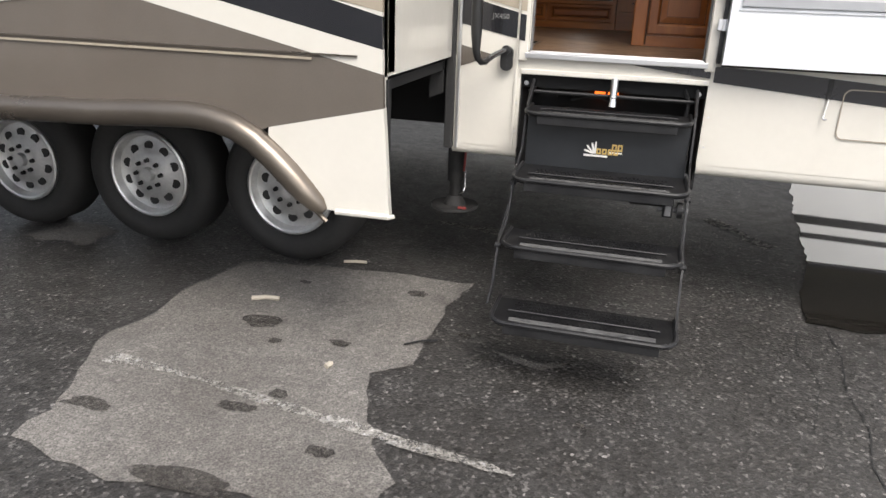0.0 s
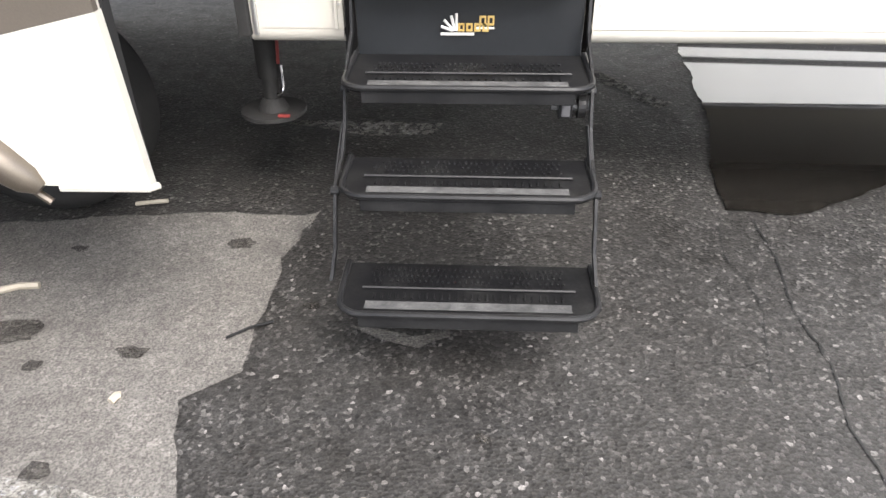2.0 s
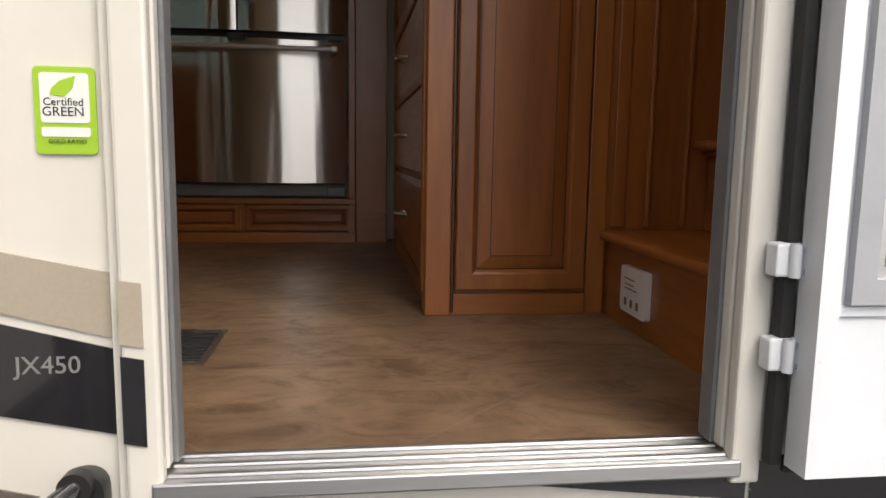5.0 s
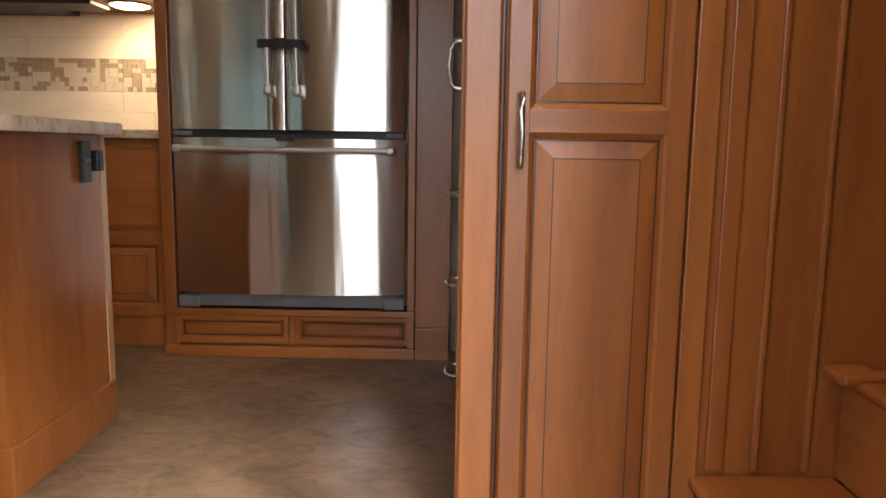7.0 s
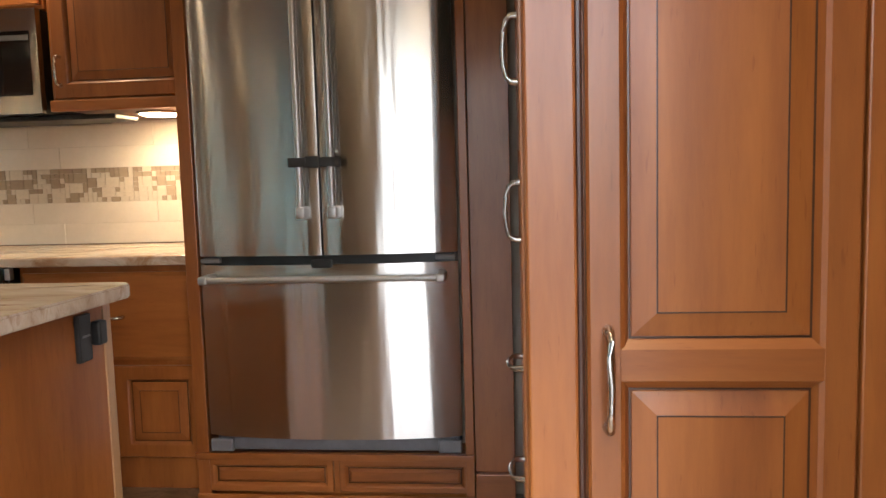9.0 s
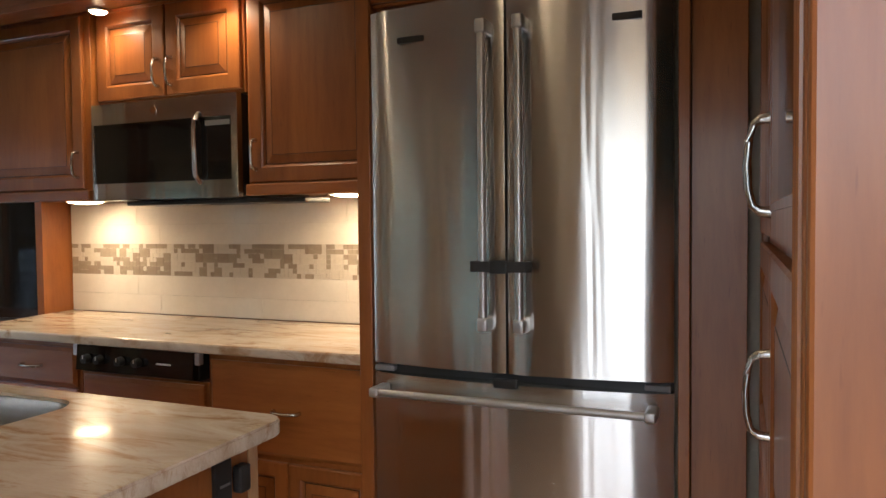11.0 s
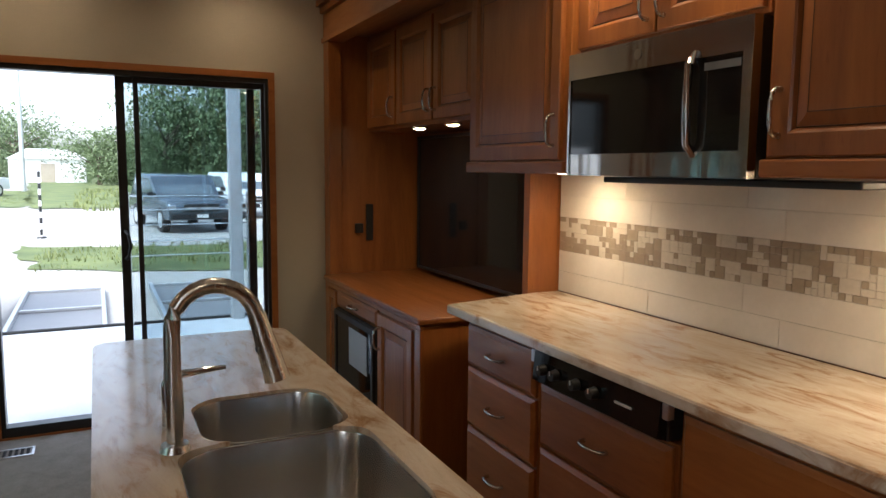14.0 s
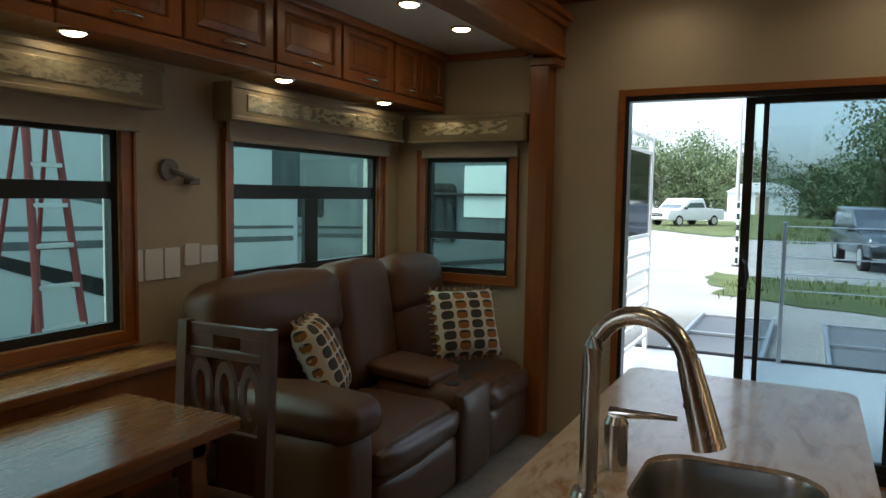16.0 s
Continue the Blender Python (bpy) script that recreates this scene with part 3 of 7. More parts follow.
solo("twig", tube([(-1.43, 3.02, 0.016), (-1.37, 3.03, 0.02), (-1.31, 3.05, 0.016)], 0.009, 6), SHADE_CLOTH, "short pale stick lying by the wheel", "litter")

# ---------------------------------------------------------------- shell of the trailer
X_REAR, X_FRONT = -4.99, 3.4
setting("floor", box(X_REAR - 0.06, X_FRONT, 3.0, 6.1, FLOOR - 0.05, FLOOR), VINYL, "brown slate-look vinyl floor with diagonal joints", "floor")
setting("floor_slide", box(-4.92, -0.89, 2.12, 3.0, FLOOR - 0.05, FLOOR), CARPET, "carpeted slide-out floor", "floor")
setting("carpet", box(X_REAR, -3.3, 3.0, 5.3, FLOOR + 0.001, FLOOR + 0.012), CARPET, "grey-beige carpet by the sliding door", "carpet")
setting("underbelly", box(X_REAR - 0.06, X_FRONT, 2.98, 5.44, 1.02, FLOOR - 0.052), UNDER, "black underbelly sheet", "underbelly")
DOOR_HOLE = (-0.5, 0.26, FLOOR, 3.06)
WELL_HOLE = (-0.52, 0.28, 0.6, 1.08)
SLIDE_HOLE = (-4.98, -0.85, 0.5, 3.56)
setting("wall_entry_skin", holed("y", X_REAR - 0.07, X_FRONT, 0.74, 3.95, [DOOR_HOLE, WELL_HOLE, SLIDE_HOLE], 2.93, 2.958), GEL_WHITE, "cream gelcoat side wall of the trailer", "wall")
setting("wall_entry", holed("y", X_REAR, X_FRONT, FLOOR, CEILING + 0.1, [DOOR_HOLE, (-4.98, -0.85, 1.0, 3.56)], 2.96, 3.0), WALL_IN, "beige papered inner side wall", "wall")
# rounded bottom lip of the skirt, one length on each side of the step well
for x0, x1 in ((-0.83, -0.522), (0.282, X_FRONT)):
    prof = [(2.93, 0.742), (2.93, 0.725), (2.936, 0.706), (2.952, 0.694), (2.975, 0.69), (3.02, 0.69), (3.02, 0.70), (2.98, 0.702), (2.96, 0.708), (2.946, 0.724), (2.946, 0.742)]
    setting("skirt_lip", slab(prof, "x", x0, x1), GEL_WHITE, "rolled lower edge of the cream side skirt", "trim", True)
SD = (3.56, 5.02, FLOOR + 0.02, 3.18)
setting("wall_rear", holed("x", 2.96, 5.46, 0.7, CEILING + 0.1, [SD], X_REAR - 0.06, X_REAR), WALL_IN, "beige papered rear wall round the sliding door", "wall")
setting("wall_slide_end_rear", holed("x", 2.02, 3.03, FLOOR - 0.02, 3.52, [(2.33, 2.90, 2.12, 2.85)], -4.975, -4.92), WALL_IN, "papered end wall of the sofa slide-out", "wall")
setting("wall_slide_end_front", box(-0.885, -0.838, 2.02, 2.93, 1.14, 3.55), GEL_WHITE, "cream end wall of the slide-out room", "wall")
W0 = (-2.80, -1.55, 2.06, 2.86)
W1 = (-4.66, -3.40, 2.20, 2.86)
setting("wall_slide", holed("y", -4.92, -0.838, FLOOR - 0.02, 3.52, [W0, W1], 2.05, 2.12), WALL_IN, "beige papered wall of the sofa slide-out", "wall")
setting("wall_slide_skin", holed("y", -4.976, -0.838, 0.99, 3.55, [W0, W1], 2.02, 2.048), GEL_WHITE, "gelcoat face of the slide-out room", "wall")
setting("ceiling_slide", box(-4.976, -0.838, 2.02, 3.1, 3.47, 3.53), CEIL, "pale vinyl ceiling of the slide-out", "ceiling")
setting("ceiling", box(X_REAR - 0.06, X_FRONT, 2.96, 5.5, CEILING, CEILING + 0.05), CEIL, "pale vinyl main ceiling", "ceiling")
setting("roof", box(X_REAR - 0.1, X_FRONT, 2.9, 5.5, 3.9, 3.97), GEL_WHITE, "white trailer roof", "roof")
setting("wall_front", box(X_FRONT, X_FRONT + 0.05, 2.96, 6.1, 0.7, 3.9), WALL_IN, "plain front wall", "wall")
setting("wall_kitchen_skin", box(-1.1, X_FRONT, 5.44, 5.5, 1.0, 3.9), WALL_IN, "plain side wall beyond the cabinets", "wall")
setting("wall_kitchen", box(-4.95, -0.2, 6.04, 6.1, FLOOR - 0.05, 3.6), WALL_IN, "back wall of the kitchen slide-out", "wall")
setting("wall_kitchen_end", box(-4.95, -4.90, 5.42, 6.04, FLOOR - 0.05, 3.6), WOOD, "stained wood end panel of the kitchen slide-out", "wall")
setting("wall_kitchen_front_end", box(-0.24, -0.19, 5.5, 6.04, FLOOR - 0.05, 3.6), WOOD, "stained wood end panel beside the refrigerator", "wall")
setting("ceiling_kitchen", box(-4.95, -0.19, 5.38, 6.1, 3.52, 3.57), CEIL, "pale vinyl ceiling over the kitchen", "ceiling")
for y0, y1, nm in ((3.0, 3.2, "beam_sofa"), (5.36, 5.5, "beam_kitchen")):
    x1 = -0.85 if nm == "beam_sofa" else -0.2
    b = box(X_REAR, x1, y0, y1, 3.44, 3.58, 0.006)
    s = 1 if nm == "beam_sofa" else -1
    yy = y1 if s > 0 else y0
    for k, (o, z0, z1) in enumerate(((0.02, 3.585, 3.62), (0.045, 3.622, 3.66), (0.012, 3.41, 3.438))):
        box(X_REAR, x1, min(yy - 0.1 * s, yy + o * s), max(yy - 0.1 * s, yy + o * s), z0, z1, 0.004, bm=b)
    setting(nm.replace('beam', 'wall_over_beam'), box(X_REAR, x1, y0 + (0.04 if s > 0 else 0.085), y1 - (0.085 if s > 0 else 0.005), 3.661, CEILING - 0.001), WALL_IN, "papered strip above the wood beam", "wall")
    setting(nm, b, WOOD_X, "stained wood fascia beam with stepped moulding", "beam")
b = box(X_REAR + 0.002, -4.86, 3.035, 3.15, FLOOR, 3.41, 0.004)
box(X_REAR + 0.002, -4.83, 3.035, 3.2, 3.36, 3.40, 0.004, bm=b)
setting("trim_post", b, WOOD, "dark stained wood post at the slide-out opening", "trim")
b = box(X_REAR + 0.002, -4.88, 5.36, 5.44, FLOOR, 3.41, 0.004)
setting("trim_post_kitchen", b, WOOD, "stained wood post at the kitchen slide-out", "trim")
for nm, b in (("trim_crown_rear", box(X_REAR + 0.001, X_REAR + 0.045, 3.12, 5.44, CEILING - 0.05, CEILING - 0.001, 0.012)),
              ("trim_crown_kitchen", box(X_REAR + 0.046, -0.2, 5.395, 5.444, CEILING - 0.05, CEILING - 0.001, 0.012)),
              ("trim_crown_ceiling", box(X_REAR + 0.046, -0.85, 3.116, 3.165, CEILING - 0.05, CEILING - 0.001, 0.012))):
    setting(nm, b, WOOD_X, "dark stained wood crown moulding", "trim")

# chassis below the floor
for y in (3.45, 5.0):
    setting("chassis_rail", box(X_REAR, X_FRONT, y, y + 0.09, 0.78, 1.02), UNDER, "black steel chassis rail under the trailer", "chassis")
setting("slide_underside", box(-4.86, -0.87, 2.06, 2.96, 1.08, FLOOR - 0.052), UNDER, "black underside of the slide-out", "underbelly")
# unseen panel, added to keep far-side daylight off the ground underneath
setting("wall_kitchen_slide_blocker", box(-4.95, -0.19, 6.08, 6.11, 0.34, 1.115), GEL_WHITE, "unseen cream panel below the kitchen slide-out, added to block light", "wall")
setting("wall_kitchen_side_skin", box(X_REAR, X_FRONT, 5.44, 5.47, 0.53, 1.12), GEL_WHITE, "cream skirt on the far side", "wall")
setting("trim_far_skirt", box(X_REAR, X_FRONT, 5.425, 5.475, 0.50, 0.528, 0.006), MILL_ALU, "bright aluminium lower edge of the far skirt", "trim")

# front corner seal of the slide-out
solo("slide_seal", box(-0.862, -0.822, 2.895, 2.929, 0.72, 3.5, 0.006), RUBBER, "black rubber seal at the slide-out opening", "seal")
b = slab([(-0.90, 1.18), (-0.865, 1.18), (-0.868, 0.98), (-0.93, 0.95), (-0.935, 1.0)], "y", 2.875, 2.888)
solo("seal_flap", b, RUBBER, "loose black rubber flap hanging from the seal", "seal")
b = box(-0.814, -0.80, 2.915, 2.929, 0.72, 3.5, 0.003)
setting("trim_corner", b, MILL_ALU, "aluminium edge trim on the side wall", "trim")

# ---------------------------------------------------------------- slide-out face with its paint bands, skirt and fender
slide = thing("slide_skirt", (-1.8, 2.0, 0.645), "taupe and cream slide-out skirt with an arched bronze fender", "skirt panel")
ARCH = [(-5.2, 0.885), (-2.5, 0.887), (-1.75, 0.92), (-1.6, 0.925), (-1.5, 0.918), (-1.40, 0.885), (-1.29, 0.81), (-1.18, 0.71), (-1.10, 0.648)]
low = [(-0.812, 0.645), (-0.835, 1.036)] + [(-1.279, 0.936)] + [p for p in ARCH if p[0] > -1.3]
part("lower_panel", slab(low, "y", 2.0, 2.03), GEL_WHITE, slide, "cream lower corner")
brown = [(-0.836, 1.0365), (-0.839, 1.15), (-1.84, 1.372), (-2.2, 1.45), (-5.2, 1.45)] + [p for p in ARCH if p[0] < -1.32] + [(-1.281, 0.9365)]
part("taupe_panel", slab(brown, "y", 2.0, 2.0195), GEL_TAUPE, slide, "metallic taupe band")
part("cream_band", slab([(-0.839, 1.1505), (-0.84, 1.232), (-1.5, 1.377), (-1.9, 1.455), (-2.2, 1.4505), (-1.84, 1.3725)], "y", 2.001, 2.0195), GEL_WHITE, slide, "cream diagonal stripe")
part("black_band", slab([(-0.84, 1.2325), (-0.842, 1.338), (-1.2, 1.43), (-1.9, 1.56), (-1.9, 1.4555), (-1.5, 1.3775)], "y", 2.001, 2.0195), GEL_BLACK, slide, "gloss black diagonal stripe")
part("cream_pinstripe", slab([(-0.842, 1.3385), (-0.842, 1.352), (-1.9, 1.575), (-1.9, 1.5605), (-1.2, 1.4305)], "y", 2.001, 2.0195), GEL_WHITE, slide)
part("tan_band", slab([(-0.842, 1.3525), (-0.842, 1.6), (-1.9, 1.8), (-1.9, 1.5755)], "y", 2.001, 2.0195), GEL_TAN, slide, "tan band")
part("pinstripe", slab([(-5.2, 1.28), (-2.41, 1.325), (-2.0, 1.372), (-2.41, 1.34), (-5.2, 1.31)], "y", 1.995, 1.9995), GEL_WHITE, slide)
part("seam_moulding", box(-5.2, -0.93, 1.993, 1.999, 1.203, 1.209), BRONZE, slide)
part("seam_moulding", box(-5.2, -1.1, 1.992, 1.999, 1.186, 1.194), GEL_TAN, slide)
fen = [(-5.2, 0.915), (-2.5, 0.918), (-2.0, 0.935), (-1.75, 0.952), (-1.6, 0.958), (-1.5, 0.95), (-1.41, 0.925), (-1.335, 0.885), (-1.265, 0.83), (-1.2, 0.77), (-1.14, 0.71), (-1.09, 0.665), (-1.065, 0.642)]
b = tube([(x, 1.995, z) for x, z in fen], 0.05, 16, radii=[0.05] * 10 + [0.046, 0.036, 0.016])
part("fender", b, BRONZE, slide, "bronze half-round fender", True)
part("fender_lip", tube([(x, 2.015, z - 0.046) for x, z in fen], 0.010, 8), BRONZE, slide, "", True)
b = tube([(-0.815, 2.0, 0.647), (-1.02, 2.0, 0.645)], 0.012, 8)
tube([(-0.84, 2.0, 0.646), (-0.812, 2.0, 0.645), (-0.793, 2.004, 0.651)], 0.008, 8, bm=b)
part("lower_edge", b, GEL_WHITE, slide, "", True)
part("skirt_return", box(-0.85, -0.83, 2.031, 2.06, 0.66, 1.13), UNDER, slide)


# ---------------------------------------------------------------- wheels
def wheel(at):
    x, y, z = at
    w = thing("wheel", (x, y, 0.0), "black trailer tyre on a ten-hole polished aluminium wheel", "wheel", "three wheels of the trailer")
    R, r = 0.40, 0.24

    def lathe(prof, seg=48):
        b = bmesh.new()
        rows = [[b.verts.new((x + q * math.cos(2 * math.pi * k / seg), y + d, z + q * math.sin(2 * math.pi * k / seg))) for k in range(seg)] for q, d in prof]
        for A, B in zip(rows, rows[1:]):
            for k in range(seg):
                b.faces.new((A[k], A[(k + 1) % seg], B[(k + 1) % seg], B[k]))
        return b

    part("tyre", lathe([(r, 0.03), (r + 0.012, 0.0), (r + 0.04, -0.018), (0.30, -0.03), (0.345, -0.025), (0.375, -0.006), (0.392, 0.02), (R, 0.05), (R, 0.2), (0.385, 0.23), (0.3, 0.25), (r, 0.24)]), RUBBER, w, "", True)
    rim = part("rim", lathe([(r + 0.002, 0.02), (r + 0.004, -0.008), (r - 0.008, -0.014), (r - 0.018, -0.008), (r - 0.024, 0.02), (r - 0.03, 0.035), (0.17, 0.03), (0.12, 0.012), (0.085, 0.0), (0.0005, -0.002)]), ALU_WHEEL, w, "polished aluminium rim", True)
    for k in range(10):
        a = 2 * math.pi * (k + 0.5) / 10
        cx, cz = x + 0.155 * math.cos(a), z + 0.155 * math.sin(a)
        part("vent_hole", cyl((cx, y + 0.02, cz), (cx, y + 0.032, cz), 0.026, seg=16), INK, rim, "dark vent hole")
    for k in range(8):
        a = 2 * math.pi * k / 8
        cx, cz = x + 0.078 * math.cos(a), z + 0.078 * math.sin(a)
        part("lug_nut", cyl((cx, y + 0.004, cz), (cx, y - 0.02, cz), 0.014, 0.011, seg=6), PLAIN_BLACK, rim)
    part("hub_cap", cyl((x, y + 0.002, z), (x, y - 0.03, z), 0.042, 0.036, seg=20), ALU_WHEEL, rim)
    return w


w0 = wheel((-1.71, 2.965, 0.40))
copy_thing(w0, Matrix.Translation((-2.57, 2.965, 0.0)))
copy_thing(w0, Matrix.Translation((-3.43, 2.965, 0.0)))
setting("wheel_well", box(-4.2, -1.5, 3.31, 3.33, 0.6, 1.02), UNDER, "black inner wheel well", "wheel well")

# ---------------------------------------------------------------- stabiliser jack
JKX, JKY, JKZ = -0.858, 3.15, 0.355
jack = thing("stabilizer_jack", (JKX, JKY, JKZ), "black landing jack drawn up, with round foot and red hose", "jack")
part("leg", cyl((JKX, JKY, JKZ + 0.06), (JKX, JKY, 0.6), 0.030), RUBBER, jack, "", True)
part("sleeve", cyl((JKX, JKY, 0.5), (JKX, JKY, 1.02), 0.042), RUBBER, jack, "", True)
b = cyl((JKX, JKY, JKZ + 0.006), (JKX, JKY, JKZ + 0.02), 0.122, seg=32)
cyl((JKX, JKY, JKZ), (JKX, JKY, JKZ + 0.006), 0.112, 0.122, seg=32, bm=b)
cyl((JKX, JKY, JKZ + 0.02), (JKX, JKY, JKZ + 0.065), 0.06, 0.036, seg=24, bm=b)
part("foot", b, RUBBER, jack, "round black foot plate")
part("pull_pin", tube([(JKX + 0.055, JKY - 0.02, 0.55), (JKX + 0.055, JKY - 0.022, 0.47), (JKX + 0.05, JKY - 0.028, 0.445), (JKX + 0.03, JKY - 0.028, 0.44)], 0.006, 8), CHROME, jack, "chrome pull pin", True)
part("hose", tube([(JKX + 0.06, JKY - 0.03, 1.0), (JKX + 0.055, JKY - 0.04, 0.8), (JKX + 0.06, JKY - 0.04, 0.68), (JKX + 0.05, JKY - 0.035, 0.56)], 0.006, 8), RED_PAINT, jack, "red hydraulic hose", True)
part("reflector", box(JKX + 0.04, JKX + 0.085, JKY - 0.10, JKY - 0.085, JKZ + 0.021, JKZ + 0.032, 0.003), RED_PAINT, jack, "red tag on the foot")
setting("frame_outrigger", slab([(2.97, 1.02), (3.44, 1.02), (3.44, 0.80), (3.3, 0.80), (3.05, 0.93), (2.97, 0.95)], "x", -1.34, -1.30), UNDER, "black steel frame outrigger under the trailer", "chassis")
# black sheet added where the view under the slide-out lies in shade
setting("under_slide_dark_sheet", box(-1.5, -0.83, 3.40, 3.44, 0.74, 1.02), UNDER, "black sheet added to darken the view under the slide-out", "underbelly")

# ---------------------------------------------------------------- entry steps
steps = thing("entry_steps", (-0.1, 2.4, 0.27), "black folding steel entry steps with four dusty treads", "entry steps")
TREADS = [(-0.423, 0.235, 2.015, 0.290), (-0.433, 0.228, 2.222, 0.513), (-0.45, 0.232, 2.462, 0.716), (-0.452, 0.222, 2.692, 0.948)]


def tread(x0, x1, y0, z):
    depth = 0.285 if 0.6 < z < 0.8 else 0.225
    t = part("tread", slab([(x0, y0 + depth), (x0, y0 + 0.06)] + [(x0 + 0.06 - 0.06 * math.cos(radians(a)), y0 + 0.06 - 0.06 * math.sin(radians(a))) for a in (20, 45, 70, 90)] + [(x1 - 0.06 + 0.06 * math.cos(radians(a)), y0 + 0.06 - 0.06 * math.sin(radians(a))) for a in (90, 70, 45, 20)] + [(x1, y0 + 0.06), (x1, y0 + depth)], "z", z - 0.016, z), TREAD, steps, "dusty black tread")
    rim = [(x0 - 0.004, y0 + depth, z + 0.004), (x0 - 0.004, y0 + 0.07, z + 0.002)] + [(x0 + 0.06 - 0.064 * math.cos(radians(a)), y0 + 0.06 - 0.064 * math.sin(radians(a)), z) for a in (20, 45, 70, 90)] + [(x1 - 0.06 + 0.064 * math.cos(radians(a)), y0 + 0.06 - 0.064 * math.sin(radians(a)), z) for a in (90, 70, 45, 20)] + [(x1 + 0.004, y0 + 0.07, z + 0.002), (x1 + 0.004, y0 + depth, z + 0.004)]
    part("rim", tube(rim, 0.009, 8), PLAIN_BLACK, t, "", True)
    part("front_lip", box(x0 + 0.05, x1 - 0.05, y0 - 0.003, y0 + 0.006, z - 0.045, z - 0.004, 0.003), PLAIN_BLACK, t)
    part("grip_strip", box(x0 + 0.065, x1 - 0.065, y0 + 0.018, y0 + 0.05, z + 0.0005, z + 0.003, 0.001, 1), GRIP, t, "worn grey grip strip")
    part("crossbar", tube([(x0 + 0.05, y0 + 0.105, z + 0.005), (x1 - 0.05, y0 + 0.105, z + 0.005)], 0.004, 6), PLAIN_BLACK, t)
    b = bmesh.new()
    n = 34
    rg = random.Random(round(z * 1000))
    for r in range(4):
        for k in range(n):
            if rg.random() < 0.08:
                continue
            cx = x0 + 0.07 + (x1 - x0 - 0.14) * (k + 0.5 * (r % 2)) / n
            cy = y0 + 0.118 + 0.026 * r
            joined(b, box(cx - 0.0032, cx + 0.0032, cy - 0.008, cy + 0.008, z, z + 0.004 + 0.002 * rg.random(), 0.0012, 1))
    for k in range(26):
        cx = x0 + 0.085 + (x1 - x0 - 0.17) * k / 25
        joined(b, box(cx - 0.0028, cx + 0.0028, y0 + 0.062, y0 + 0.088, z, z + 0.0042, 0.0012, 1))
    part("grip_ribs", b, TREAD, t, "rows of short raised grip ribs")["kind"] = "stuff"
    return t


for t in TREADS:
    tread(*t)
riser = part("riser", box(-0.448, 0.228, 2.752, 2.762, 0.69, 0.935, 0.004), RISER, steps, "slate-grey plastic riser panel")
# maker's badge: plain shapes in its colours
bx, bz, by = -0.195, 0.79, 2.747
badge = box(bx, bx + 0.10, by - 0.002, by, bz - 0.014, bz - 0.006)
box(bx + 0.10, bx + 0.16, by - 0.002, by, bz + 0.005, bz + 0.011, bm=badge)
for k, (a, l) in enumerate(((20, 0.036), (48, 0.042), (75, 0.045), (90, 0.05))):
    c = (bx + 0.035 + 0.004 * k, bz)
    d = (-math.cos(radians(a)) * l, math.sin(radians(a)) * l)
    tube([(c[0], by - 0.002, c[1]), (c[0] + d[0], by - 0.002, c[1] + d[1])], 0.0045, 6, bm=badge)
part("badge", badge, WHITE_PLASTIC, riser, "white hand-shaped badge")
for k in range(4):
    badge = ring_slab(rect(bx + 0.052 + 0.024 * k, bx + 0.071 + 0.024 * k, bz - 0.002, bz + 0.022), rect(bx + 0.058 + 0.024 * k, bx + 0.066 + 0.024 * k, bz + 0.004, bz + 0.016), "y", by - 0.003, by)
    part("badge_block", badge, GOLD, riser, "gold badge block")
for k in range(2):
    badge = ring_slab(rect(bx + 0.115 + 0.024 * k, bx + 0.135 + 0.024 * k, bz + 0.016, bz + 0.044), rect(bx + 0.121 + 0.024 * k, bx + 0.130 + 0.024 * k, bz + 0.022, bz + 0.038), "y", by - 0.003, by)
    part("badge_block", badge, GOLD, riser, "gold badge block")
for sx, x in ((-1, -0.458), (1, 0.24)):
    side = [(2.98, 1.03), (2.9, 1.02), (2.80, 0.97), (2.76, 0.93), (2.72, 0.80), (2.58, 0.73), (2.54, 0.69), (2.50, 0.60), (2.42, 0.54), (2.30, 0.51), (2.27, 0.46), (2.22, 0.36), (2.14, 0.31)]
    b = bmesh.new()
    outline = [(y - 0.008, z - 0.006) for y, z in side] + [(y + 0.02, z - 0.014) for y, z in reversed(side)]
    slab(outline, "x", x - 0.004, x + 0.004, bm=b)
    part("side_link", b, PLAIN_BLACK, steps, "bent black side link")
    for y, z in ((2.55, 0.68), (2.29, 0.49)):
        part("bolt", cyl((x - 0.012, y, z), (x + 0.012, y, z), 0.013, seg=8), PLAIN_BLACK, steps)
    part("brace", tube([(x - 0.0, 2.92, 1.06), (x, 2.80, 0.965)], 0.007, 8), PLAIN_BLACK, steps, "", True)
    part("lower_brace", slab([(2.50, 0.6), (2.53, 0.58), (2.33, 0.45), (2.30, 0.48)], "x", x - 0.010, x - 0.006), PLAIN_BLACK, steps)
motor = part("motor", cyl((0.02, 2.60, 0.655), (0.16, 2.60, 0.655), 0.028), PLAIN_BLACK, steps, "step motor under the tread", True)
b = box(0.15, 0.19, 2.535, 2.60, 0.60, 0.69, 0.004)
part("gearbox", b, PLAIN_BLACK, motor)
part("shaft", cyl((0.13, 2.56, 0.63), (0.25, 2.56, 0.63), 0.011), GREY_PLASTIC, motor, "", True)
part("bracket", box(0.158, 0.182, 2.528, 2.534, 0.61, 0.68, 0.002), GREY_PLASTIC, motor)
part("cam", cyl((0.205, 2.56, 0.63), (0.226, 2.56, 0.63), 0.033, seg=18), PLAIN_BLACK, motor)

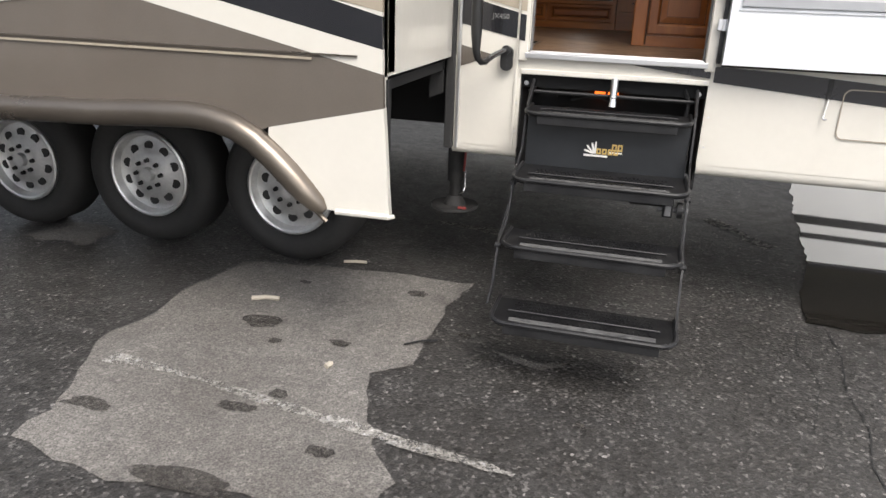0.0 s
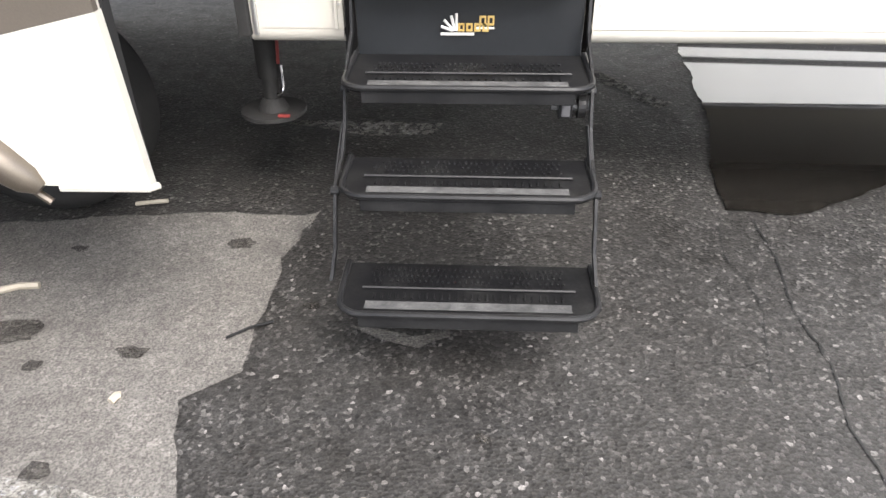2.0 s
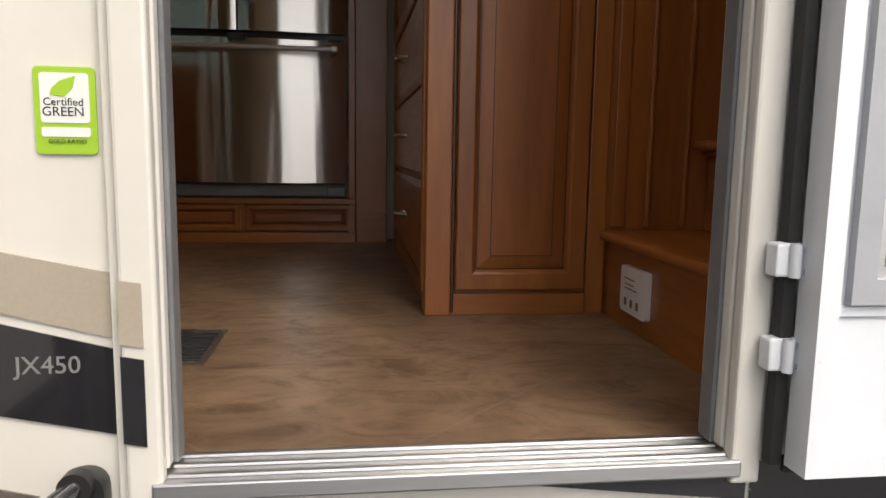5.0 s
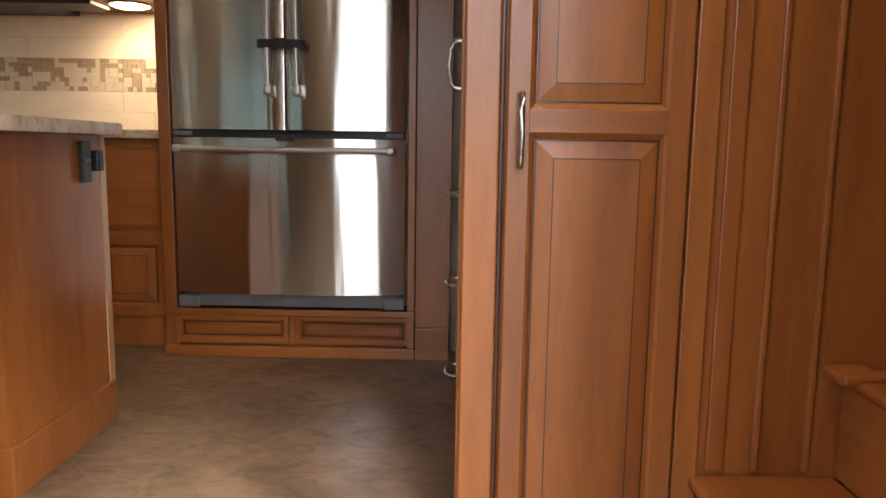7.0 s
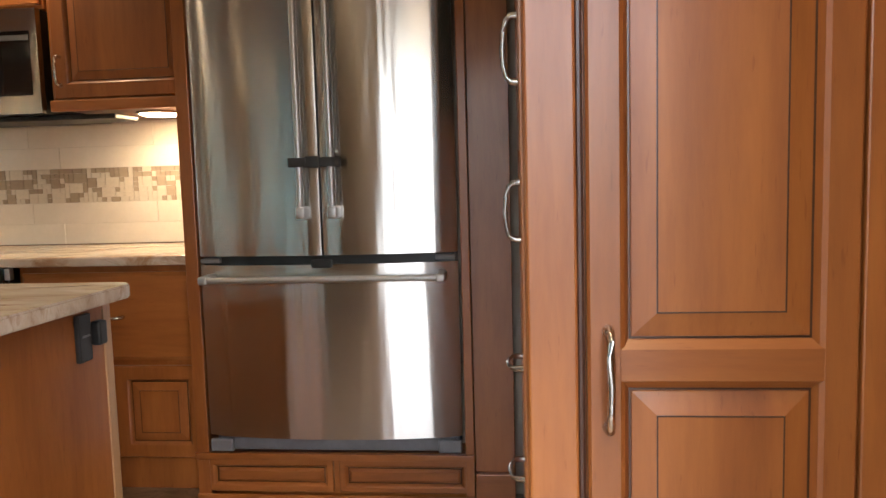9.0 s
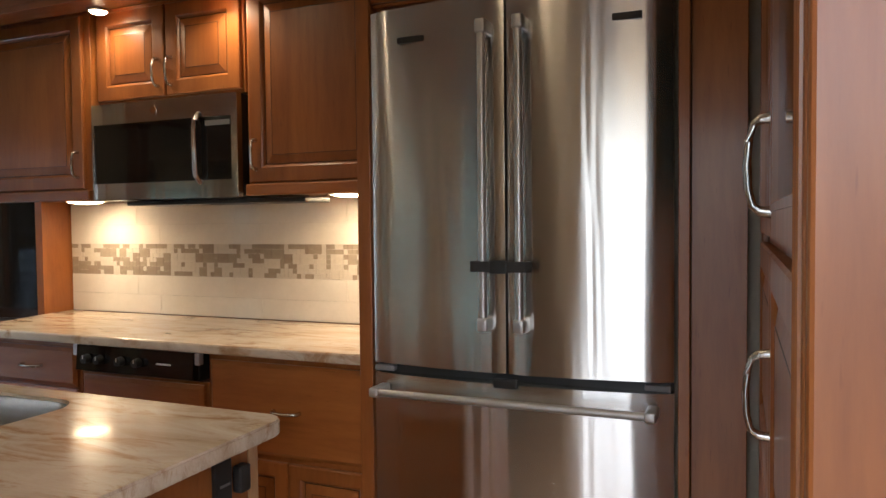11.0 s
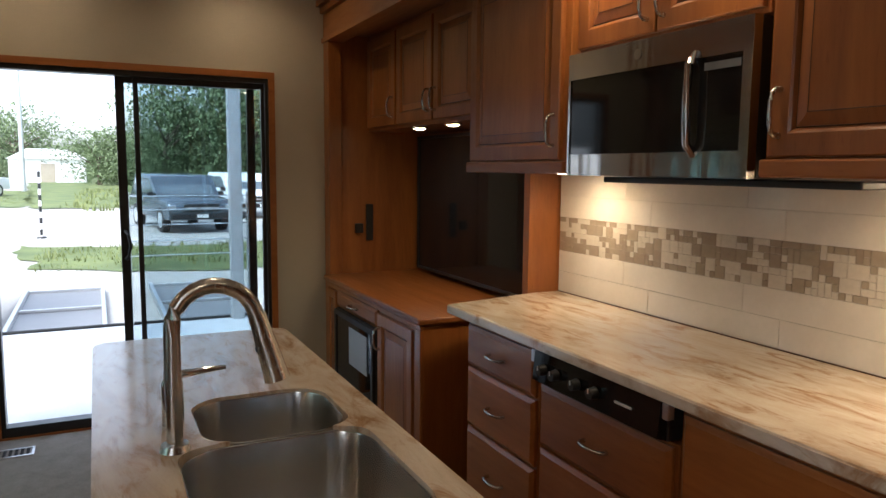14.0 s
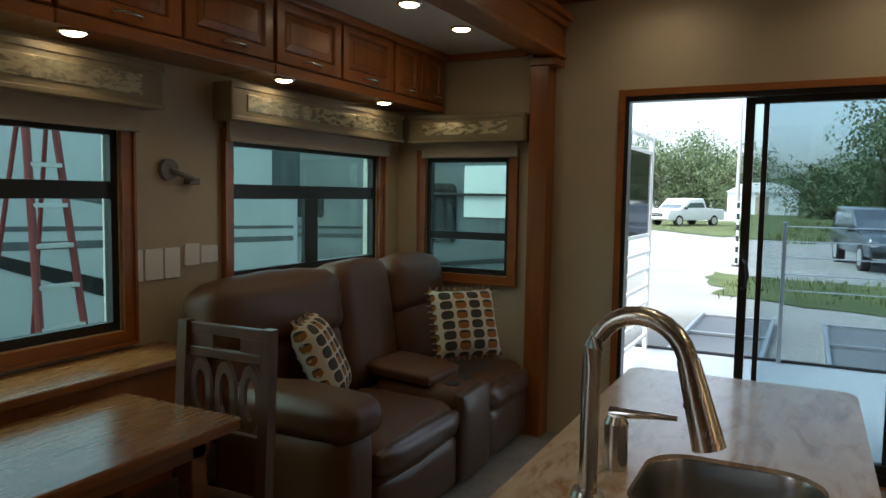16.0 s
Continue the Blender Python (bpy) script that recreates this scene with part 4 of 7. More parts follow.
well = thing("step_well", (-0.12, 3.0, 0.7), "dark steel step well with cross bars and an amber lamp", "step well")
for x in (-0.525, 0.275):
    part("side_wall", box(x, x + 0.01, 2.96, 3.269, 0.62, 1.084), UNDER, well)
part("back_wall", box(-0.525, 0.285, 3.27, 3.28, 0.62, 1.084), UNDER, well)
part("roof_plate", box(-0.525, 0.285, 2.96, 3.28, 1.085, 1.09), UNDER, well)
part("cross_bar", tube([(-0.48, 2.93, 1.008), (0.245, 2.93, 1.008)], 0.008, 8), PLAIN_BLACK, well, "", True)
part("cross_bar", tube([(-0.42, 3.05, 1.06), (-0.16, 3.05, 1.06)], 0.008, 8), PLAIN_BLACK, well, "", True)
part("cross_bar", tube([(-0.06, 3.05, 1.06), (0.13, 3.05, 1.06)], 0.008, 8), PLAIN_BLACK, well, "", True)
rod = part("actuator_rod", cyl((-0.105, 2.92, 1.085), (-0.105, 2.90, 1.005), 0.016), MILL_ALU, well, "grey steel actuator rod", True)
part("rod_end", cyl((-0.105, 2.899, 1.003), (-0.105, 2.893, 0.968), 0.016, 0.021, seg=14), CHROME, rod, "", True)
for x in (-0.185, -0.122):
    part("amber_lens", box(x - 0.022, x + 0.028, 3.25, 3.269, 0.958, 0.99, 0.004), AMBER, well, "amber marker lens")
for x in (-0.49, 0.245):
    part("eye_bolt", cyl((x, 2.91, 1.045), (x, 2.935, 1.045), 0.011, seg=10), CHROME, well)
part("latch_plate", box(-0.46, -0.38, 3.2, 3.21, 0.95, 1.0), PLAIN_BLACK, well)
part("hose", tube([(-0.3, 3.1, 0.96), (-0.24, 3.06, 0.985), (-0.16, 3.06, 0.985), (-0.12, 3.1, 0.96)], 0.01, 8), RUBBER, well, "", True)
part("hose", tube([(0.12, 3.0, 1.075), (0.19, 2.99, 1.06), (0.215, 2.97, 1.0), (0.21, 2.97, 0.94)], 0.009, 8), RUBBER, well, "", True)

# ---------------------------------------------------------------- door frame, sill and trim on the entry wall
df = thing("door_frame", (-0.12, 2.95, FLOOR), "cream door frame with an aluminium threshold", "door frame", kind="structure")
part("threshold", box(-0.505, 0.265, 2.90, 3.0, FLOOR - 0.018, FLOOR + 0.006, 0.003), MILL_ALU, df, "ribbed aluminium threshold")
for k in range(3):
    part("rib", box(-0.49, 0.25, 2.915 + 0.03 * k, 2.921 + 0.03 * k, FLOOR + 0.0062, FLOOR + 0.011, 0.002), MILL_ALU, df)
for x0, x1 in ((-0.535, -0.492), (0.252, 0.295)):
    part("jamb", box(x0, x1, 2.905, 2.929, FLOOR - 0.03, 3.08, 0.005), GEL_WHITE, df)
    xi0, xi1 = (-0.5, -0.49) if x0 < 0 else (0.25, 0.26)
    part("jamb_lining", box(xi0, xi1, 2.931, 3.0, FLOOR + 0.012, 3.06, 0.003), GEL_WHITE, df)
    part("weather_strip", box(xi0 + (0.0102 if x0 < 0 else -0.007), xi1 + (0.007 if x0 < 0 else -0.0102), 2.95, 2.985, FLOOR + 0.012, 3.06, 0.002), GREY_PLASTIC, df, "grey weather strip")
part("head", box(-0.535, 0.295, 2.905, 2.929, 3.061, 3.10, 0.004), GEL_WHITE, df)
part("upright_trim", box(-0.548, -0.5365, 2.918, 2.929, 0.74, 3.9, 0.002), GEL_WHITE, df)
part("well_header", box(-0.52, 0.28, 2.917, 2.929, 1.082, 1.104, 0.003), GEL_WHITE, df)
for x in (-0.505, -0.33, -0.16, 0.0, 0.155, 0.265):
    part("screw", cyl((x, 2.9165, 1.093), (x, 2.914, 1.093), 0.0045, seg=8), MILL_ALU, df)
for z in (0.82, 0.95, 1.12):
    for x in (-0.532, 0.3, -0.8):
        part("screw", cyl((x, 2.929, z), (x, 2.9265, z), 0.0045, seg=8), MILL_ALU, df)
part("panel_joint", box(-0.803, -0.8, 2.9265, 2.929, 0.74, 1.06), GEL_TAN, df)

# paint bands on the entry wall
bands = thing("paint_bands", (-0.65, 2.925, 1.15), "tan and black diagonal paint bands on the cream wall", "paint band", kind="structure")
part("tan_band", slab([(-0.80, 1.487), (-0.549, 1.435), (-0.549, 1.355), (-0.80, 1.418)], "y", 2.9265, 2.9295), GEL_TAN, bands, "tan band")
part("tan_band", slab([(-0.535, 1.43), (-0.508, 1.426), (-0.508, 1.348), (-0.535, 1.352)], "y", 2.9025, 2.9045), GEL_TAN, bands, "tan band")
part("black_band", slab([(-0.80, 1.405), (-0.549, 1.341), (-0.549, 1.232), (-0.80, 1.284)], "y", 2.9265, 2.9295), GEL_BLACK, bands, "gloss black band")
part("black_band", slab([(-0.535, 1.338), (-0.508, 1.333), (-0.508, 1.224), (-0.535, 1.229)], "y", 2.9025, 2.9045), GEL_BLACK, bands, "gloss black band")
part("taupe_band", slab([(-0.80, 1.192), (-0.645, 1.154), (-0.80, 1.098)], "y", 2.9265, 2.9295), GEL_TAUPE, bands, "taupe wedge")
part("black_band", slab([(-0.05, 1.15), (0.281, 1.15), (0.281, 1.112), (0.12, 1.13)], "y", 2.9145, 2.9165), GEL_BLACK, bands, "gloss black wedge")
part("black_band", slab([(0.296, 1.162), (0.62, 1.150), (1.05, 1.12), (1.9, 0.985), (1.9, 0.93), (1.05, 1.035), (0.75, 1.06), (0.296, 1.097)], "y", 2.9265, 2.9295), GEL_BLACK, bands, "gloss black wedge")
tx = lettering("JX450", 0.031)
bmesh.ops.transform(tx, matrix=Matrix.Translation((-0.664, 2.926, 1.312)) @ Matrix.Rotation(radians(90), 4, "X"), verts=tx.verts)
part("lettering", tx, surf("grey_lettering", (0.19, 0.188, 0.182), (0.23, 0.228, 0.22), 5, 0.4, bump=0.0), bands, "pale letters JX450")

# green rating sticker
st = thing("rating_sticker", (-0.59, 2.928, 1.576), "lime green certification sticker with white lettered panel", "sticker")
part("backing", slab(rounded(-0.624, -0.556, 1.576, 1.676, 0.006), "y", 2.9265, 2.9295), GREEN, st)
part("panel", slab(rounded(-0.617, -0.563, 1.612, 1.669, 0.004), "y", 2.9255, 2.9275), WHITE_PLASTIC, st, "white panel")
part("panel", slab(rounded(-0.617, -0.563, 1.596, 1.607, 0.003), "y", 2.9255, 2.9275), WHITE_PLASTIC, st)
for s, size, x, z in (("Certified", 0.0125, -0.614, 1.632), ("GREEN", 0.0150, -0.6155, 1.620), ("GOLD RATED", 0.0068, -0.610, 1.5885)):
    tx = lettering(s, size, 0.0003)
    bmesh.ops.transform(tx, matrix=Matrix.Translation((x, 2.9252, z)) @ Matrix.Rotation(radians(90), 4, "X"), verts=tx.verts)
    part("lettering", tx, INK, st)
part("leaf", slab([(-0.606, 1.644), (-0.59, 1.642), (-0.58, 1.653), (-0.577, 1.666), (-0.594, 1.66), (-0.603, 1.652)], "y", 2.9245, 2.926), GREEN, st, "green leaf mark")

# swing-out grab handle
gh = thing("grab_handle", (-0.600, 2.9, 1.148), "black padded swing-out entry handle on a bracket", "grab handle")
part("bracket", slab(rounded(-0.612, -0.558, 1.092, 1.196, 0.025), "y", 2.895, 2.929, bevel=0.008), BLACK_PLASTIC, gh, "black plastic bracket", True)
part("arm", tube([(-0.587, 2.89, 1.183), (-0.600, 2.86, 1.178), (-0.625, 2.80, 1.163), (-0.640, 2.765, 1.148)], 0.012, 10), DARK_CHROME, gh, "dark chrome pivot arm", True)
gp = [(-0.640, 2.77, 1.151), (-0.647, 2.745, 1.140), (-0.660, 2.722, 1.140), (-0.672, 2.71, 1.156), (-0.680, 2.705, 1.188), (-0.683, 2.705, 1.268), (-0.685, 2.71, 1.518), (-0.685, 2.715, 1.868), (-0.680, 2.72, 2.118)]
part("grip", tube(gp, 0.022, 12, radii=[0.013, 0.013, 0.014, 0.015, 0.017, 0.024, 0.024, 0.024, 0.024]), BLACK_PLASTIC, gh, "black foam grip", True)
part("pivot", cyl((-0.587, 2.9, 1.183), (-0.587, 2.88, 1.183), 0.02), BLACK_PLASTIC, gh)
for z in (1.115, 1.135):
    part("screw", cyl((-0.585, 2.9, z), (-0.585, 2.893, z), 0.006, seg=8), INK, gh)

# ---------------------------------------------------------------- entry door, swung right back against the wall
door = thing("entry_door", (0.33, 2.88, FLOOR), "white entry door with a grey-framed window, swung wide open", "door")
DX0, DX1, DZ0, DZ1 = 0.312, 1.06, 1.178, 3.05
part("door_edge", frame_bm("y", DX0, DX1, DZ0, DZ1, 0.028, 2.835, 2.88), DOOR_WHITE, door, "white aluminium edge")
part("panel", holed("y", DX0 + 0.0285, DX1 - 0.0285, DZ0 + 0.0285, DZ1 - 0.0285, [(0.385, 1.0, 1.42, 2.9)], 2.845, 2.88), DOOR_WHITE, door)
part("moulding", box(DX0 + 0.03, DX1 - 0.03, 2.84, 2.8445, 1.388, 1.402, 0.002), DOOR_WHITE, door)
wf = part("window_frame", frame_bm("y", 0.352, 1.02, 1.405, 2.92, 0.032, 2.832, 2.8445), FRAME_GREY, door, "grey window frame")
part("inner_frame", frame_bm("y", 0.384, 0.99, 1.437, 2.89, 0.014, 2.84, 2.85), MILL_ALU, wf)
part("shade", box(0.384, 0.99, 2.866, 2.87, 1.437, 2.89), surf("privacy_shade", (0.30, 0.25, 0.225), (0.34, 0.285, 0.26), 1.5, 0.6, bump=0.05), wf, "greyish brown privacy shade")
g = part("pane", box(0.384, 0.99, 2.858, 2.861, 1.437, 2.89), GLASS_CLEAR, wf)
g.visible_shadow = False
part("gasket", box(DX0 + 0.002, DX1, 2.881, 2.89, DZ0 - 0.012, DZ0 + 0.01), RUBBER, door)
part("gasket", box(DX0 - 0.020, DX0 - 0.004, 2.88, 2.9, DZ0, DZ1), RUBBER, door, "black hinge-side gasket")
for z in (1.33, 1.455, 2.4):
    h = part("hinge", box(0.276, DX0 + 0.006, 2.876, 2.902, z - 0.022, z + 0.022, 0.004), DOOR_WHITE, door, "cream hinge")
    part("knuckle", cyl((0.300, 2.872, z - 0.022), (0.300, 2.872, z + 0.022), 0.007, seg=12), DOOR_WHITE, h, "", True)
    for dz in (-0.014, 0.014):
        part("screw", cyl((0.315, 2.872, z + dz), (0.315, 2.869, z + dz), 0.005, seg=8), CHROME, h)
# baggage door and its catch
bd = thing("baggage_door", (1.25, 2.925, 0.86), "cream baggage door with rounded corners", "hatch")
part("panel", ring_slab(rounded(0.80, 1.7, 0.90, 1.105, 0.03), rounded(0.804, 1.696, 0.904, 1.101, 0.028), "y", 2.9245, 2.929), GEL_TAN, bd)
part("door_skin", slab(rounded(0.8045, 1.6955, 0.9045, 1.04, 0.01), "y", 2.9255, 2.9285), GEL_WHITE, bd)
vent = thing("vent_cover", (1.42, 2.92, 0.95), "white louvred vent plate", "vent")
part("plate", slab(rounded(1.38, 1.55, 0.955, 1.14, 0.01), "y", 2.915, 2.9245), WHITE_PLASTIC, vent)
for z in (1.0, 1.09):
    part("grille", cyl((1.42, 2.9145, z), (1.42, 2.911, z), 0.032), BLACK_PLASTIC, vent)
ck = thing("door_holdback", (0.75, 2.92, 1.02), "black strap with a steel hook hanging on the wall", "hook")
part("strap", box(0.738, 0.756, 2.9225, 2.926, 1.055, 1.14, 0.002), RUBBER, ck)
part("hook", tube([(0.747, 2.923, 1.06), (0.742, 2.915, 1.0), (0.738, 2.91, 0.985), (0.744, 2.905, 0.978), (0.752, 2.905, 0.982)], 0.004, 8), CHROME, ck, "steel hook", True)

# ---------------------------------------------------------------- cabinet pieces
def place(axis, a, b, d):
    return {"x": (d, a, b), "y": (a, d, b), "z": (a, b, d)}[axis]


def loft(axis, rings, bm=None, cap=True):
    """Rectangles (a0, a1, b0, b1, d) joined one to the next."""
    b = bmesh.new()
    rows = [[b.verts.new(place(axis, p, q, d)) for p, q in rect(a0, a1, b0, b1)] for a0, a1, b0, b1, d in rings]
    for A, B in zip(rows, rows[1:]):
        for k in range(4):
            b.faces.new((A[k], A[(k + 1) % 4], B[(k + 1) % 4], B[k]))
    if cap:
        b.faces.new(rows[-1])
    return joined(bm, b)


def pull(axis, s, a, b, d, size, upright, parent, r=0.0055):
    """A bowed metal pull standing off the face at d, outward by s."""
    h = size / 2
    pts = []
    for u, o in ((-1, 0.0), (-0.98, 0.016), (-0.85, 0.027), (-0.5, 0.033), (0, 0.035), (0.5, 0.033), (0.85, 0.027), (0.98, 0.016), (1, 0.0)):
        pts.append(place(axis, a if upright else a + u * h, b + u * h if upright else b, d + s * o))
    return part("handle", tube(pts, r, 10, radii=[r * 1.5, r * 1.3, r, r, r * 1.05, r, r, r * 1.3, r * 1.5]), NICKEL, parent, "brushed nickel pull", True)


def raised(parent, axis, s, a0, a1, b0, b1, d, grip=None, name="door", w=0.055, mat=None, split=None, size=0.11):
    """A raised-panel cabinet front with a glazed groove; split: the height of a middle rail."""
    mat = mat or (WOOD if (b1 - b0) > 0.2 else WOOD_X)
    t = 0.02
    out = part(name, loft(axis, [(a0, a1, b0, b1, d), (a0, a1, b0, b1, d + s * (t - 0.004)), (a0 + 0.004, a1 - 0.004, b0 + 0.004, b1 - 0.004, d + s * t), (a0 + w, a1 - w, b0 + w, b1 - w, d + s * t), (a0 + w + 0.006, a1 - w - 0.006, b0 + w + 0.006, b1 - w - 0.006, d + s * (t - 0.004)), (a0 + w + 0.012, a1 - w - 0.012, b0 + w + 0.012, b1 - w - 0.012, d + s * 0.007)], cap=False), mat, parent)
    cells = [(b0 + w, b1 - w)]
    if split:
        cells = [(b0 + w, split - w / 2), (split + w / 2, b1 - w)]
        part("rail", loft(axis, [(a0 + w + 0.008, a1 - w - 0.008, split - w / 2 - 0.012, split + w / 2 + 0.012, d + s * 0.007), (a0 + w + 0.001, a1 - w - 0.001, split - w / 2, split + w / 2, d + s * (t - 0.0005))]), WOOD_X if axis == "y" else WOOD_Y, out)
    for c0, c1 in cells:
        e = 0.009
        part("groove", loft(axis, [(a0 + w + 0.002, a1 - w - 0.002, c0 + 0.002, c1 - 0.002, d + s * 0.004), (a0 + w + 0.003, a1 - w - 0.003, c0 + 0.003, c1 - 0.003, d + s * 0.0065)]), WOOD_DARK, out)
        k = min(0.04, (c1 - c0) * 0.2)
        part("panel", loft(axis, [(a0 + w + e + 0.006, a1 - w - e - 0.006, c0 + e + 0.006, c1 - e - 0.006, d + s * 0.0068), (a0 + w + e + 0.007, a1 - w - e - 0.007, c0 + e + 0.007, c1 - e - 0.007, d + s * 0.0095), (a0 + w + e + k, a1 - w - e - k, c0 + e + k, c1 - e - k, d + s * 0.0165), (a0 + w + e + k + 0.003, a1 - w - e - k - 0.003, c0 + e + k + 0.003, c1 - e - k - 0.003, d + s * 0.0165)]), mat, out)
        i0, i1, j0, j1 = a0 + w + e + k, a1 - w - e - k, c0 + e + k, c1 - e - k
        if j1 - j0 > 0.04:
            part("glaze_line", ring_slab(rect(i0 - 0.0022, i1 + 0.0022, j0 - 0.0022, j1 + 0.0022), rect(i0, i1, j0, j1), axis, d + s * 0.0155, d + s * 0.0169), WOOD_DARK, out)
    if grip:
        ga, gb, up = grip
        pull(axis, s, ga, gb, d + s * t, size, up, out)
    return out


def drawer(parent, axis, s, a0, a1, b0, b1, d, grip=True, size=0.11):
    """A slab drawer front with a moulded edge."""
    mat = WOOD_X if axis == "y" else WOOD_Y
    o = part("drawer", loft(axis, [(a0, a1, b0, b1, d), (a0, a1, b0, b1, d + s * 0.01), (a0 + 0.006, a1 - 0.006, b0 + 0.006, b1 - 0.006, d + s * 0.013), (a0 + 0.016, a1 - 0.016, b0 + 0.016, b1 - 0.016, d + s * 0.02)]), mat, parent)
    if grip:
        pull(axis, s, (a0 + a1) / 2, (b0 + b1) / 2, d + s * 0.02, size, False, o)
    return o


def carcass(parent, x0, x1, y0, y1, z0, z1):
    return part("body", box(x0, x1, y0, y1, z0, z1, 0.002, 1), WOOD, parent)


PUCK = 0.09


def puck(at, watts, group, r=0.034, lit=True):
    x, y, z = at
    p = thing("puck_light", (x, y, z), "lit round recessed puck light with a steel rim", "ceiling light", group)
    b = bmesh.new()
    ring = [(x + (r + 0.006) * math.cos(2 * math.pi * k / 28), y + (r + 0.006) * math.sin(2 * math.pi * k / 28), z - 0.003) for k in range(28)]
    part("rim", tube(ring, 0.006, 8, closed=True), NICKEL, p, "", True)
    dome = bmesh.new()
    rows = [[dome.verts.new((x + r * q * math.cos(2 * math.pi * k / 24), y + r * q * math.sin(2 * math.pi * k / 24), z - 0.001 - d)) for k in range(24)] for q, d in ((1, 0), (0.97, 0.006), (0.8, 0.012), (0.45, 0.016), (0.05, 0.017))]
    for A, B in zip(rows, rows[1:]):
        for k in range(24):
            dome.faces.new((A[k], A[(k + 1) % 24], B[(k + 1) % 24], B[k]))
    dome.faces.new(rows[-1])
    part("lens", dome, LENS_WARM, p, "glowing warm lens", True)
    lamp("puck_lamp", (x, y, z - 0.022), watts * PUCK, r * 1.6)
    return p


# ---------------------------------------------------------------- pantry by the entry
pan = thing("pantry_cabinet", (0.14, 4.0, FLOOR), "tall stained maple pantry with raised-panel doors", "cabinet")
carcass(pan, -0.068, 0.385, 3.832, 3.884, FLOOR, CEILING - 0.002)
part("stile", box(-0.078, -0.012, 3.81, 3.831, FLOOR, CEILING - 0.002, 0.004), WOOD, pan, "corner stile")
part("bead", tube([(-0.008, 3.815, FLOOR + 0.01), (-0.008, 3.815, CEILING - 0.01)], 0.005, 8), WOOD_DARK, pan)
part("stile", box(0.345, 0.392, 3.815, 3.831, FLOOR, CEILING - 0.002, 0.003), WOOD, pan)
part("plinth", box(-0.011, 0.344, 3.816, 3.831, FLOOR, 1.225, 0.002), WOOD_X, pan)
raised(pan, "y", -1, 0.0, 0.34, 1.235, 3.2, 3.83, (0.026, 2.058, True), split=2.076, size=0.13, w=0.042)
raised(pan, "y", -1, 0.0, 0.34, 3.22, 3.74, 3.83, (0.026, 3.3, True), w=0.042)
part("pilaster", box(-0.08, -0.069, 3.833, 3.884, FLOOR, CEILING - 0.002, 0.003), WOOD, pan, "fluted side pilaster")
for y in (3.842, 3.853, 3.864, 3.875):
    part("flute", tube([(-0.0805, y, FLOOR + 0.06), (-0.0805, y, CEILING - 0.06)], 0.0035, 8), WOOD, pan, "", True)

# hutch past the pantry, facing the kitchen
hut = thing("hutch_cabinet", (0.1, 4.6, FLOOR), "tall maple hutch with dark glazed doors over panelled doors and drawers", "cabinet")
HX = -0.056
carcass(hut, HX, 0.385, 3.886, 5.27, FLOOR, CEILING - 0.002)
for y0, y1, gy in ((3.892, 4.525, 4.497), (4.533, 5.165, 4.561)):
    near = y0 < 4.5
    raised(hut, "x", -1, y0, y1, 2.035, 2.475, HX - 0.0005, (gy, 2.254, True) if near else None, w=0.055, size=0.13)
    gd = part("door", ring_slab(rect(y0, y1, 2.50, 3.50), rect(y0 + 0.052, y1 - 0.052, 2.552, 3.448), "x", HX - 0.02, HX - 0.0005), WOOD, hut)
    part("bead", ring_slab(rect(y0 + 0.04, y1 - 0.04, 2.54, 3.46), rect(y0 + 0.05, y1 - 0.05, 2.55, 3.45), "x", HX - 0.0225, HX - 0.0202), WOOD, gd)
    part("pane", box(HX - 0.012, HX - 0.008, y0 + 0.05, y1 - 0.05, 2.55, 3.45), DARK_GLASS, gd, "dark reflecting pane")
    if near:
        pull("x", -1, gy, 2.612, HX - 0.02, 0.145, True, gd, 0.0065)
        # thin oval outline just proud of the near pane
        ring = [(HX - 0.013, 4.03 + 0.016 * math.cos(2 * math.pi * k / 24), 2.60 + 0.026 * math.sin(2 * math.pi * k / 24)) for k in range(24)]
        part("pane_ring", tube(ring, 0.0025, 8, closed=True), NICKEL, gd, "thin oval nickel ring on the pane", True)
    raised(hut, "x", -1, y0, y1, 3.52, 3.75, HX - 0.0005, None, w=0.05)
for z0, z1 in ((1.24, 1.505), (1.515, 1.765), (1.775, 2.022)):
    drawer(hut, "x", -1, 3.892, 5.165, z0, z1, HX - 0.0005, size=0.12)
part("far_stile", box(HX - 0.016, HX - 0.0005, 5.17, 5.268, FLOOR, CEILING - 0.002, 0.003), WOOD, hut)
part("toe_kick", box(HX - 0.012, HX - 0.0005, 3.892, 5.165, FLOOR, 1.23, 0.002), WOOD_Y, hut)

# stairs up to the front, beside the pantry
for i in range(4):
    x0, x1, z = 0.40 + 0.27 * i, 0.40 + 0.27 * (i + 1), FLOOR + 0.22 * (i + 1)
    s = thing("stair_step", (x0 + 0.1, 3.4, z - 0.22), "stained maple step with a rounded nosing", "step", "steps up to the front")
    part("riser", box(x0, x0 + 0.02, 3.01, 3.828, z - 0.22, z - 0.025), WOOD_Y, s)
    part("tread", box(x0 - 0.022, (x1 if i < 3 else X_FRONT - 0.02), 3.01, 3.829, z - 0.0245, z, 0.01, 3), WOOD_Y, s, "", True)
    part("base", box(x0 + 0.021, x1, 3.01, 3.828, FLOOR, z - 0.025), WOOD, s)
setting("wall_stair", box(0.394, X_FRONT, 3.83, 3.86, FLOOR, CEILING), WOOD, "stained wood panelling beside the stair", "wall")
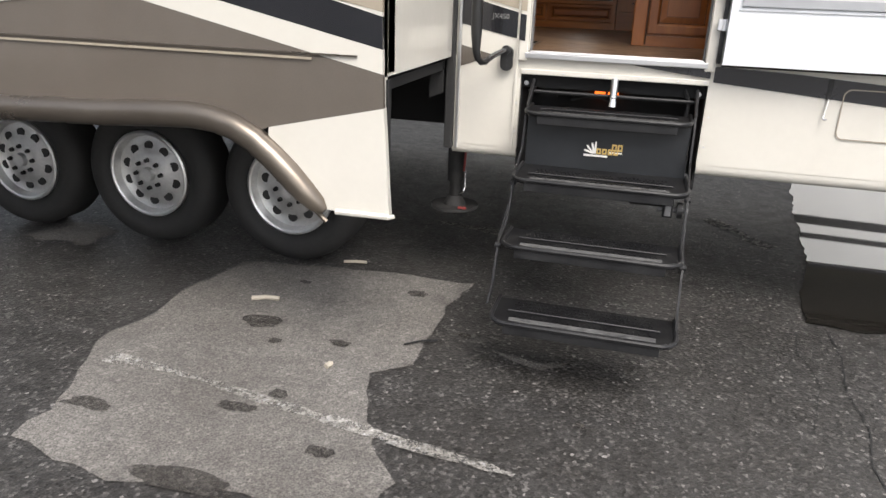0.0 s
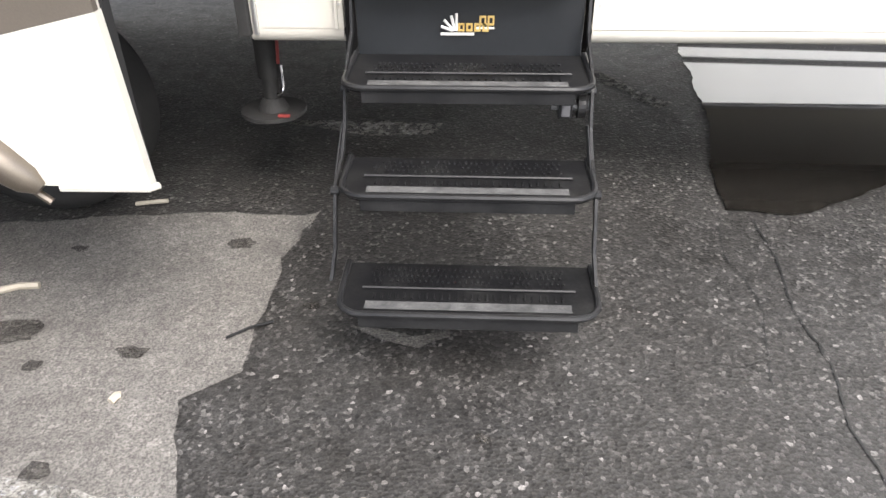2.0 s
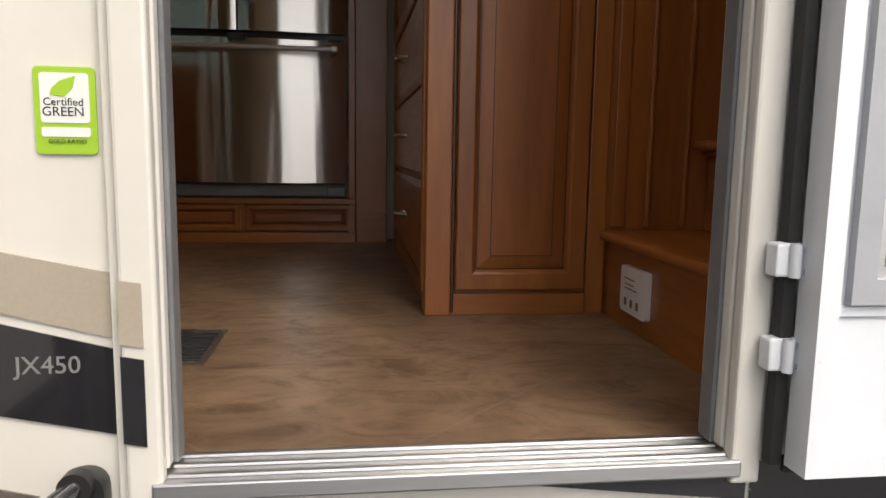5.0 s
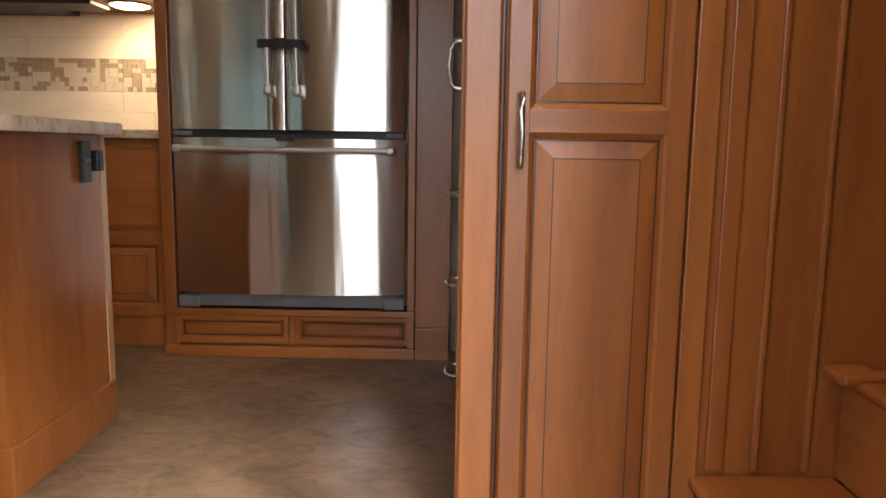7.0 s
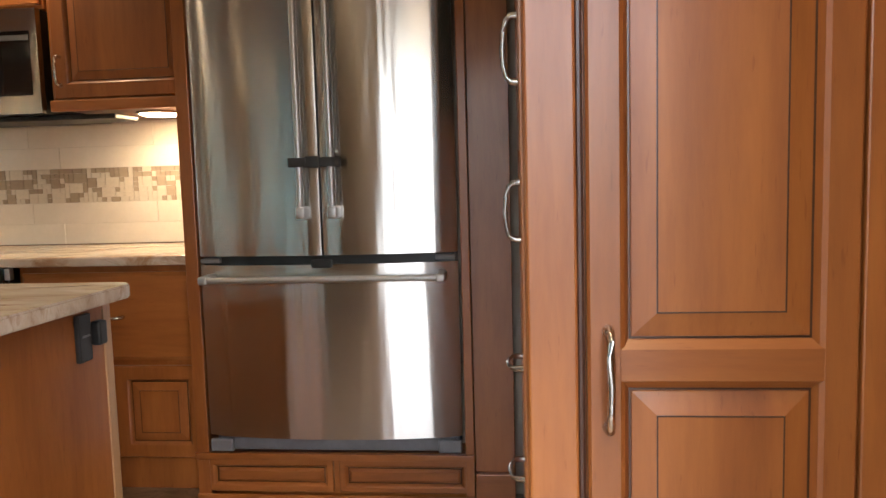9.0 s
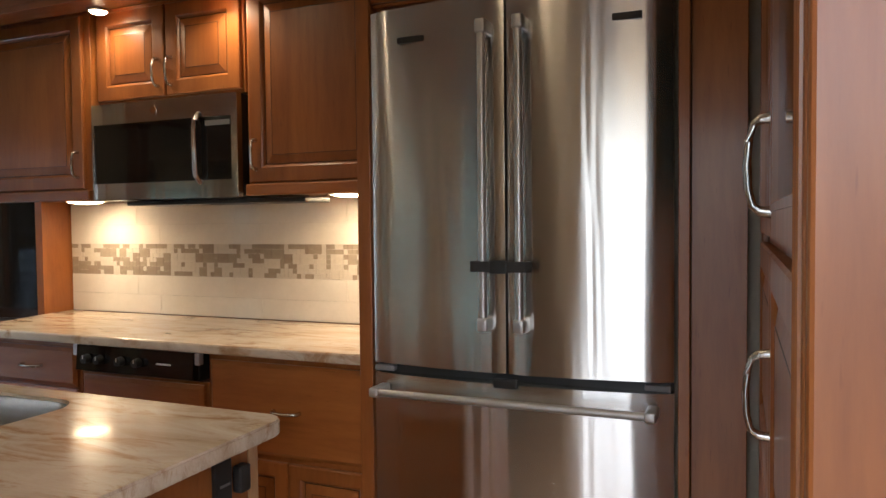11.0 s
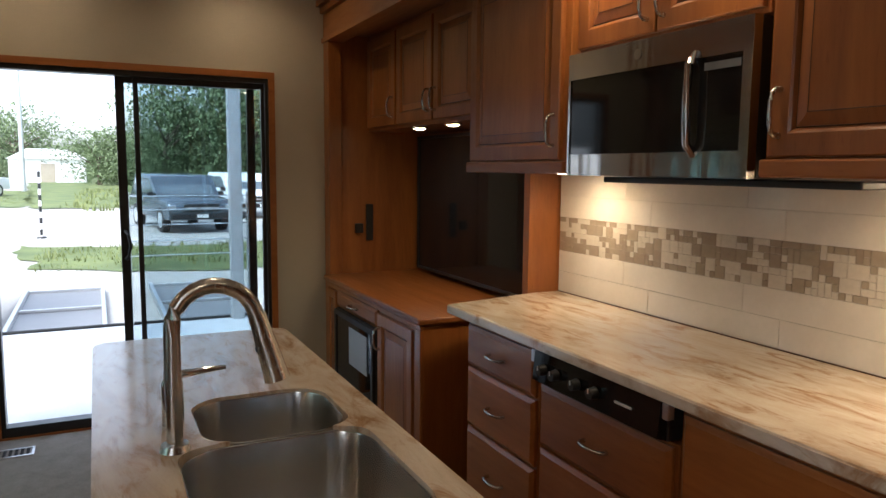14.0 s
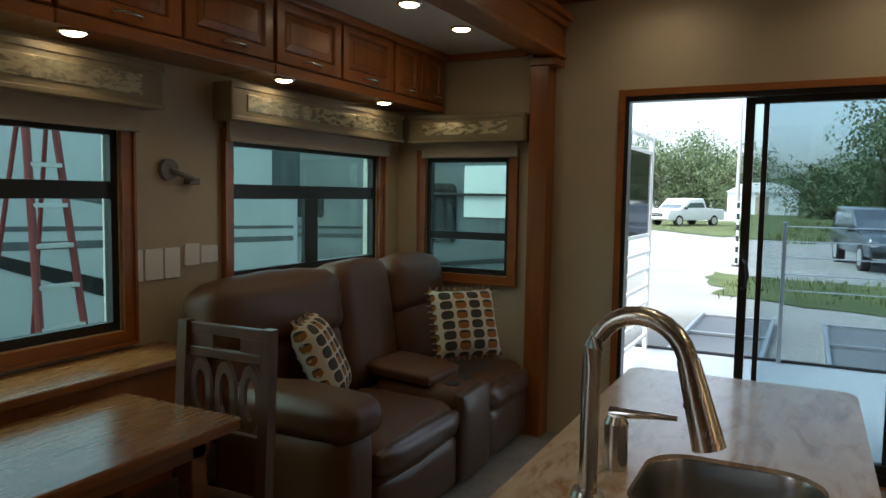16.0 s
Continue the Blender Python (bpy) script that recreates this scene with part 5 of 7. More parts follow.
for x in (0.41, 0.50, 0.60, 0.82, 1.2):
    setting("trim_panel_stile", box(x, x + (0.035 if x < 0.45 else 0.012), 3.818, 3.829, FLOOR + 0.23, CEILING, 0.003), WOOD, "narrow vertical trim on the stair panelling", "trim")
solo("newel_knob", box(0.62, 0.70, 3.74, 3.817, 1.60, 1.625, 0.008), WOOD_X, "small wood ledge on the stair panelling", "ledge")
out = thing("outlet_plate", (0.398, 3.6, 1.22), "white wall plate with printed legend", "wall plate")
part("plate", slab(rounded(3.525, 3.675, 1.215, 1.325, 0.01), "x", 0.386, 0.399, bevel=0.0), WHITE_PLASTIC, out)
for k, (y, z, w) in enumerate(((3.62, 1.295, 0.06), (3.62, 1.282, 0.05), (3.61, 1.272, 0.07))):
    part("printed_line", box(0.3845, 0.386, y - w / 2, y + w / 2, z, z + 0.003), GREY_PLASTIC, out)
for y in (3.64, 3.605, 3.57):
    part("slot", box(0.3845, 0.386, y - 0.006, y + 0.006, 1.232, 1.25), GREY_PLASTIC, out)
reg = thing("floor_register", (-0.62, 3.55, FLOOR), "dark bronze floor register", "floor vent")
part("frame", frame_bm("z", -0.70, -0.545, 3.42, 3.69, 0.012, FLOOR + 0.0005, FLOOR + 0.005), BRONZE, reg)
for k in range(9):
    part("slat", box(-0.685, -0.56, 3.436 + 0.027 * k, 3.449 + 0.027 * k, FLOOR + 0.0008, FLOOR + 0.004), UNDER, reg)
reg = thing("floor_register", (-4.76, 3.58, FLOOR + 0.012), "grey floor register in the carpet", "floor vent")
part("frame", frame_bm("z", -4.82, -4.70, 3.44, 3.73, 0.012, FLOOR + 0.0125, FLOOR + 0.017), MILL_ALU, reg)
for k in range(10):
    part("slat", box(-4.806, -4.714, 3.454 + 0.0265 * k, 3.468 + 0.0265 * k, FLOOR + 0.0125, FLOOR + 0.0155), UNDER, reg)

# ---------------------------------------------------------------- refrigerator and its surround
sur = thing("fridge_surround", (-0.75, 5.6, FLOOR), "stained maple surround with two false drawers under the refrigerator", "cabinet")
part("side_panel", box(-1.262, -1.214, 5.31, 6.03, FLOOR, 3.5, 0.003), WOOD, sur)
part("side_panel", box(-0.276, -0.245, 5.31, 6.03, FLOOR, 3.5, 0.003), WOOD, sur)
part("base", box(-1.212, -0.278, 5.335, 6.03, FLOOR, 1.362, 0.003), WOOD_X, sur)
part("base_rail", box(-1.262, -0.243, 5.295, 5.308, FLOOR, 1.215, 0.003), WOOD_X, sur)
part("top_rail", box(-1.262, -0.243, 5.295, 5.309, 1.345, 1.37, 0.003), WOOD_X, sur)
for x0, x1 in ((-1.225, -0.757), (-0.735, -0.262)):
    raised(sur, "y", -1, x0, x1, 1.22, 1.342, 5.334, None, "false_drawer", 0.02)
raised(sur, "y", -1, -1.21, -0.755, 3.225, 3.43, 5.335, (-0.79, 3.27, True), w=0.045)
raised(sur, "y", -1, -0.75, -0.28, 3.225, 3.43, 5.335, (-0.71, 3.27, True), w=0.045)
part("upper_box", box(-1.212, -0.278, 5.336, 6.03, 3.215, 3.5, 0.002), WOOD_X, sur)
part("filler_panel", box(-0.243, -0.102, 5.33, 5.36, FLOOR + 0.002, 3.5, 0.002), WOOD, sur)
part("filler_base", box(-0.242, -0.103, 5.30, 5.328, FLOOR, 1.30, 0.003), WOOD_X, sur)

fr = thing("refrigerator", (-0.745, 5.6, 1.365), "stainless french-door refrigerator with a bottom freezer drawer", "refrigerator")
FX0, FX1 = -1.199, -0.286
part("cabinet", box(FX0 + 0.01, FX1 - 0.01, 5.345, 6.0, 1.372, 3.2, 0.004), GREY_PLASTIC, fr, "dark grey cabinet")


def bowed(x0, x1, z0, z1, y, depth, bow, xa, xb):
    """A door skin that bows out between xa and xb."""
    b = bmesh.new()
    n = 12
    front, back = [], []
    for i in range(n + 1):
        x = x0 + (x1 - x0) * i / n
        u = (x - (xa + xb) / 2) / ((xb - xa) / 2)
        yy = y - bow * (1 - u * u)
        e = min(i, n - i)
        if e == 0:
            yy += 0.008
        front.append([b.verts.new((x, yy, z)) for z in (z0, z1)])
        back.append([b.verts.new((x, y + depth, z)) for z in (z0, z1)])
    for i in range(n):
        b.faces.new((front[i][0], front[i + 1][0], front[i + 1][1], front[i][1]))
        b.faces.new((back[i][0], back[i + 1][0], back[i + 1][1], back[i][1]))
        for k in (0, 1):
            b.faces.new((front[i][k], front[i + 1][k], back[i + 1][k], back[i][k]))
    for i in (0, n):
        b.faces.new((front[i][0], front[i][1], back[i][1], back[i][0]))
    return b


XM = -0.744
for x0, x1, hx in ((FX0, XM - 0.004, -0.798), (XM + 0.004, FX1, -0.690)):
    d = part("door", bowed(x0, x1, 2.088, 3.185, 5.292, 0.05, 0.042, FX0, FX1), STEEL_V, fr, "brushed stainless door", True)
    h = part("handle", cyl((hx, 5.205, 2.225), (hx, 5.205, 3.085), 0.0125, seg=16), SATIN, d, "tubular steel handle", True)
    for z in (2.215, 3.06):
        part("end_post", box(hx - 0.017, hx + 0.017, 5.19, 5.275, z, z + 0.042, 0.008, 3), SATIN, h, "", True)
dw = part("freezer_drawer", bowed(FX0, FX1, 1.44, 2.056, 5.292, 0.05, 0.042, FX0, FX1), STEEL_V, fr, "brushed stainless freezer drawer", True)
h = part("handle", cyl((-1.165, 5.205, 2.012), (-0.325, 5.205, 2.012), 0.0115, seg=16), SATIN, dw, "tubular steel handle", True)
for x in (-1.165, -0.35):
    part("end_post", box(x - 0.002, x + 0.03, 5.19, 5.282, 1.998, 2.027, 0.007, 3), SATIN, h, "", True)
part("hinge_gap", box(FX0 + 0.01, FX1 - 0.01, 5.31, 5.344, 2.056, 2.088), BLACK_PLASTIC, fr)
for x0 in (FX0 + 0.005, FX1 - 0.075):
    part("hinge_cover", box(x0, x0 + 0.07, 5.285, 5.309, 2.063, 2.08, 0.004), GREY_PLASTIC, fr)
part("centre_latch", box(XM - 0.04, XM + 0.035, 5.242, 5.256, 2.045, 2.075, 0.006), BLACK_PLASTIC, fr)
gr = part("toe_grille", box(FX0 + 0.02, FX1 - 0.02, 5.315, 5.344, 1.378, 1.43, 0.004), GREY_PLASTIC, fr, "grey toe grille")
for x0 in (FX0, FX1 - 0.085):
    part("foot_cover", box(x0, x0 + 0.085, 5.292, 5.314, 1.376, 1.425, 0.008), GREY_PLASTIC, fr)
part("name_plate", box(-1.09, -1.0, 5.263, 5.28, 3.075, 3.093, 0.001), BLACK_PLASTIC, fr)
part("name_plate", box(-0.46, -0.365, 5.268, 5.283, 3.07, 3.09, 0.001), BLACK_PLASTIC, fr)
strap = thing("fridge_strap", (XM, 5.2, 2.39), "black webbing strap tying the refrigerator handles together", "strap")
part("band", slab(rounded(-0.835, -0.655, 5.184, 5.224, 0.018), "z", 2.388, 2.418), RUBBER, strap)
part("buckle", box(-0.77, -0.72, 5.178, 5.184, 2.384, 2.422, 0.003), BLACK_PLASTIC, strap)

# ---------------------------------------------------------------- worktop, base units, cooktop
top = solo("worktop", slab([(-1.264, 5.39), (-1.264, 6.036), (-3.405, 6.036), (-3.405, 5.88), (-3.30, 5.39)], "z", COUNTER_Z - 0.036, COUNTER_Z, bevel=0.006), COUNTER, "cream marbled solid-surface worktop along the wall", "worktop")
part("front_edge", box(-3.296, -1.266, 5.3865, 5.3895, COUNTER_Z - 0.034, COUNTER_Z - 0.005, 0.001, 1), COUNTER, top, "eased front edge")
part("sealant_line", box(-3.40, -1.268, 6.020, 6.0255, COUNTER_Z + 0.0003, COUNTER_Z + 0.004), WOOD_DARK, top, "dark sealant line along the tiles")
u = thing("drawer_unit", (-2.95, 5.7, FLOOR), "maple base unit with three drawers", "cabinet", "kitchen base units")
carcass(u, -3.20, -2.665, 5.445, 6.03, FLOOR, COUNTER_Z - 0.037)
for z0, z1 in ((1.855, 2.02), (1.60, 1.845), (1.30, 1.59)):
    drawer(u, "y", -1, -3.185, -2.68, z0, z1, 5.444)
part("toe_kick", box(-3.2, -2.665, 5.47, 5.5, FLOOR, 1.27), WOOD_X, u)
u = thing("cooktop_unit", (-2.33, 5.7, FLOOR), "maple base unit with drawers under the cooktop", "cabinet", "kitchen base units")
carcass(u, -2.66, -2.0, 5.445, 6.03, FLOOR, 1.925)
for z0, z1 in ((1.70, 1.915), (1.30, 1.69)):
    drawer(u, "y", -1, -2.645, -2.015, z0, z1, 5.444)
u = thing("drawer_unit", (-1.63, 5.7, FLOOR), "maple base unit with a wide drawer over two doors", "cabinet", "kitchen base units")
carcass(u, -1.995, -1.268, 5.445, 6.03, FLOOR, COUNTER_Z - 0.037)
drawer(u, "y", -1, -1.98, -1.28, 1.68, 2.02, 5.444)
for x0, x1, gx in ((-1.98, -1.635, -1.665), (-1.628, -1.28, -1.6)):
    raised(u, "y", -1, x0, x1, 1.30, 1.66, 5.444, None, w=0.05)
part("toe_kick", box(-1.995, -1.268, 5.47, 5.5, FLOOR, 1.27), BLACK_PLASTIC, u)
ck = thing("cooktop_controls", (-2.33, 5.5, 1.93), "black cooktop control panel with four knobs", "cooktop")
part("body", box(-2.635, -2.02, 5.42, 6.0, 1.932, COUNTER_Z - 0.04, 0.004), BLACK_PLASTIC, ck)
part("panel", slab([(5.385, 1.945), (5.418, 1.935), (5.418, 2.047), (5.395, 2.045)], "x", -2.63, -2.025), DARK_GLASS, ck, "glossy black control panel")
for x in (-2.56, -2.49, -2.38, -2.29):
    k = part("knob", cyl((x, 5.387, 1.995), (x, 5.36, 1.993), 0.019, 0.016, seg=18), BLACK_PLASTIC, ck, "", True)
    part("pointer", box(x - 0.002, x + 0.002, 5.3575, 5.3595, 1.995, 2.01), WHITE_PLASTIC, k)
part("brand_bar", box(-2.2, -2.13, 5.383, 5.388, 1.992, 1.998), WHITE_PLASTIC, ck)
for x in (-2.655, -2.022):
    part("corner_bracket", box(x, x + 0.023, 5.395, 5.42, 2.0, 2.045, 0.003), MILL_ALU, ck)

# tiled splashback
sb = setting("splashback", box(-3.402, -1.264, 6.030, 6.0385, COUNTER_Z, 2.645), surf("grout", (0.64, 0.585, 0.50), (0.70, 0.64, 0.55), 9, 0.8), "cream tiled splashback with a mosaic band", "splashback")
TILE = surf("cream_tile", (0.70, 0.64, 0.55), (0.76, 0.70, 0.61), 6, 0.14, bump=0.03, vary=0.04, coat=0.3)
MOSAICS = [surf("mosaic_taupe", (0.34, 0.275, 0.20), (0.41, 0.335, 0.25), 9, 0.2, bump=0.05), surf("mosaic_brown", (0.31, 0.245, 0.18), (0.38, 0.30, 0.225), 9, 0.2, bump=0.05), surf("mosaic_cream", (0.60, 0.535, 0.44), (0.68, 0.61, 0.51), 9, 0.16, bump=0.03)]
rng = random.Random(5)
tile_meshes = {}


def tile(w, h, x, z, mat, y=6.030):
    key = (round(w, 4), round(h, 4), mat.name)
    if key not in tile_meshes:
        g = 0.0005
        tile_meshes[key] = mesh_from(loft("y", [(g, w - g, g, h - g, 0.0), (g, w - g, g, h - g, -0.003), (g + 0.0009, w - g - 0.0009, g + 0.0009, h - g - 0.0009, -0.0042)]), "tile", mat)
    ob = new("tile", tile_meshes[key])
    ob.location = (x, y, z)
    ob.parent = sb


def tile_row(z0, z1, shift):
    x = -3.40 - shift
    while x < -1.27:
        a, c = max(x, -3.40), min(x + 0.61, -1.266)
        if c - a > 0.03:
            tile(c - a, z1 - z0, a, z0, TILE)
        x += 0.61


for z0, z1, sh in ((2.087, 2.183, 0.0), (2.183, 2.28, 0.15), (2.437, 2.535, 0.0), (2.535, 2.634, 0.15)):
    tile_row(z0, z1, sh)
cell = 0.0224
cols, rows_n = int((3.40 - 1.268) / cell), 7
used = set()
for r in range(rows_n):
    for c in range(cols):
        if (r, c) in used:
            continue
        w, h = rng.choice(((1, 1), (1, 1), (1, 1), (2, 1), (2, 2), (1, 1), (1, 2), (3, 2), (2, 1)))
        w = min(w, cols - c)
        h = min(h, rows_n - r)
        cells = [(r + i, c + j) for i in range(h) for j in range(w)]
        if any(k in used for k in cells):
            w = h = 1
            cells = [(r, c)]
        used.update(cells)
        tile(w * cell, h * cell, -3.398 + c * cell, 2.2805 + r * cell, rng.choice((MOSAICS[0], MOSAICS[1], MOSAICS[2], MOSAICS[2], MOSAICS[2], MOSAICS[0])))

# ---------------------------------------------------------------- wall cabinets and microwave
def wall_unit(x0, x1, z0, z1, y, doors, label, low=True):
    c = thing("wall_cabinet", ((x0 + x1) / 2, 5.8, z0), label, "wall cabinet", "kitchen wall cabinets")
    carcass(c, x0, x1, y + 0.021, 6.028, z0 + (0.02 if low else 0), z1)
    if low:
        part("light_rail", box(x0, x1, y - 0.004, y + 0.02, z0 + 0.006, z0 + 0.05, 0.006), WOOD_X, c)
    for a0, a1, g in doors:
        raised(c, "y", -1, a0, a1, z0 + (0.055 if low else 0.015), z1 - 0.02, y + 0.02, (g, z0 + 0.16 if low else z0 + 0.11, True), w=0.055)
    return c


wall_unit(-3.425, -2.70, 2.635, 3.45, 5.54, [(-3.40, -2.735, -2.765)], "tall maple wall cabinet with one raised-panel door")
wall_unit(-2.675, -1.905, 3.045, 3.45, 5.56, [(-2.665, -2.295, -2.325), (-2.285, -1.915, -2.255)], "short maple cabinet with two doors over the microwave", False)
wall_unit(-1.88, -1.266, 2.635, 3.45, 5.54, [(-1.86, -1.29, -1.83)], "tall maple wall cabinet with one raised-panel door")
part_panel = solo("cabinet_soffit", box(-4.88, -1.266, 5.505, 6.028, 3.452, 3.518, 0.002), WOOD_X, "stained wood soffit strip above the cabinets", "soffit")
mw = thing("microwave", (-2.29, 5.75, 2.637), "stainless over-range microwave with a black glass door", "microwave")
MX0, MX1, MZ0, MZ1, MY = -2.675, -1.912, 2.637, 3.04, 5.535
part("body", box(MX0, MX1, MY + 0.03, 6.026, MZ0, MZ1, 0.003), BLACK_PLASTIC, mw)
part("door_frame", ring_slab(rect(MX0, MX1, MZ0, MZ1), rect(MX0 + 0.012, MX1 - 0.03, MZ0 + 0.07, MZ1 - 0.085), "y", MY, MY + 0.029), STEEL_BOX, mw, "stainless frame")
part("window", box(MX0 + 0.0125, -2.112, MY + 0.004, MY + 0.02, MZ0 + 0.0705, MZ1 - 0.0855), DARK_GLASS, mw, "black glass window")
part("control_panel", box(-2.1115, MX1 - 0.0305, MY + 0.004, MY + 0.02, MZ0 + 0.0705, MZ1 - 0.0855), DARK_GLASS, mw, "black control panel")
part("handle", tube([(-2.098, MY + 0.002, MZ0 + 0.06), (-2.10, MY - 0.022, MZ0 + 0.09), (-2.102, MY - 0.028, (MZ0 + MZ1) / 2), (-2.10, MY - 0.022, MZ1 - 0.10), (-2.098, MY + 0.002, MZ1 - 0.07)], 0.012, 12), STEEL_BOX, mw, "bowed steel handle", True)
for r in range(6):
    for c in range(3):
        part("key", box(-2.06 + 0.04 * c, -2.035 + 0.04 * c, MY + 0.0028, MY + 0.0039, MZ0 + 0.09 + 0.026 * r, MZ0 + 0.094 + 0.026 * r), DARK_GLASS, mw)
part("display", box(-2.07, -1.95, MY + 0.0025, MY + 0.0038, MZ1 - 0.12, MZ1 - 0.1), GREY_PLASTIC, mw)
part("badge", cyl((-2.33, MY + 0.001, MZ1 - 0.042), (-2.33, MY - 0.002, MZ1 - 0.042), 0.016, seg=24), CHROME, mw)
part("vent_lip", box(MX0 + 0.12, MX1 + 0.26, 5.60, 5.78, 2.615, 2.634, 0.004), BLACK_PLASTIC, mw, "black range vent lip")

# entertainment end: base cabinet, television and upper cabinets
tv = thing("television", (-4.2, 5.95, 2.02), "large black flat television on the recess wall", "television")
part("bezel", frame_bm("y", -4.80, -3.48, 2.025, 2.855, 0.018, 5.91, 5.965), BLACK_PLASTIC, tv)
part("screen", box(-4.783, -3.497, 5.918, 5.96, 2.042, 2.838), DARK_GLASS, tv, "dark glossy screen")
part("mount", box(-4.4, -4.0, 5.966, 6.03, 2.3, 2.6), BLACK_PLASTIC, tv)
setting("wall_tv_panel", box(-4.899, -3.407, 6.02, 6.0385, 1.99, 2.9), WOOD, "stained wood panel behind the television", "wall")
setting("wall_tv_side", box(-3.455, -3.407, 5.86, 6.018, 1.99, 2.87), WOOD, "stained wood side panel beside the splashback", "wall")
tb = thing("media_cabinet", (-4.1, 5.6, FLOOR), "maple media cabinet with a glass-fronted drinks cooler", "cabinet")
carcass(tb, -4.86, -3.46, 5.35, 6.018, FLOOR, 1.965)
part("top", box(-4.895, -3.44, 5.32, 6.019, 1.966, 1.998, 0.01, 3), WOOD_X, tb, "stained wood top", True)
part("top_moulding", box(-4.87, -3.45, 5.332, 5.35, 1.94, 1.965, 0.005), WOOD_X, tb)
drawer(tb, "y", -1, -4.66, -4.0, 1.845, 1.935, 5.349)
raised(tb, "y", -1, -3.98, -3.54, 1.25, 1.925, 5.349, (-3.945, 1.80, True), w=0.055)
raised(tb, "y", -1, -4.85, -4.68, 1.25, 1.925, 5.349, None, w=0.045)
part("corner_post", box(-3.525, -3.455, 5.335, 5.349, FLOOR, 1.94, 0.004), WOOD, tb)
wc = thing("drinks_cooler", (-4.325, 5.3, 1.22), "black drinks cooler with a dark glass door", "cooler")
part("body", box(-4.660, -4.000, 5.332, 5.348, 1.22, 1.835, 0.003), BLACK_PLASTIC, wc)
part("door", frame_bm("y", -4.655, -4.005, 1.225, 1.83, 0.03, 5.312, 5.331), BLACK_PLASTIC, wc)
part("pane", box(-4.625, -4.035, 5.318, 5.325, 1.256, 1.80), DARK_GLASS, wc, "dark glass door")
# label sheet whose grey-blue colour also paints the reflection in the glass
part("label_with_reflection", box(-4.395, -4.105, 5.3155, 5.3175, 1.56, 1.77), FRAME_GREY, wc, "label sheet on the glass, grey-blue to carry the reflection")
uc = thing("wall_cabinet", (-4.15, 5.75, 2.87), "maple wall cabinet with three doors over the television", "wall cabinet", "kitchen wall cabinets")
carcass(uc, -4.888, -3.428, 5.621, 6.018, 2.88, 3.45)
for x0, x1, g in ((-4.87, -4.42, -4.45), (-4.40, -3.93, -3.96), (-3.91, -3.45, -3.88)):
    raised(uc, "y", -1, x0, x1, 2.90, 3.42, 5.62, (g, 3.0, True), w=0.055)
swp = thing("switch_plate", (-4.89, 5.62, 2.3), "black switch plate with a small remote holder", "switch")
part("plate", box(-4.8985, -4.885, 5.60, 5.645, 2.20, 2.43, 0.003), BLACK_PLASTIC, swp)
part("holder", box(-4.8985, -4.87, 5.525, 5.575, 2.25, 2.31, 0.005), BLACK_PLASTIC, swp)

# kitchen pucks
for x, y, z, w in ((-4.20, 5.66, 2.879, 2.0), (-3.80, 5.66, 2.879, 2.0)):
    puck((x, y, z), w, "puck lights over the television")
for x, y, z, w in ((-3.05, 5.82, 2.654, 3.6), (-1.575, 5.815, 2.654, 4.2)):
    puck((x, y, z), w, "puck lights under the wall cabinets", 0.085)
for x in (-2.54, -1.945):
    puck((x, 5.465, 3.409), 3.8, "puck lights in the fascia")

# ---------------------------------------------------------------- island with sink and faucet
isl = thing("kitchen_island", (-2.1, 4.3, FLOOR), "maple kitchen island with plain panels and a wooden kick board", "kitchen island")
IX0, IX1, IY0, IY1 = -3.08, -1.14, 4.082, 4.607
part("body", holed("z", IX0, IX1, IY0, IY1, [(-2.47, -1.6, 4.15, 4.6)], FLOOR + 0.13, COUNTER_Z - 0.037), WOOD, isl)
part("kick", box(IX0 + 0.0, IX1 + 0.006, IY0 - 0.006, IY1 + 0.006, FLOOR, FLOOR + 0.128, 0.004), WOOD, isl, "plain wooden kick board")
part("corner_post", box(IX1 - 0.03, IX1 + 0.004, IY1 - 0.03, IY1 + 0.004, FLOOR + 0.13, COUNTER_Z - 0.04, 0.003), WOOD_PALE, isl, "pale edge post")
for x0, x1 in ((-3.05, -2.45), (-2.43, -1.8), (-1.78, -1.17)):
    raised(isl, "y", 1, x0, x1, 1.32, 2.02, IY1 + 0.001, None, w=0.05)
SY0, SY1 = 4.225, 4.57


b = bmesh.new()
X0, X1, Y0, Y1 = -3.145, -1.088, 4.042, 4.657
z0, z1 = COUNTER_Z - 0.036, COUNTER_Z
FAR_BOWL, NEAR_BOWL = (-2.42, -2.115, 4.248, 4.575), (-2.105, -1.645, 4.19, 4.588)


def arc(cx, cy, r, a0, a1, n):
    return [(cx + r * math.cos(radians(a0 + (a1 - a0) * i / n)), cy + r * math.sin(radians(a0 + (a1 - a0) * i / n))) for i in range(n + 1)]


fx0, fx1, fy0, fy1 = FAR_BOWL
nx0, nx1, ny0, ny1 = NEAR_BOWL
R1, R2 = 0.09, 0.06
waist_n = arc(nx0 + R2, ny1 - R2, R2, 90, 172, 4) + arc(fx1 - R2, fy1 - R2, R2, 8, 90, 4)
waist_s = arc(fx1 - R2, fy0 + R2, R2, 270, 352, 4) + arc(nx0 + R2, ny0 + R2, R2, 188, 270, 4)
hole = arc(nx1 - R1, ny1 - R1, R1, 0, 90, 7) + waist_n + arc(fx0 + R1, fy1 - R1, R1, 90, 180, 7) + arc(fx0 + R1, fy0 + R1, R1, 180, 270, 7) + waist_s + arc(nx1 - R1, ny0 + R1, R1, 270, 360, 7)
corners = rounded(X0, X1, Y0, Y1, 0.05, 7)
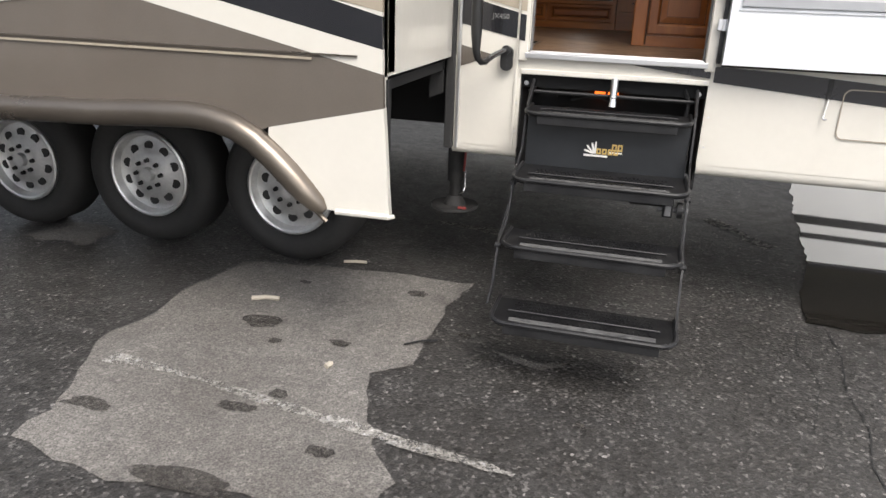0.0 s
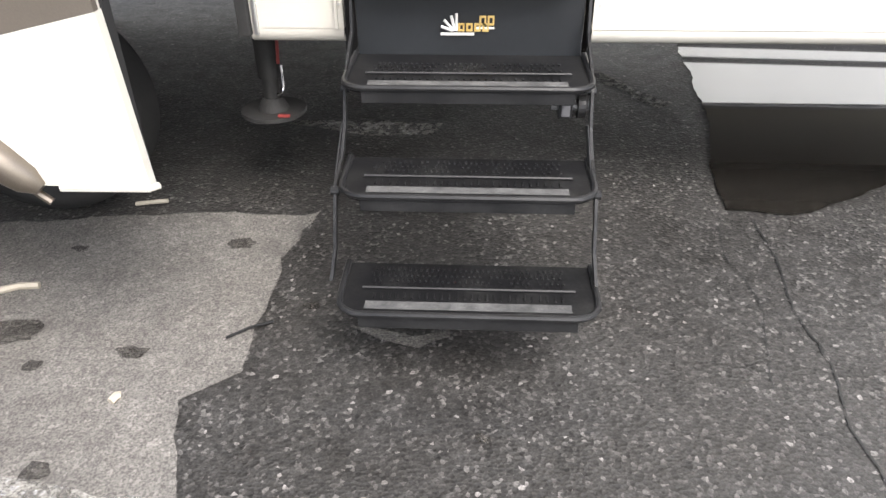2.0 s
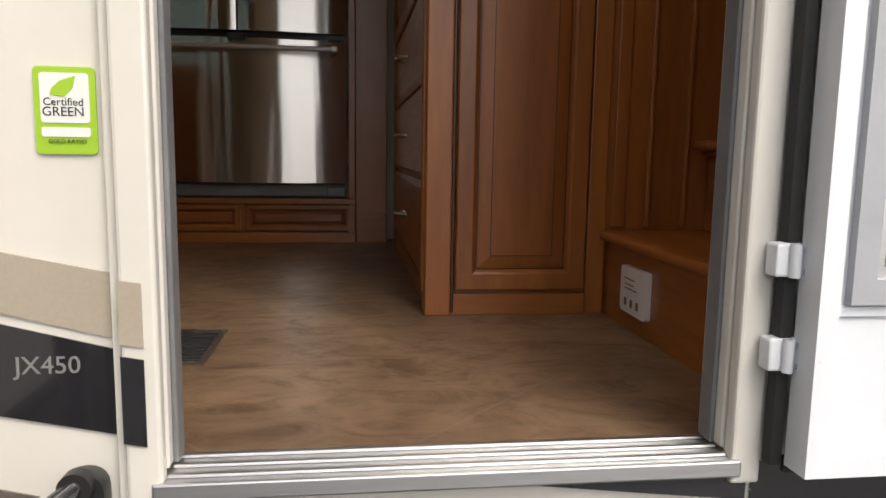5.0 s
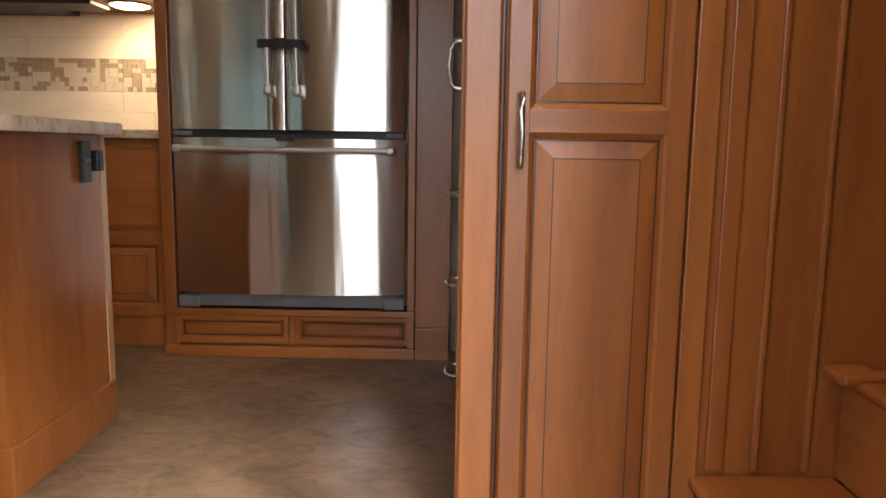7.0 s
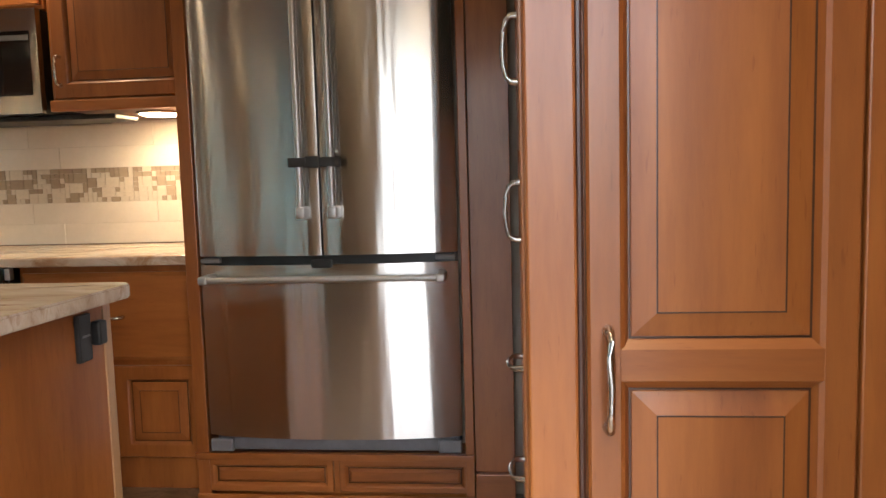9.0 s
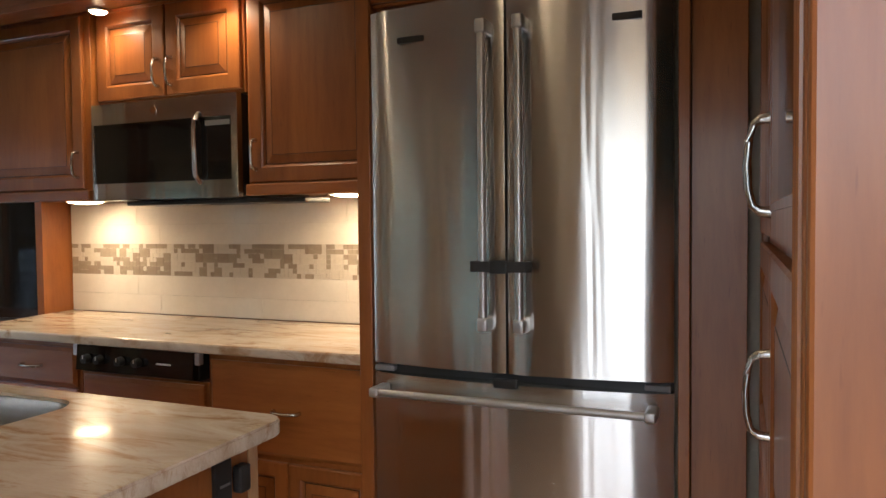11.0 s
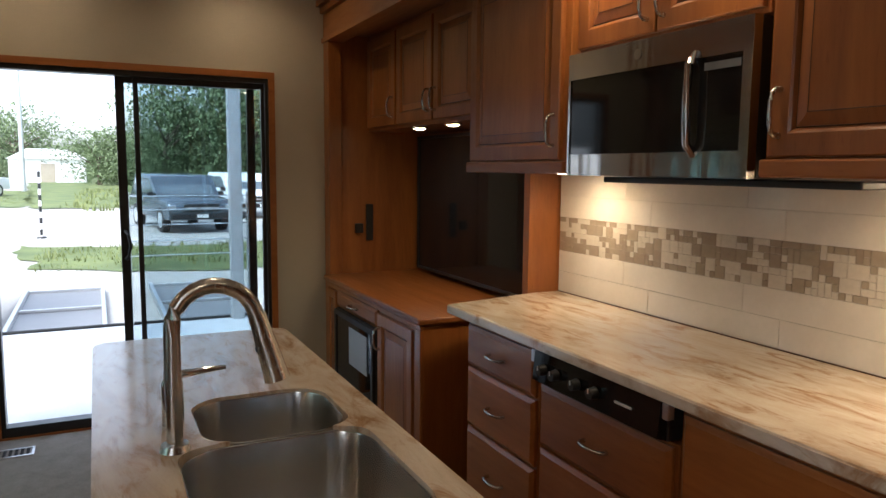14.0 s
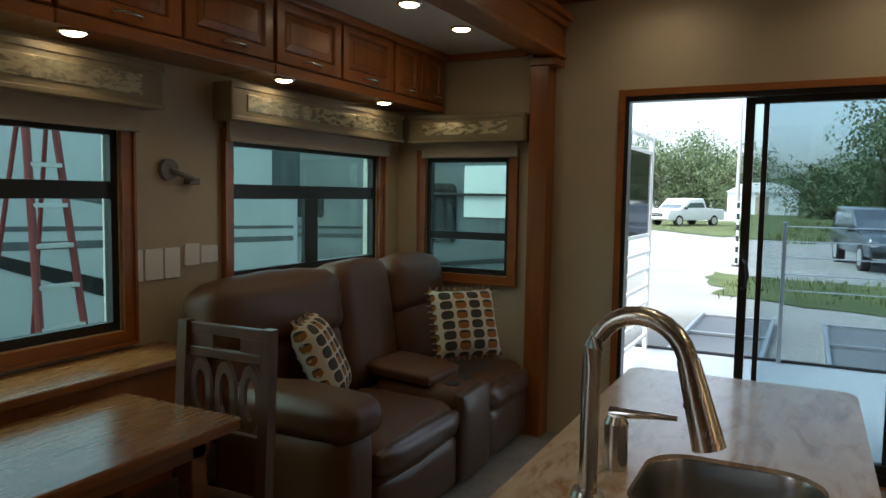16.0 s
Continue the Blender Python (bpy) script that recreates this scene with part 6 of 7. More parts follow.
outer = corners[:8] + [(x, Y1) for x, y in waist_n] + corners[8:24] + [(x, Y0) for x, y in waist_s] + corners[24:]
ring_slab(outer, hole, "z", z0, z1, bm=b)
isl_top = solo("island_worktop", b, COUNTER, "cream marbled solid-surface island worktop with rounded corners", "worktop")
part("edge_band", ring_slab(rounded(X0 - 0.003, X1 + 0.003, Y0 - 0.003, Y1 + 0.003, 0.052, 7), rounded(X0 + 0.001, X1 - 0.001, Y0 + 0.001, Y1 - 0.001, 0.049, 7), "z", z0 + 0.004, z1 - 0.005), COUNTER, isl_top, "eased edge of the worktop")
sink = thing("sink", (-2.05, 4.38, 1.87), "double-bowl undermount stainless sink", "sink")


def bowl(x0, x1, y0, y1, depth, r):
    b = bmesh.new()
    rows = []
    for k, (inset, z) in enumerate(((0.0015, COUNTER_Z - 0.009), (0.004, COUNTER_Z - 0.008), (0.005, COUNTER_Z - 0.012), (0.007, COUNTER_Z - 0.08), (0.012, COUNTER_Z - depth + 0.035), (0.024, COUNTER_Z - depth + 0.01), (0.05, COUNTER_Z - depth))):
        rows.append([b.verts.new((x, y, z)) for x, y in rounded(x0 + inset, x1 - inset, y0 + inset, y1 - inset, max(r - inset * 0.5, 0.02), 7)])
    for A, B in zip(rows, rows[1:]):
        n = len(A)
        for k in range(n):
            b.faces.new((A[k], A[(k + 1) % n], B[(k + 1) % n], B[k]))
    b.faces.new(rows[-1])
    return b


for x0, x1, y0, y1 in (FAR_BOWL, NEAR_BOWL):
    bw = part("bowl", bowl(x0, x1, y0, y1, 0.2, 0.09), STEEL_SINK, sink, "", True)
    cx, cy = (x0 + x1) / 2, (y0 + y1) / 2
    part("drain", cyl((cx, cy, COUNTER_Z - 0.1995), (cx, cy, COUNTER_Z - 0.194), 0.042, 0.038, seg=24), CHROME, bw)
part("divider", box(-2.114, -2.106, SY0 + 0.03, SY1 - 0.03, COUNTER_Z - 0.06, COUNTER_Z - 0.009, 0.003), STEEL_SINK, sink)
fa = thing("faucet", (-2.112, 4.192, COUNTER_Z), "brushed nickel gooseneck pull-down kitchen faucet", "faucet")
fx, fy = -2.112, 4.192
part("base_ring", cyl((fx, fy, COUNTER_Z + 0.0005), (fx, fy, COUNTER_Z + 0.014), 0.031, 0.027, seg=28), NICKEL, fa, "", True)
neck = [(fx, fy, COUNTER_Z + 0.012), (fx, fy, COUNTER_Z + 0.12), (fx, fy, COUNTER_Z + 0.235)]
dirx, diry, R = 0.12, 0.99, 0.084
for a in range(15, 166, 15):
    o = R - R * math.cos(radians(a))
    neck.append((fx + dirx * o, fy + diry * o, COUNTER_Z + 0.248 + R * 1.02 * math.sin(radians(a))))
part("spout", tube(neck, 0.0165, 16), NICKEL, fa, "", True)
ex, ey, ez = neck[-1]
tip = (ex + dirx * 0.045, ey + diry * 0.04, ez - 0.142)
hd = part("spray_head", cyl((ex, ey, ez), (ex + (tip[0] - ex) * 0.98, ey + (tip[1] - ey) * 0.98, tip[2] + 0.003), 0.0185, 0.027, seg=24), NICKEL, fa, "flared spray head", True)
part("button", box(ex - 0.006, ex + 0.01, ey - 0.004, ey + 0.008, ez - 0.08, ez - 0.05, 0.004), BLACK_PLASTIC, hd)
lx, ly = -2.268, 4.203
lv = thing("faucet_lever", (lx, ly, COUNTER_Z), "brushed nickel single lever beside the faucet", "faucet lever")
part("post", cyl((lx, ly, COUNTER_Z + 0.0005), (lx, ly, COUNTER_Z + 0.092), 0.0235, 0.023, seg=24), NICKEL, lv, "", True)
part("cap", cyl((lx, ly, COUNTER_Z + 0.092), (lx, ly, COUNTER_Z + 0.106), 0.0235, 0.017, seg=24), NICKEL, lv, "", True)
part("lever", tube([(lx - 0.01, ly - 0.015, COUNTER_Z + 0.108), (lx, ly + 0.03, COUNTER_Z + 0.113), (lx + 0.005, ly + 0.075, COUNTER_Z + 0.118), (lx + 0.008, ly + 0.115, COUNTER_Z + 0.12)], 0.008, 10, radii=[0.011, 0.009, 0.007, 0.005]), CHROME, lv, "polished lever", True)
io = thing("island_outlet", (-1.12, 4.48, 1.92), "black outlet box with a small switch on the island end", "outlet")
part("plate", box(-1.1395, -1.125, 4.457, 4.507, 1.915, 2.03, 0.003), BLACK_PLASTIC, io)
part("switch", box(-1.1395, -1.113, 4.522, 4.557, 1.945, 2.005, 0.006), BLACK_PLASTIC, io)
part("socket", box(-1.1245, -1.122, 4.467, 4.497, 1.975, 1.98), GREY_PLASTIC, io)

# ---------------------------------------------------------------- sliding rear door
sd = thing("sliding_door", (-5.0, 4.29, FLOOR), "black aluminium sliding patio door with its leaf pushed aside", "sliding door")
part("casing", ring_slab(rect(3.525, 5.055, FLOOR - 0.03, 3.215), rect(3.562, 5.018, FLOOR + 0.022, 3.178), "x", X_REAR + 0.001, X_REAR + 0.014), WOOD_Y, sd, "stained wood casing")
part("outer_frame", ring_slab(rect(3.562, 5.018, FLOOR + 0.022, 3.178), rect(3.585, 5.0, FLOOR + 0.075, 3.15), "x", X_REAR - 0.075, X_REAR + 0.004), BLACK_PLASTIC, sd, "black frame")
for y0, y1, x, nm, wl, wr in ((4.277, 4.998, X_REAR - 0.03, "fixed_leaf", 0.026, 0.02), (4.187, 4.945, X_REAR - 0.06, "sliding_leaf", 0.046, 0.045)):
    lf = part(nm, ring_slab(rect(y0, y1, FLOOR + 0.077, 3.148), rect(y0 + wl, y1 - wr, FLOOR + 0.12, 3.115), "x", x - 0.012, x + 0.012), BLACK_PLASTIC, sd, "black aluminium leaf")
    g = part("pane", box(x - 0.003, x + 0.003, y0 + wl - 0.008, y1 - wr + 0.008, FLOOR + 0.112, 3.123), GLASS_GREY, lf)
    g.visible_shadow = False
part("handle", tube([(X_REAR - 0.048, 4.21, 2.13), (X_REAR - 0.02, 4.225, 2.15), (X_REAR - 0.02, 4.235, 2.21), (X_REAR - 0.02, 4.225, 2.27), (X_REAR - 0.048, 4.21, 2.29)], 0.009, 8), BLACK_PLASTIC, sd, "black pull handle", True)

# rear patio deck
deck = thing("patio_deck", (-5.6, 4.2, FLOOR - 0.06), "pale aluminium fold-down rear patio deck", "deck")
part("platform", box(-7.9, -5.07, 3.0, 5.45, FLOOR - 0.06, FLOOR - 0.01, 0.005), surf("deck_grey", (0.5, 0.52, 0.54), (0.6, 0.62, 0.64), 4, 0.45, bump=0.1), deck)
part("edge_rail", tube([(-7.89, 3.02, FLOOR + 0.0), (-7.89, 5.43, FLOOR + 0.0)], 0.018, 8), BLACK_PLASTIC, deck, "", True)
for y in (3.05, 5.4):
    part("support_leg", cyl((-7.7, y, 0.0), (-7.7, y, FLOOR - 0.06), 0.025, seg=10), MILL_ALU, deck)


# ---------------------------------------------------------------- windows of the slide-out
def window(axis, s, a0, a1, b0, b1, d, mull, bars, name, label, outside):
    """A window in a wall: wood casing on the room side at d, black frame and tinted panes set back."""
    w = thing(name, place(axis, (a0 + a1) / 2, b0, d), label, "window", kind="structure")
    part("casing", ring_slab(rect(a0 - 0.045, a1 + 0.045, b0 - 0.045, b1 + 0.03), rect(a0, a1, b0, b1), axis, d, d + s * 0.022), WOOD_X if axis == "y" else WOOD_Y, w, "stained wood casing")
    part("casing_edge", ring_slab(rect(a0 - 0.058, a1 + 0.058, b0 - 0.058, b1 + 0.04), rect(a0 - 0.046, a1 + 0.046, b0 - 0.046, b1 + 0.031), axis, d, d + s * 0.03), WOOD_X if axis == "y" else WOOD_Y, w)
    fd = d - s * 0.03
    part("window_frame", ring_slab(rect(a0, a1, b0, b1), rect(a0 + 0.03, a1 - 0.03, b0 + 0.036, b1 - 0.036), axis, fd - s * 0.02, fd + s * 0.02), BLACK_PLASTIC, w, "black frame")
    for p0, p1, q0, q1 in bars:
        lo, hi = place(axis, p0, q0, fd - s * 0.012), place(axis, p1, q1, fd + s * 0.014)
        part("bar", box(min(lo[0], hi[0]), max(lo[0], hi[0]), min(lo[1], hi[1]), max(lo[1], hi[1]), min(lo[2], hi[2]), max(lo[2], hi[2]), 0.002), BLACK_PLASTIC, w, "black bar")
    lo, hi = place(axis, a0 + 0.02, b0 + 0.02, fd - s * 0.004), place(axis, a1 - 0.02, b1 - 0.02, fd)
    g = part("pane", box(min(lo[0], hi[0]), max(lo[0], hi[0]), min(lo[1], hi[1]), max(lo[1], hi[1]), lo[2], hi[2]), GLASS_TINT, w, "green-tinted pane")
    return w


window("y", 1, *W0, 2.12, None, [(-2.77, -1.58, 2.578, 2.645)], "window_1", "black-framed dinette window with a stained wood casing", True)
window("y", 1, *W1, 2.12, None, [(-4.63, -3.43, 2.577, 2.648), (-4.085, -3.975, 2.23, 2.577)], "window_2", "black-framed window behind the sofa with a wood casing", True)
window("x", 1, 2.33, 2.90, 2.12, 2.85, -4.92, None, [(2.36, 2.87, 2.335, 2.382)], "window_3", "small black-framed end window with a wood casing", True)


def valance(axis, s, a0, a1, d, label):
    v = thing("window_valance", place(axis, (a0 + a1) / 2, 2.95, d), label, "valance", "window valances")

    def bx(p0, p1, z0, z1, e0, e1, bev=0.0):
        lo, hi = place(axis, p0, z0, d + s * e0), place(axis, p1, z1, d + s * e1)
        return box(min(lo[0], hi[0]), max(lo[0], hi[0]), min(lo[1], hi[1]), max(lo[1], hi[1]), z0, z1, bev)
    part("box", bx(a0, a1, 2.93, 3.10, 0.002, 0.115, 0.008), VALANCE, v, "padded vinyl box")
    part("lower_band", bx(a0 - 0.004, a1 + 0.004, 2.93, 2.95, 0.1151, 0.122, 0.003), VALANCE, v)
    part("upper_band", bx(a0 - 0.004, a1 + 0.004, 3.07, 3.098, 0.1151, 0.122, 0.003), VALANCE, v)
    part("inlay", bx(a0 + 0.10, a1 - 0.10, 2.975, 3.05, 0.1151, 0.12, 0.002), surf("foil_inlay", (0.38, 0.36, 0.24), (0.72, 0.68, 0.5), 16, 0.28, 0.7, stretch=(1, 1, 3), bump=0.3), v, "shimmering patterned inlay")
    part("roller_shade", bx(a0 + 0.06, a1 - 0.06, 2.855, 2.93, 0.03, 0.05), SHADE_CLOTH, v, "rolled fabric shade")
    part("hem_bar", bx(a0 + 0.06, a1 - 0.06, 2.84, 2.856, 0.028, 0.054, 0.003), SHADE_CLOTH, v)
    return v


valance("y", 1, -2.92, -1.45, 2.12, "box valance with a shimmering inlay over the dinette window")
valance("y", 1, -4.78, -3.29, 2.12, "box valance with a shimmering inlay over the sofa window")
valance("x", 1, 2.26, 3.02, -4.92, "short box valance over the small end window")

# overhead cabinets over the sofa and dinette
for x0, x1 in ((-4.90, -4.30), (-4.295, -3.32), (-3.315, -2.32), (-2.315, -1.3)):
    c = thing("overhead_cabinet", ((x0 + x1) / 2, 2.28, 3.13), "stained maple overhead cabinet with raised-panel doors", "wall cabinet", "overhead cabinets in the slide-out")
    carcass(c, x0, x1, 2.122, 2.44, 3.135, 3.468)
    part("light_rail", box(x0, x1, 2.44, 2.462, 3.115, 3.16, 0.005), WOOD_X, c)
    n = 1 if x1 - x0 < 0.6 else 2
    for k in range(n):
        a0, a1 = x0 + (x1 - x0) * k / n + 0.008, x0 + (x1 - x0) * (k + 1) / n - 0.008
        raised(c, "y", 1, a0, a1, 3.168, 3.455, 2.441, ((a0 + a1) / 2, 3.195, False), w=0.05)
solo("cornice_trim", box(-4.915, -1.0, 2.47, 2.5, 3.43, 3.469, 0.006), WOOD_X, "stained wood trim between cabinets and slide-out ceiling", "trim")
setting("trim_slide_crown", box(-4.918, -4.88, 2.501, 3.0, 3.43, 3.469, 0.006), WOOD_Y, "dark wood trim under the slide-out ceiling", "trim")
for x, y in ((-4.40, 2.33), (-3.53, 2.33), (-2.47, 2.33), (-1.6, 2.33)):
    puck((x, y, 3.134), 0.35 if x > -3 else 0.9, "puck lights under the overhead cabinets", 0.04)
for x, y in ((-4.27, 2.875), (-3.74, 2.87), (-2.6, 2.87)):
    puck((x, y, 3.469), 0.25 if x > -3 else 1.2, "ceiling lights of the slide-out", 0.045)
# the last two pucks are unseen, added to brighten the hutch side and entry
for x, y, w in ((-4.6, 3.8, 3.5), (-4.6, 4.85, 3.5), (-2.4, 4.3, 5.0), (-0.75, 4.5, 1.0), (0.05, 3.35, 17.0)):
    puck((x, y, CEILING - 0.001), w, "ceiling lights of the main room", 0.05)


# ---------------------------------------------------------------- sofa
def cushion(x0, x1, y0, y1, z0, z1, puff=0.03, n=10, seed=0.0, crease=0.0):
    """A soft box: rounded, swollen in the middle and a little uneven."""
    b = bmesh.new()
    bmesh.ops.create_cube(b, size=2.0)
    bmesh.ops.subdivide_edges(b, edges=list(b.edges), cuts=n, use_grid_fill=True)
    sx, sy, sz = (x1 - x0) / 2, (y1 - y0) / 2, (z1 - z0) / 2
    m = min(sx, sy, sz)
    r = min(0.075, m * 0.75)
    for v in b.verts:
        p = Vector((v.co.x * sx, v.co.y * sy, v.co.z * sz))
        q = Vector((max(min(p.x, sx - r), r - sx), max(min(p.y, sy - r), r - sy), max(min(p.z, sz - r), r - sz)))
        d = p - q
        if d.length > 1e-6:
            p = q + d.normalized() * r
        u = [1 - c * c for c in v.co]
        if abs(v.co.z) > 0.99:
            p.z += math.copysign(puff * u[0] * u[1], v.co.z)
        if abs(v.co.y) > 0.99:
            p.y += math.copysign(puff * 0.6 * u[0] * u[2], v.co.y)
        if abs(v.co.x) > 0.99:
            p.x += math.copysign(puff * 0.4 * u[1] * u[2], v.co.x)
        w = Vector((p.x * 6 + seed, p.y * 6, p.z * 6))
        p += Vector((0, 0, 1)) * 0.006 * noise.noise(w) + (d.normalized() if d.length > 1e-6 else Vector((0, 0, 0))) * crease * noise.noise(w * 3.0)
        v.co = p + Vector(((x0 + x1) / 2, (y0 + y1) / 2, (z0 + z1) / 2))
    return b


def leaned(b, x, y, z, deg):
    bmesh.ops.rotate(b, verts=b.verts, cent=(x, y, z), matrix=Matrix.Rotation(radians(deg), 3, "X"))
    return b


sofa = thing("sofa", (-3.8, 2.7, FLOOR), "brown leather reclining sofa with a cup-holder console", "sofa")
part("base", box(-4.86, -3.0, 2.32, 3.0, FLOOR + 0.03, 1.40, 0.02), LEATHER, sofa, "", True)
for x0, x1, sd_ in ((-3.92, -3.20, 1.0), (-4.86, -4.28, 2.0)):
    s = part("seat_cushion", cushion(x0, x1, 2.50, 3.06, 1.40, 1.635, 0.025, seed=sd_, crease=0.004), LEATHER, sofa, "puffed leather seat cushion", True)
    part("front_roll", cushion(x0 + 0.005, x1 - 0.005, 2.97, 3.09, 1.475, 1.60, 0.012, 10, sd_ + 3, 0.012), LEATHER_GREY, s, "gathered front roll", True)
    part("footrest", cushion(x0 + 0.01, x1 - 0.01, 2.98, 3.075, 1.215, 1.475, 0.012, 8, sd_ + 5), LEATHER_GREY, sofa, "folded footrest panel", True)
    w0, w1 = (-3.80, -2.95) if sd_ < 1.5 else (-4.88, -4.30)
    part("back_cushion", leaned(cushion(w0 + 0.02, w1 - 0.02, 2.36, 2.58, 1.58, 1.98, 0.035, seed=sd_ + 7, crease=0.004), 0, 2.45, 1.6, 12), LEATHER, sofa, "padded back cushion", True)
    part("headrest", leaned(cushion(w0, w1, 2.28, 2.52, 1.93, 2.23, 0.035, seed=sd_ + 9, crease=0.004), 0, 2.4, 1.95, 8), LEATHER, sofa, "padded headrest", True)
cn = part("console", cushion(-4.275, -3.925, 2.55, 3.07, 1.25, 1.675, 0.004, seed=4.0), LEATHER, sofa, "centre console", True)
part("console_front", cushion(-4.27, -3.93, 3.02, 3.09, 1.22, 1.65, 0.008, 8, 6.0), LEATHER_GREY, cn, "", True)
part("console_lid", leaned(cushion(-4.275, -3.93, 2.52, 2.90, 1.68, 1.75, 0.01, seed=5.0), 0, 2.6, 1.70, -5), LEATHER, cn, "padded console lid", True)
part("console_back", leaned(cushion(-4.295, -3.81, 2.33, 2.55, 1.6, 2.25, 0.02, seed=6.0), 0, 2.43, 1.6, 9), LEATHER, cn, "padded console back", True)
for x in (-4.03, -4.17):
    part("cup_holder", cyl((x, 2.975, 1.666), (x, 2.975, 1.681), 0.043, seg=24), INK, cn, "black cup holder")
for x0, x1, y1, zt, sd_ in ((-3.20, -2.95, 3.07, 1.74, 11.0), (-4.915, -4.865, 2.8, 1.68, 12.0)):
    a = part("arm", cushion(x0, x1, 2.42, y1, FLOOR + 0.04, zt, 0.012, seed=sd_), LEATHER, sofa, "leather arm", True)
    part("arm_pad", cushion(x0 - 0.006, x1 + 0.006, 2.44, y1 + 0.03, zt - 0.05, zt + 0.11, 0.02, seed=sd_ + 1, crease=0.004), LEATHER, a, "padded arm rest", True)


def patterned():
    m, nt, b = nodes_of("pillow_print")
    tc = nt.nodes.new("ShaderNodeTexCoord")
    sep = nt.nodes.new("ShaderNodeSeparateXYZ")
    nt.links.new(tc.outputs["Object"], sep.inputs["Vector"])

    def m1(op, a, bb):
        n = nt.nodes.new("ShaderNodeMath")
        n.operation = op
        for k, v in enumerate((a, bb)):
            if isinstance(v, float):
                n.inputs[k].default_value = v
            else:
                nt.links.new(v, n.inputs[k])
        return n.outputs["Value"]

    cw, ch = 0.082, 0.056
    u = m1("SUBTRACT", m1("FRACT", m1("DIVIDE", m1("ADD", sep.outputs["X"], 4.1), cw), 0.0), 0.5)
    w = m1("SUBTRACT", m1("FRACT", m1("DIVIDE", m1("ADD", sep.outputs["Z"], 4.0), ch), 0.0), 0.5)
    d = m1("ADD", m1("POWER", m1("ABSOLUTE", m1("MULTIPLY", u, 2.5), 0.0), 3.0), m1("POWER", m1("ABSOLUTE", m1("MULTIPLY", w, 2.35), 0.0), 3.0))
    inside = m1("LESS_THAN", d, 1.0)
    cap = m1("GREATER_THAN", w, 0.18)
    colid = m1("FRACT", m1("MULTIPLY", m1("FLOOR", m1("DIVIDE", m1("ADD", sep.outputs["X"], 4.1), cw), 0.0), 0.5), 0.0)
    tone = ramp(nt, colid, [(0.0, (0.30, 0.125, 0.025)), (0.2, (0.33, 0.15, 0.03)), (0.3, (0.06, 0.055, 0.045)), (1.0, (0.05, 0.045, 0.04))])
    tone = mixed(nt, tone, (0.045, 0.04, 0.035), cap)
    base = mixed(nt, (0.62, 0.565, 0.455), tone, inside)
    weave = noise_of(nt, tc.outputs["Object"], 320.0, 2.0)
    nt.links.new(mixed(nt, base, ramp(nt, weave, [(0.3, (0.8, 0.8, 0.8)), (0.7, (1, 1, 1))]), 1.0, "MULTIPLY"), b.inputs["Base Color"])
    b.inputs["Roughness"].default_value = 0.9
    bumped(nt, b, weave, 0.4)
    return m


PILLOW = patterned()
TASSEL = surf("cream_fringe", (0.40, 0.35, 0.25), (0.5, 0.44, 0.33), 20, 0.9, bump=0.4)


def pillow(at, turn, tilt, size, label):
    p = thing("throw_pillow", at, label, "pillow", "throw pillows on the sofa")
    h = size / 2
    b = bmesh.new()
    n = 18
    for side in (-1, 1):
        g = [[b.verts.new((h * (-1 + 2 * i / n) * (1 - 0.05 * (1 - abs(-1 + 2 * j / n)) * 0), side * 0.075 * (max(0.0, (1 - (-1 + 2 * i / n) ** 4) * (1 - (-1 + 2 * j / n) ** 4))) ** 0.55, h + h * (-1 + 2 * j / n))) for j in range(n + 1)] for i in range(n + 1)]
        for i in range(n):
            for j in range(n):
                b.faces.new((g[i][j], g[i + 1][j], g[i + 1][j + 1], g[i][j + 1]))
    bmesh.ops.remove_doubles(b, verts=b.verts, dist=1e-4)
    for v in b.verts:
        s = abs(v.co.x) / h
        v.co.x *= 1 - 0.06 * (1 - ((v.co.z - h) / h) ** 2)
        v.co.z = h + (v.co.z - h) * (1 - 0.06 * (1 - s * s))
    bmesh.ops.translate(b, verts=b.verts, vec=at)
    part("cover", b, PILLOW, p, "cream cover with rows of rust and charcoal oval print", True)
    f = bmesh.new()
    rg = random.Random(3)
    for k in range(44):
        e, t = k // 11, -1 + 2 * ((k % 11) + 0.5) / 11
        x, z, dx, dz = ((t * h, 2 * h, 0, 1), (h, h + t * h, 1, 0), (t * h, 0, 0, -1), (-h, h + t * h, -1, 0))[e]
        k2 = 1 - 0.06 * (1 - t * t)
        x, z = (x, h + (z - h) * k2) if e in (0, 2) else (x * k2, z)
        tube([(at[0] + x, at[1], at[2] + z), (at[0] + x + dx * 0.012 + rg.uniform(-0.006, 0.006), at[1] + rg.uniform(-0.006, 0.006), at[2] + z + dz * 0.012), (at[0] + x + dx * 0.022 + rg.uniform(-0.01, 0.01), at[1] + rg.uniform(-0.008, 0.008), at[2] + z + dz * 0.022)], 0.0035, 5, bm=f)
    part("fringe", f, TASSEL, p, "short cream fringe", True)
    p.matrix_world = Matrix.Translation(at) @ Euler((radians(tilt), 0, radians(turn)), "XYZ").to_matrix().to_4x4()
    return p


pillow((-4.40, 2.90, 1.725), -42, 24, 0.39, "cream fringed pillow with rows of rust and charcoal ovals")
pillow((-3.42, 2.74, 1.72), 27, 26, 0.39, "cream fringed pillow leaning on the sofa arm, seen edge-on")

# ---------------------------------------------------------------- dinette
tab = thing("dining_table", (-2.0, 2.7, FLOOR), "honey-stained maple dining table", "table")
TZ = 1.92
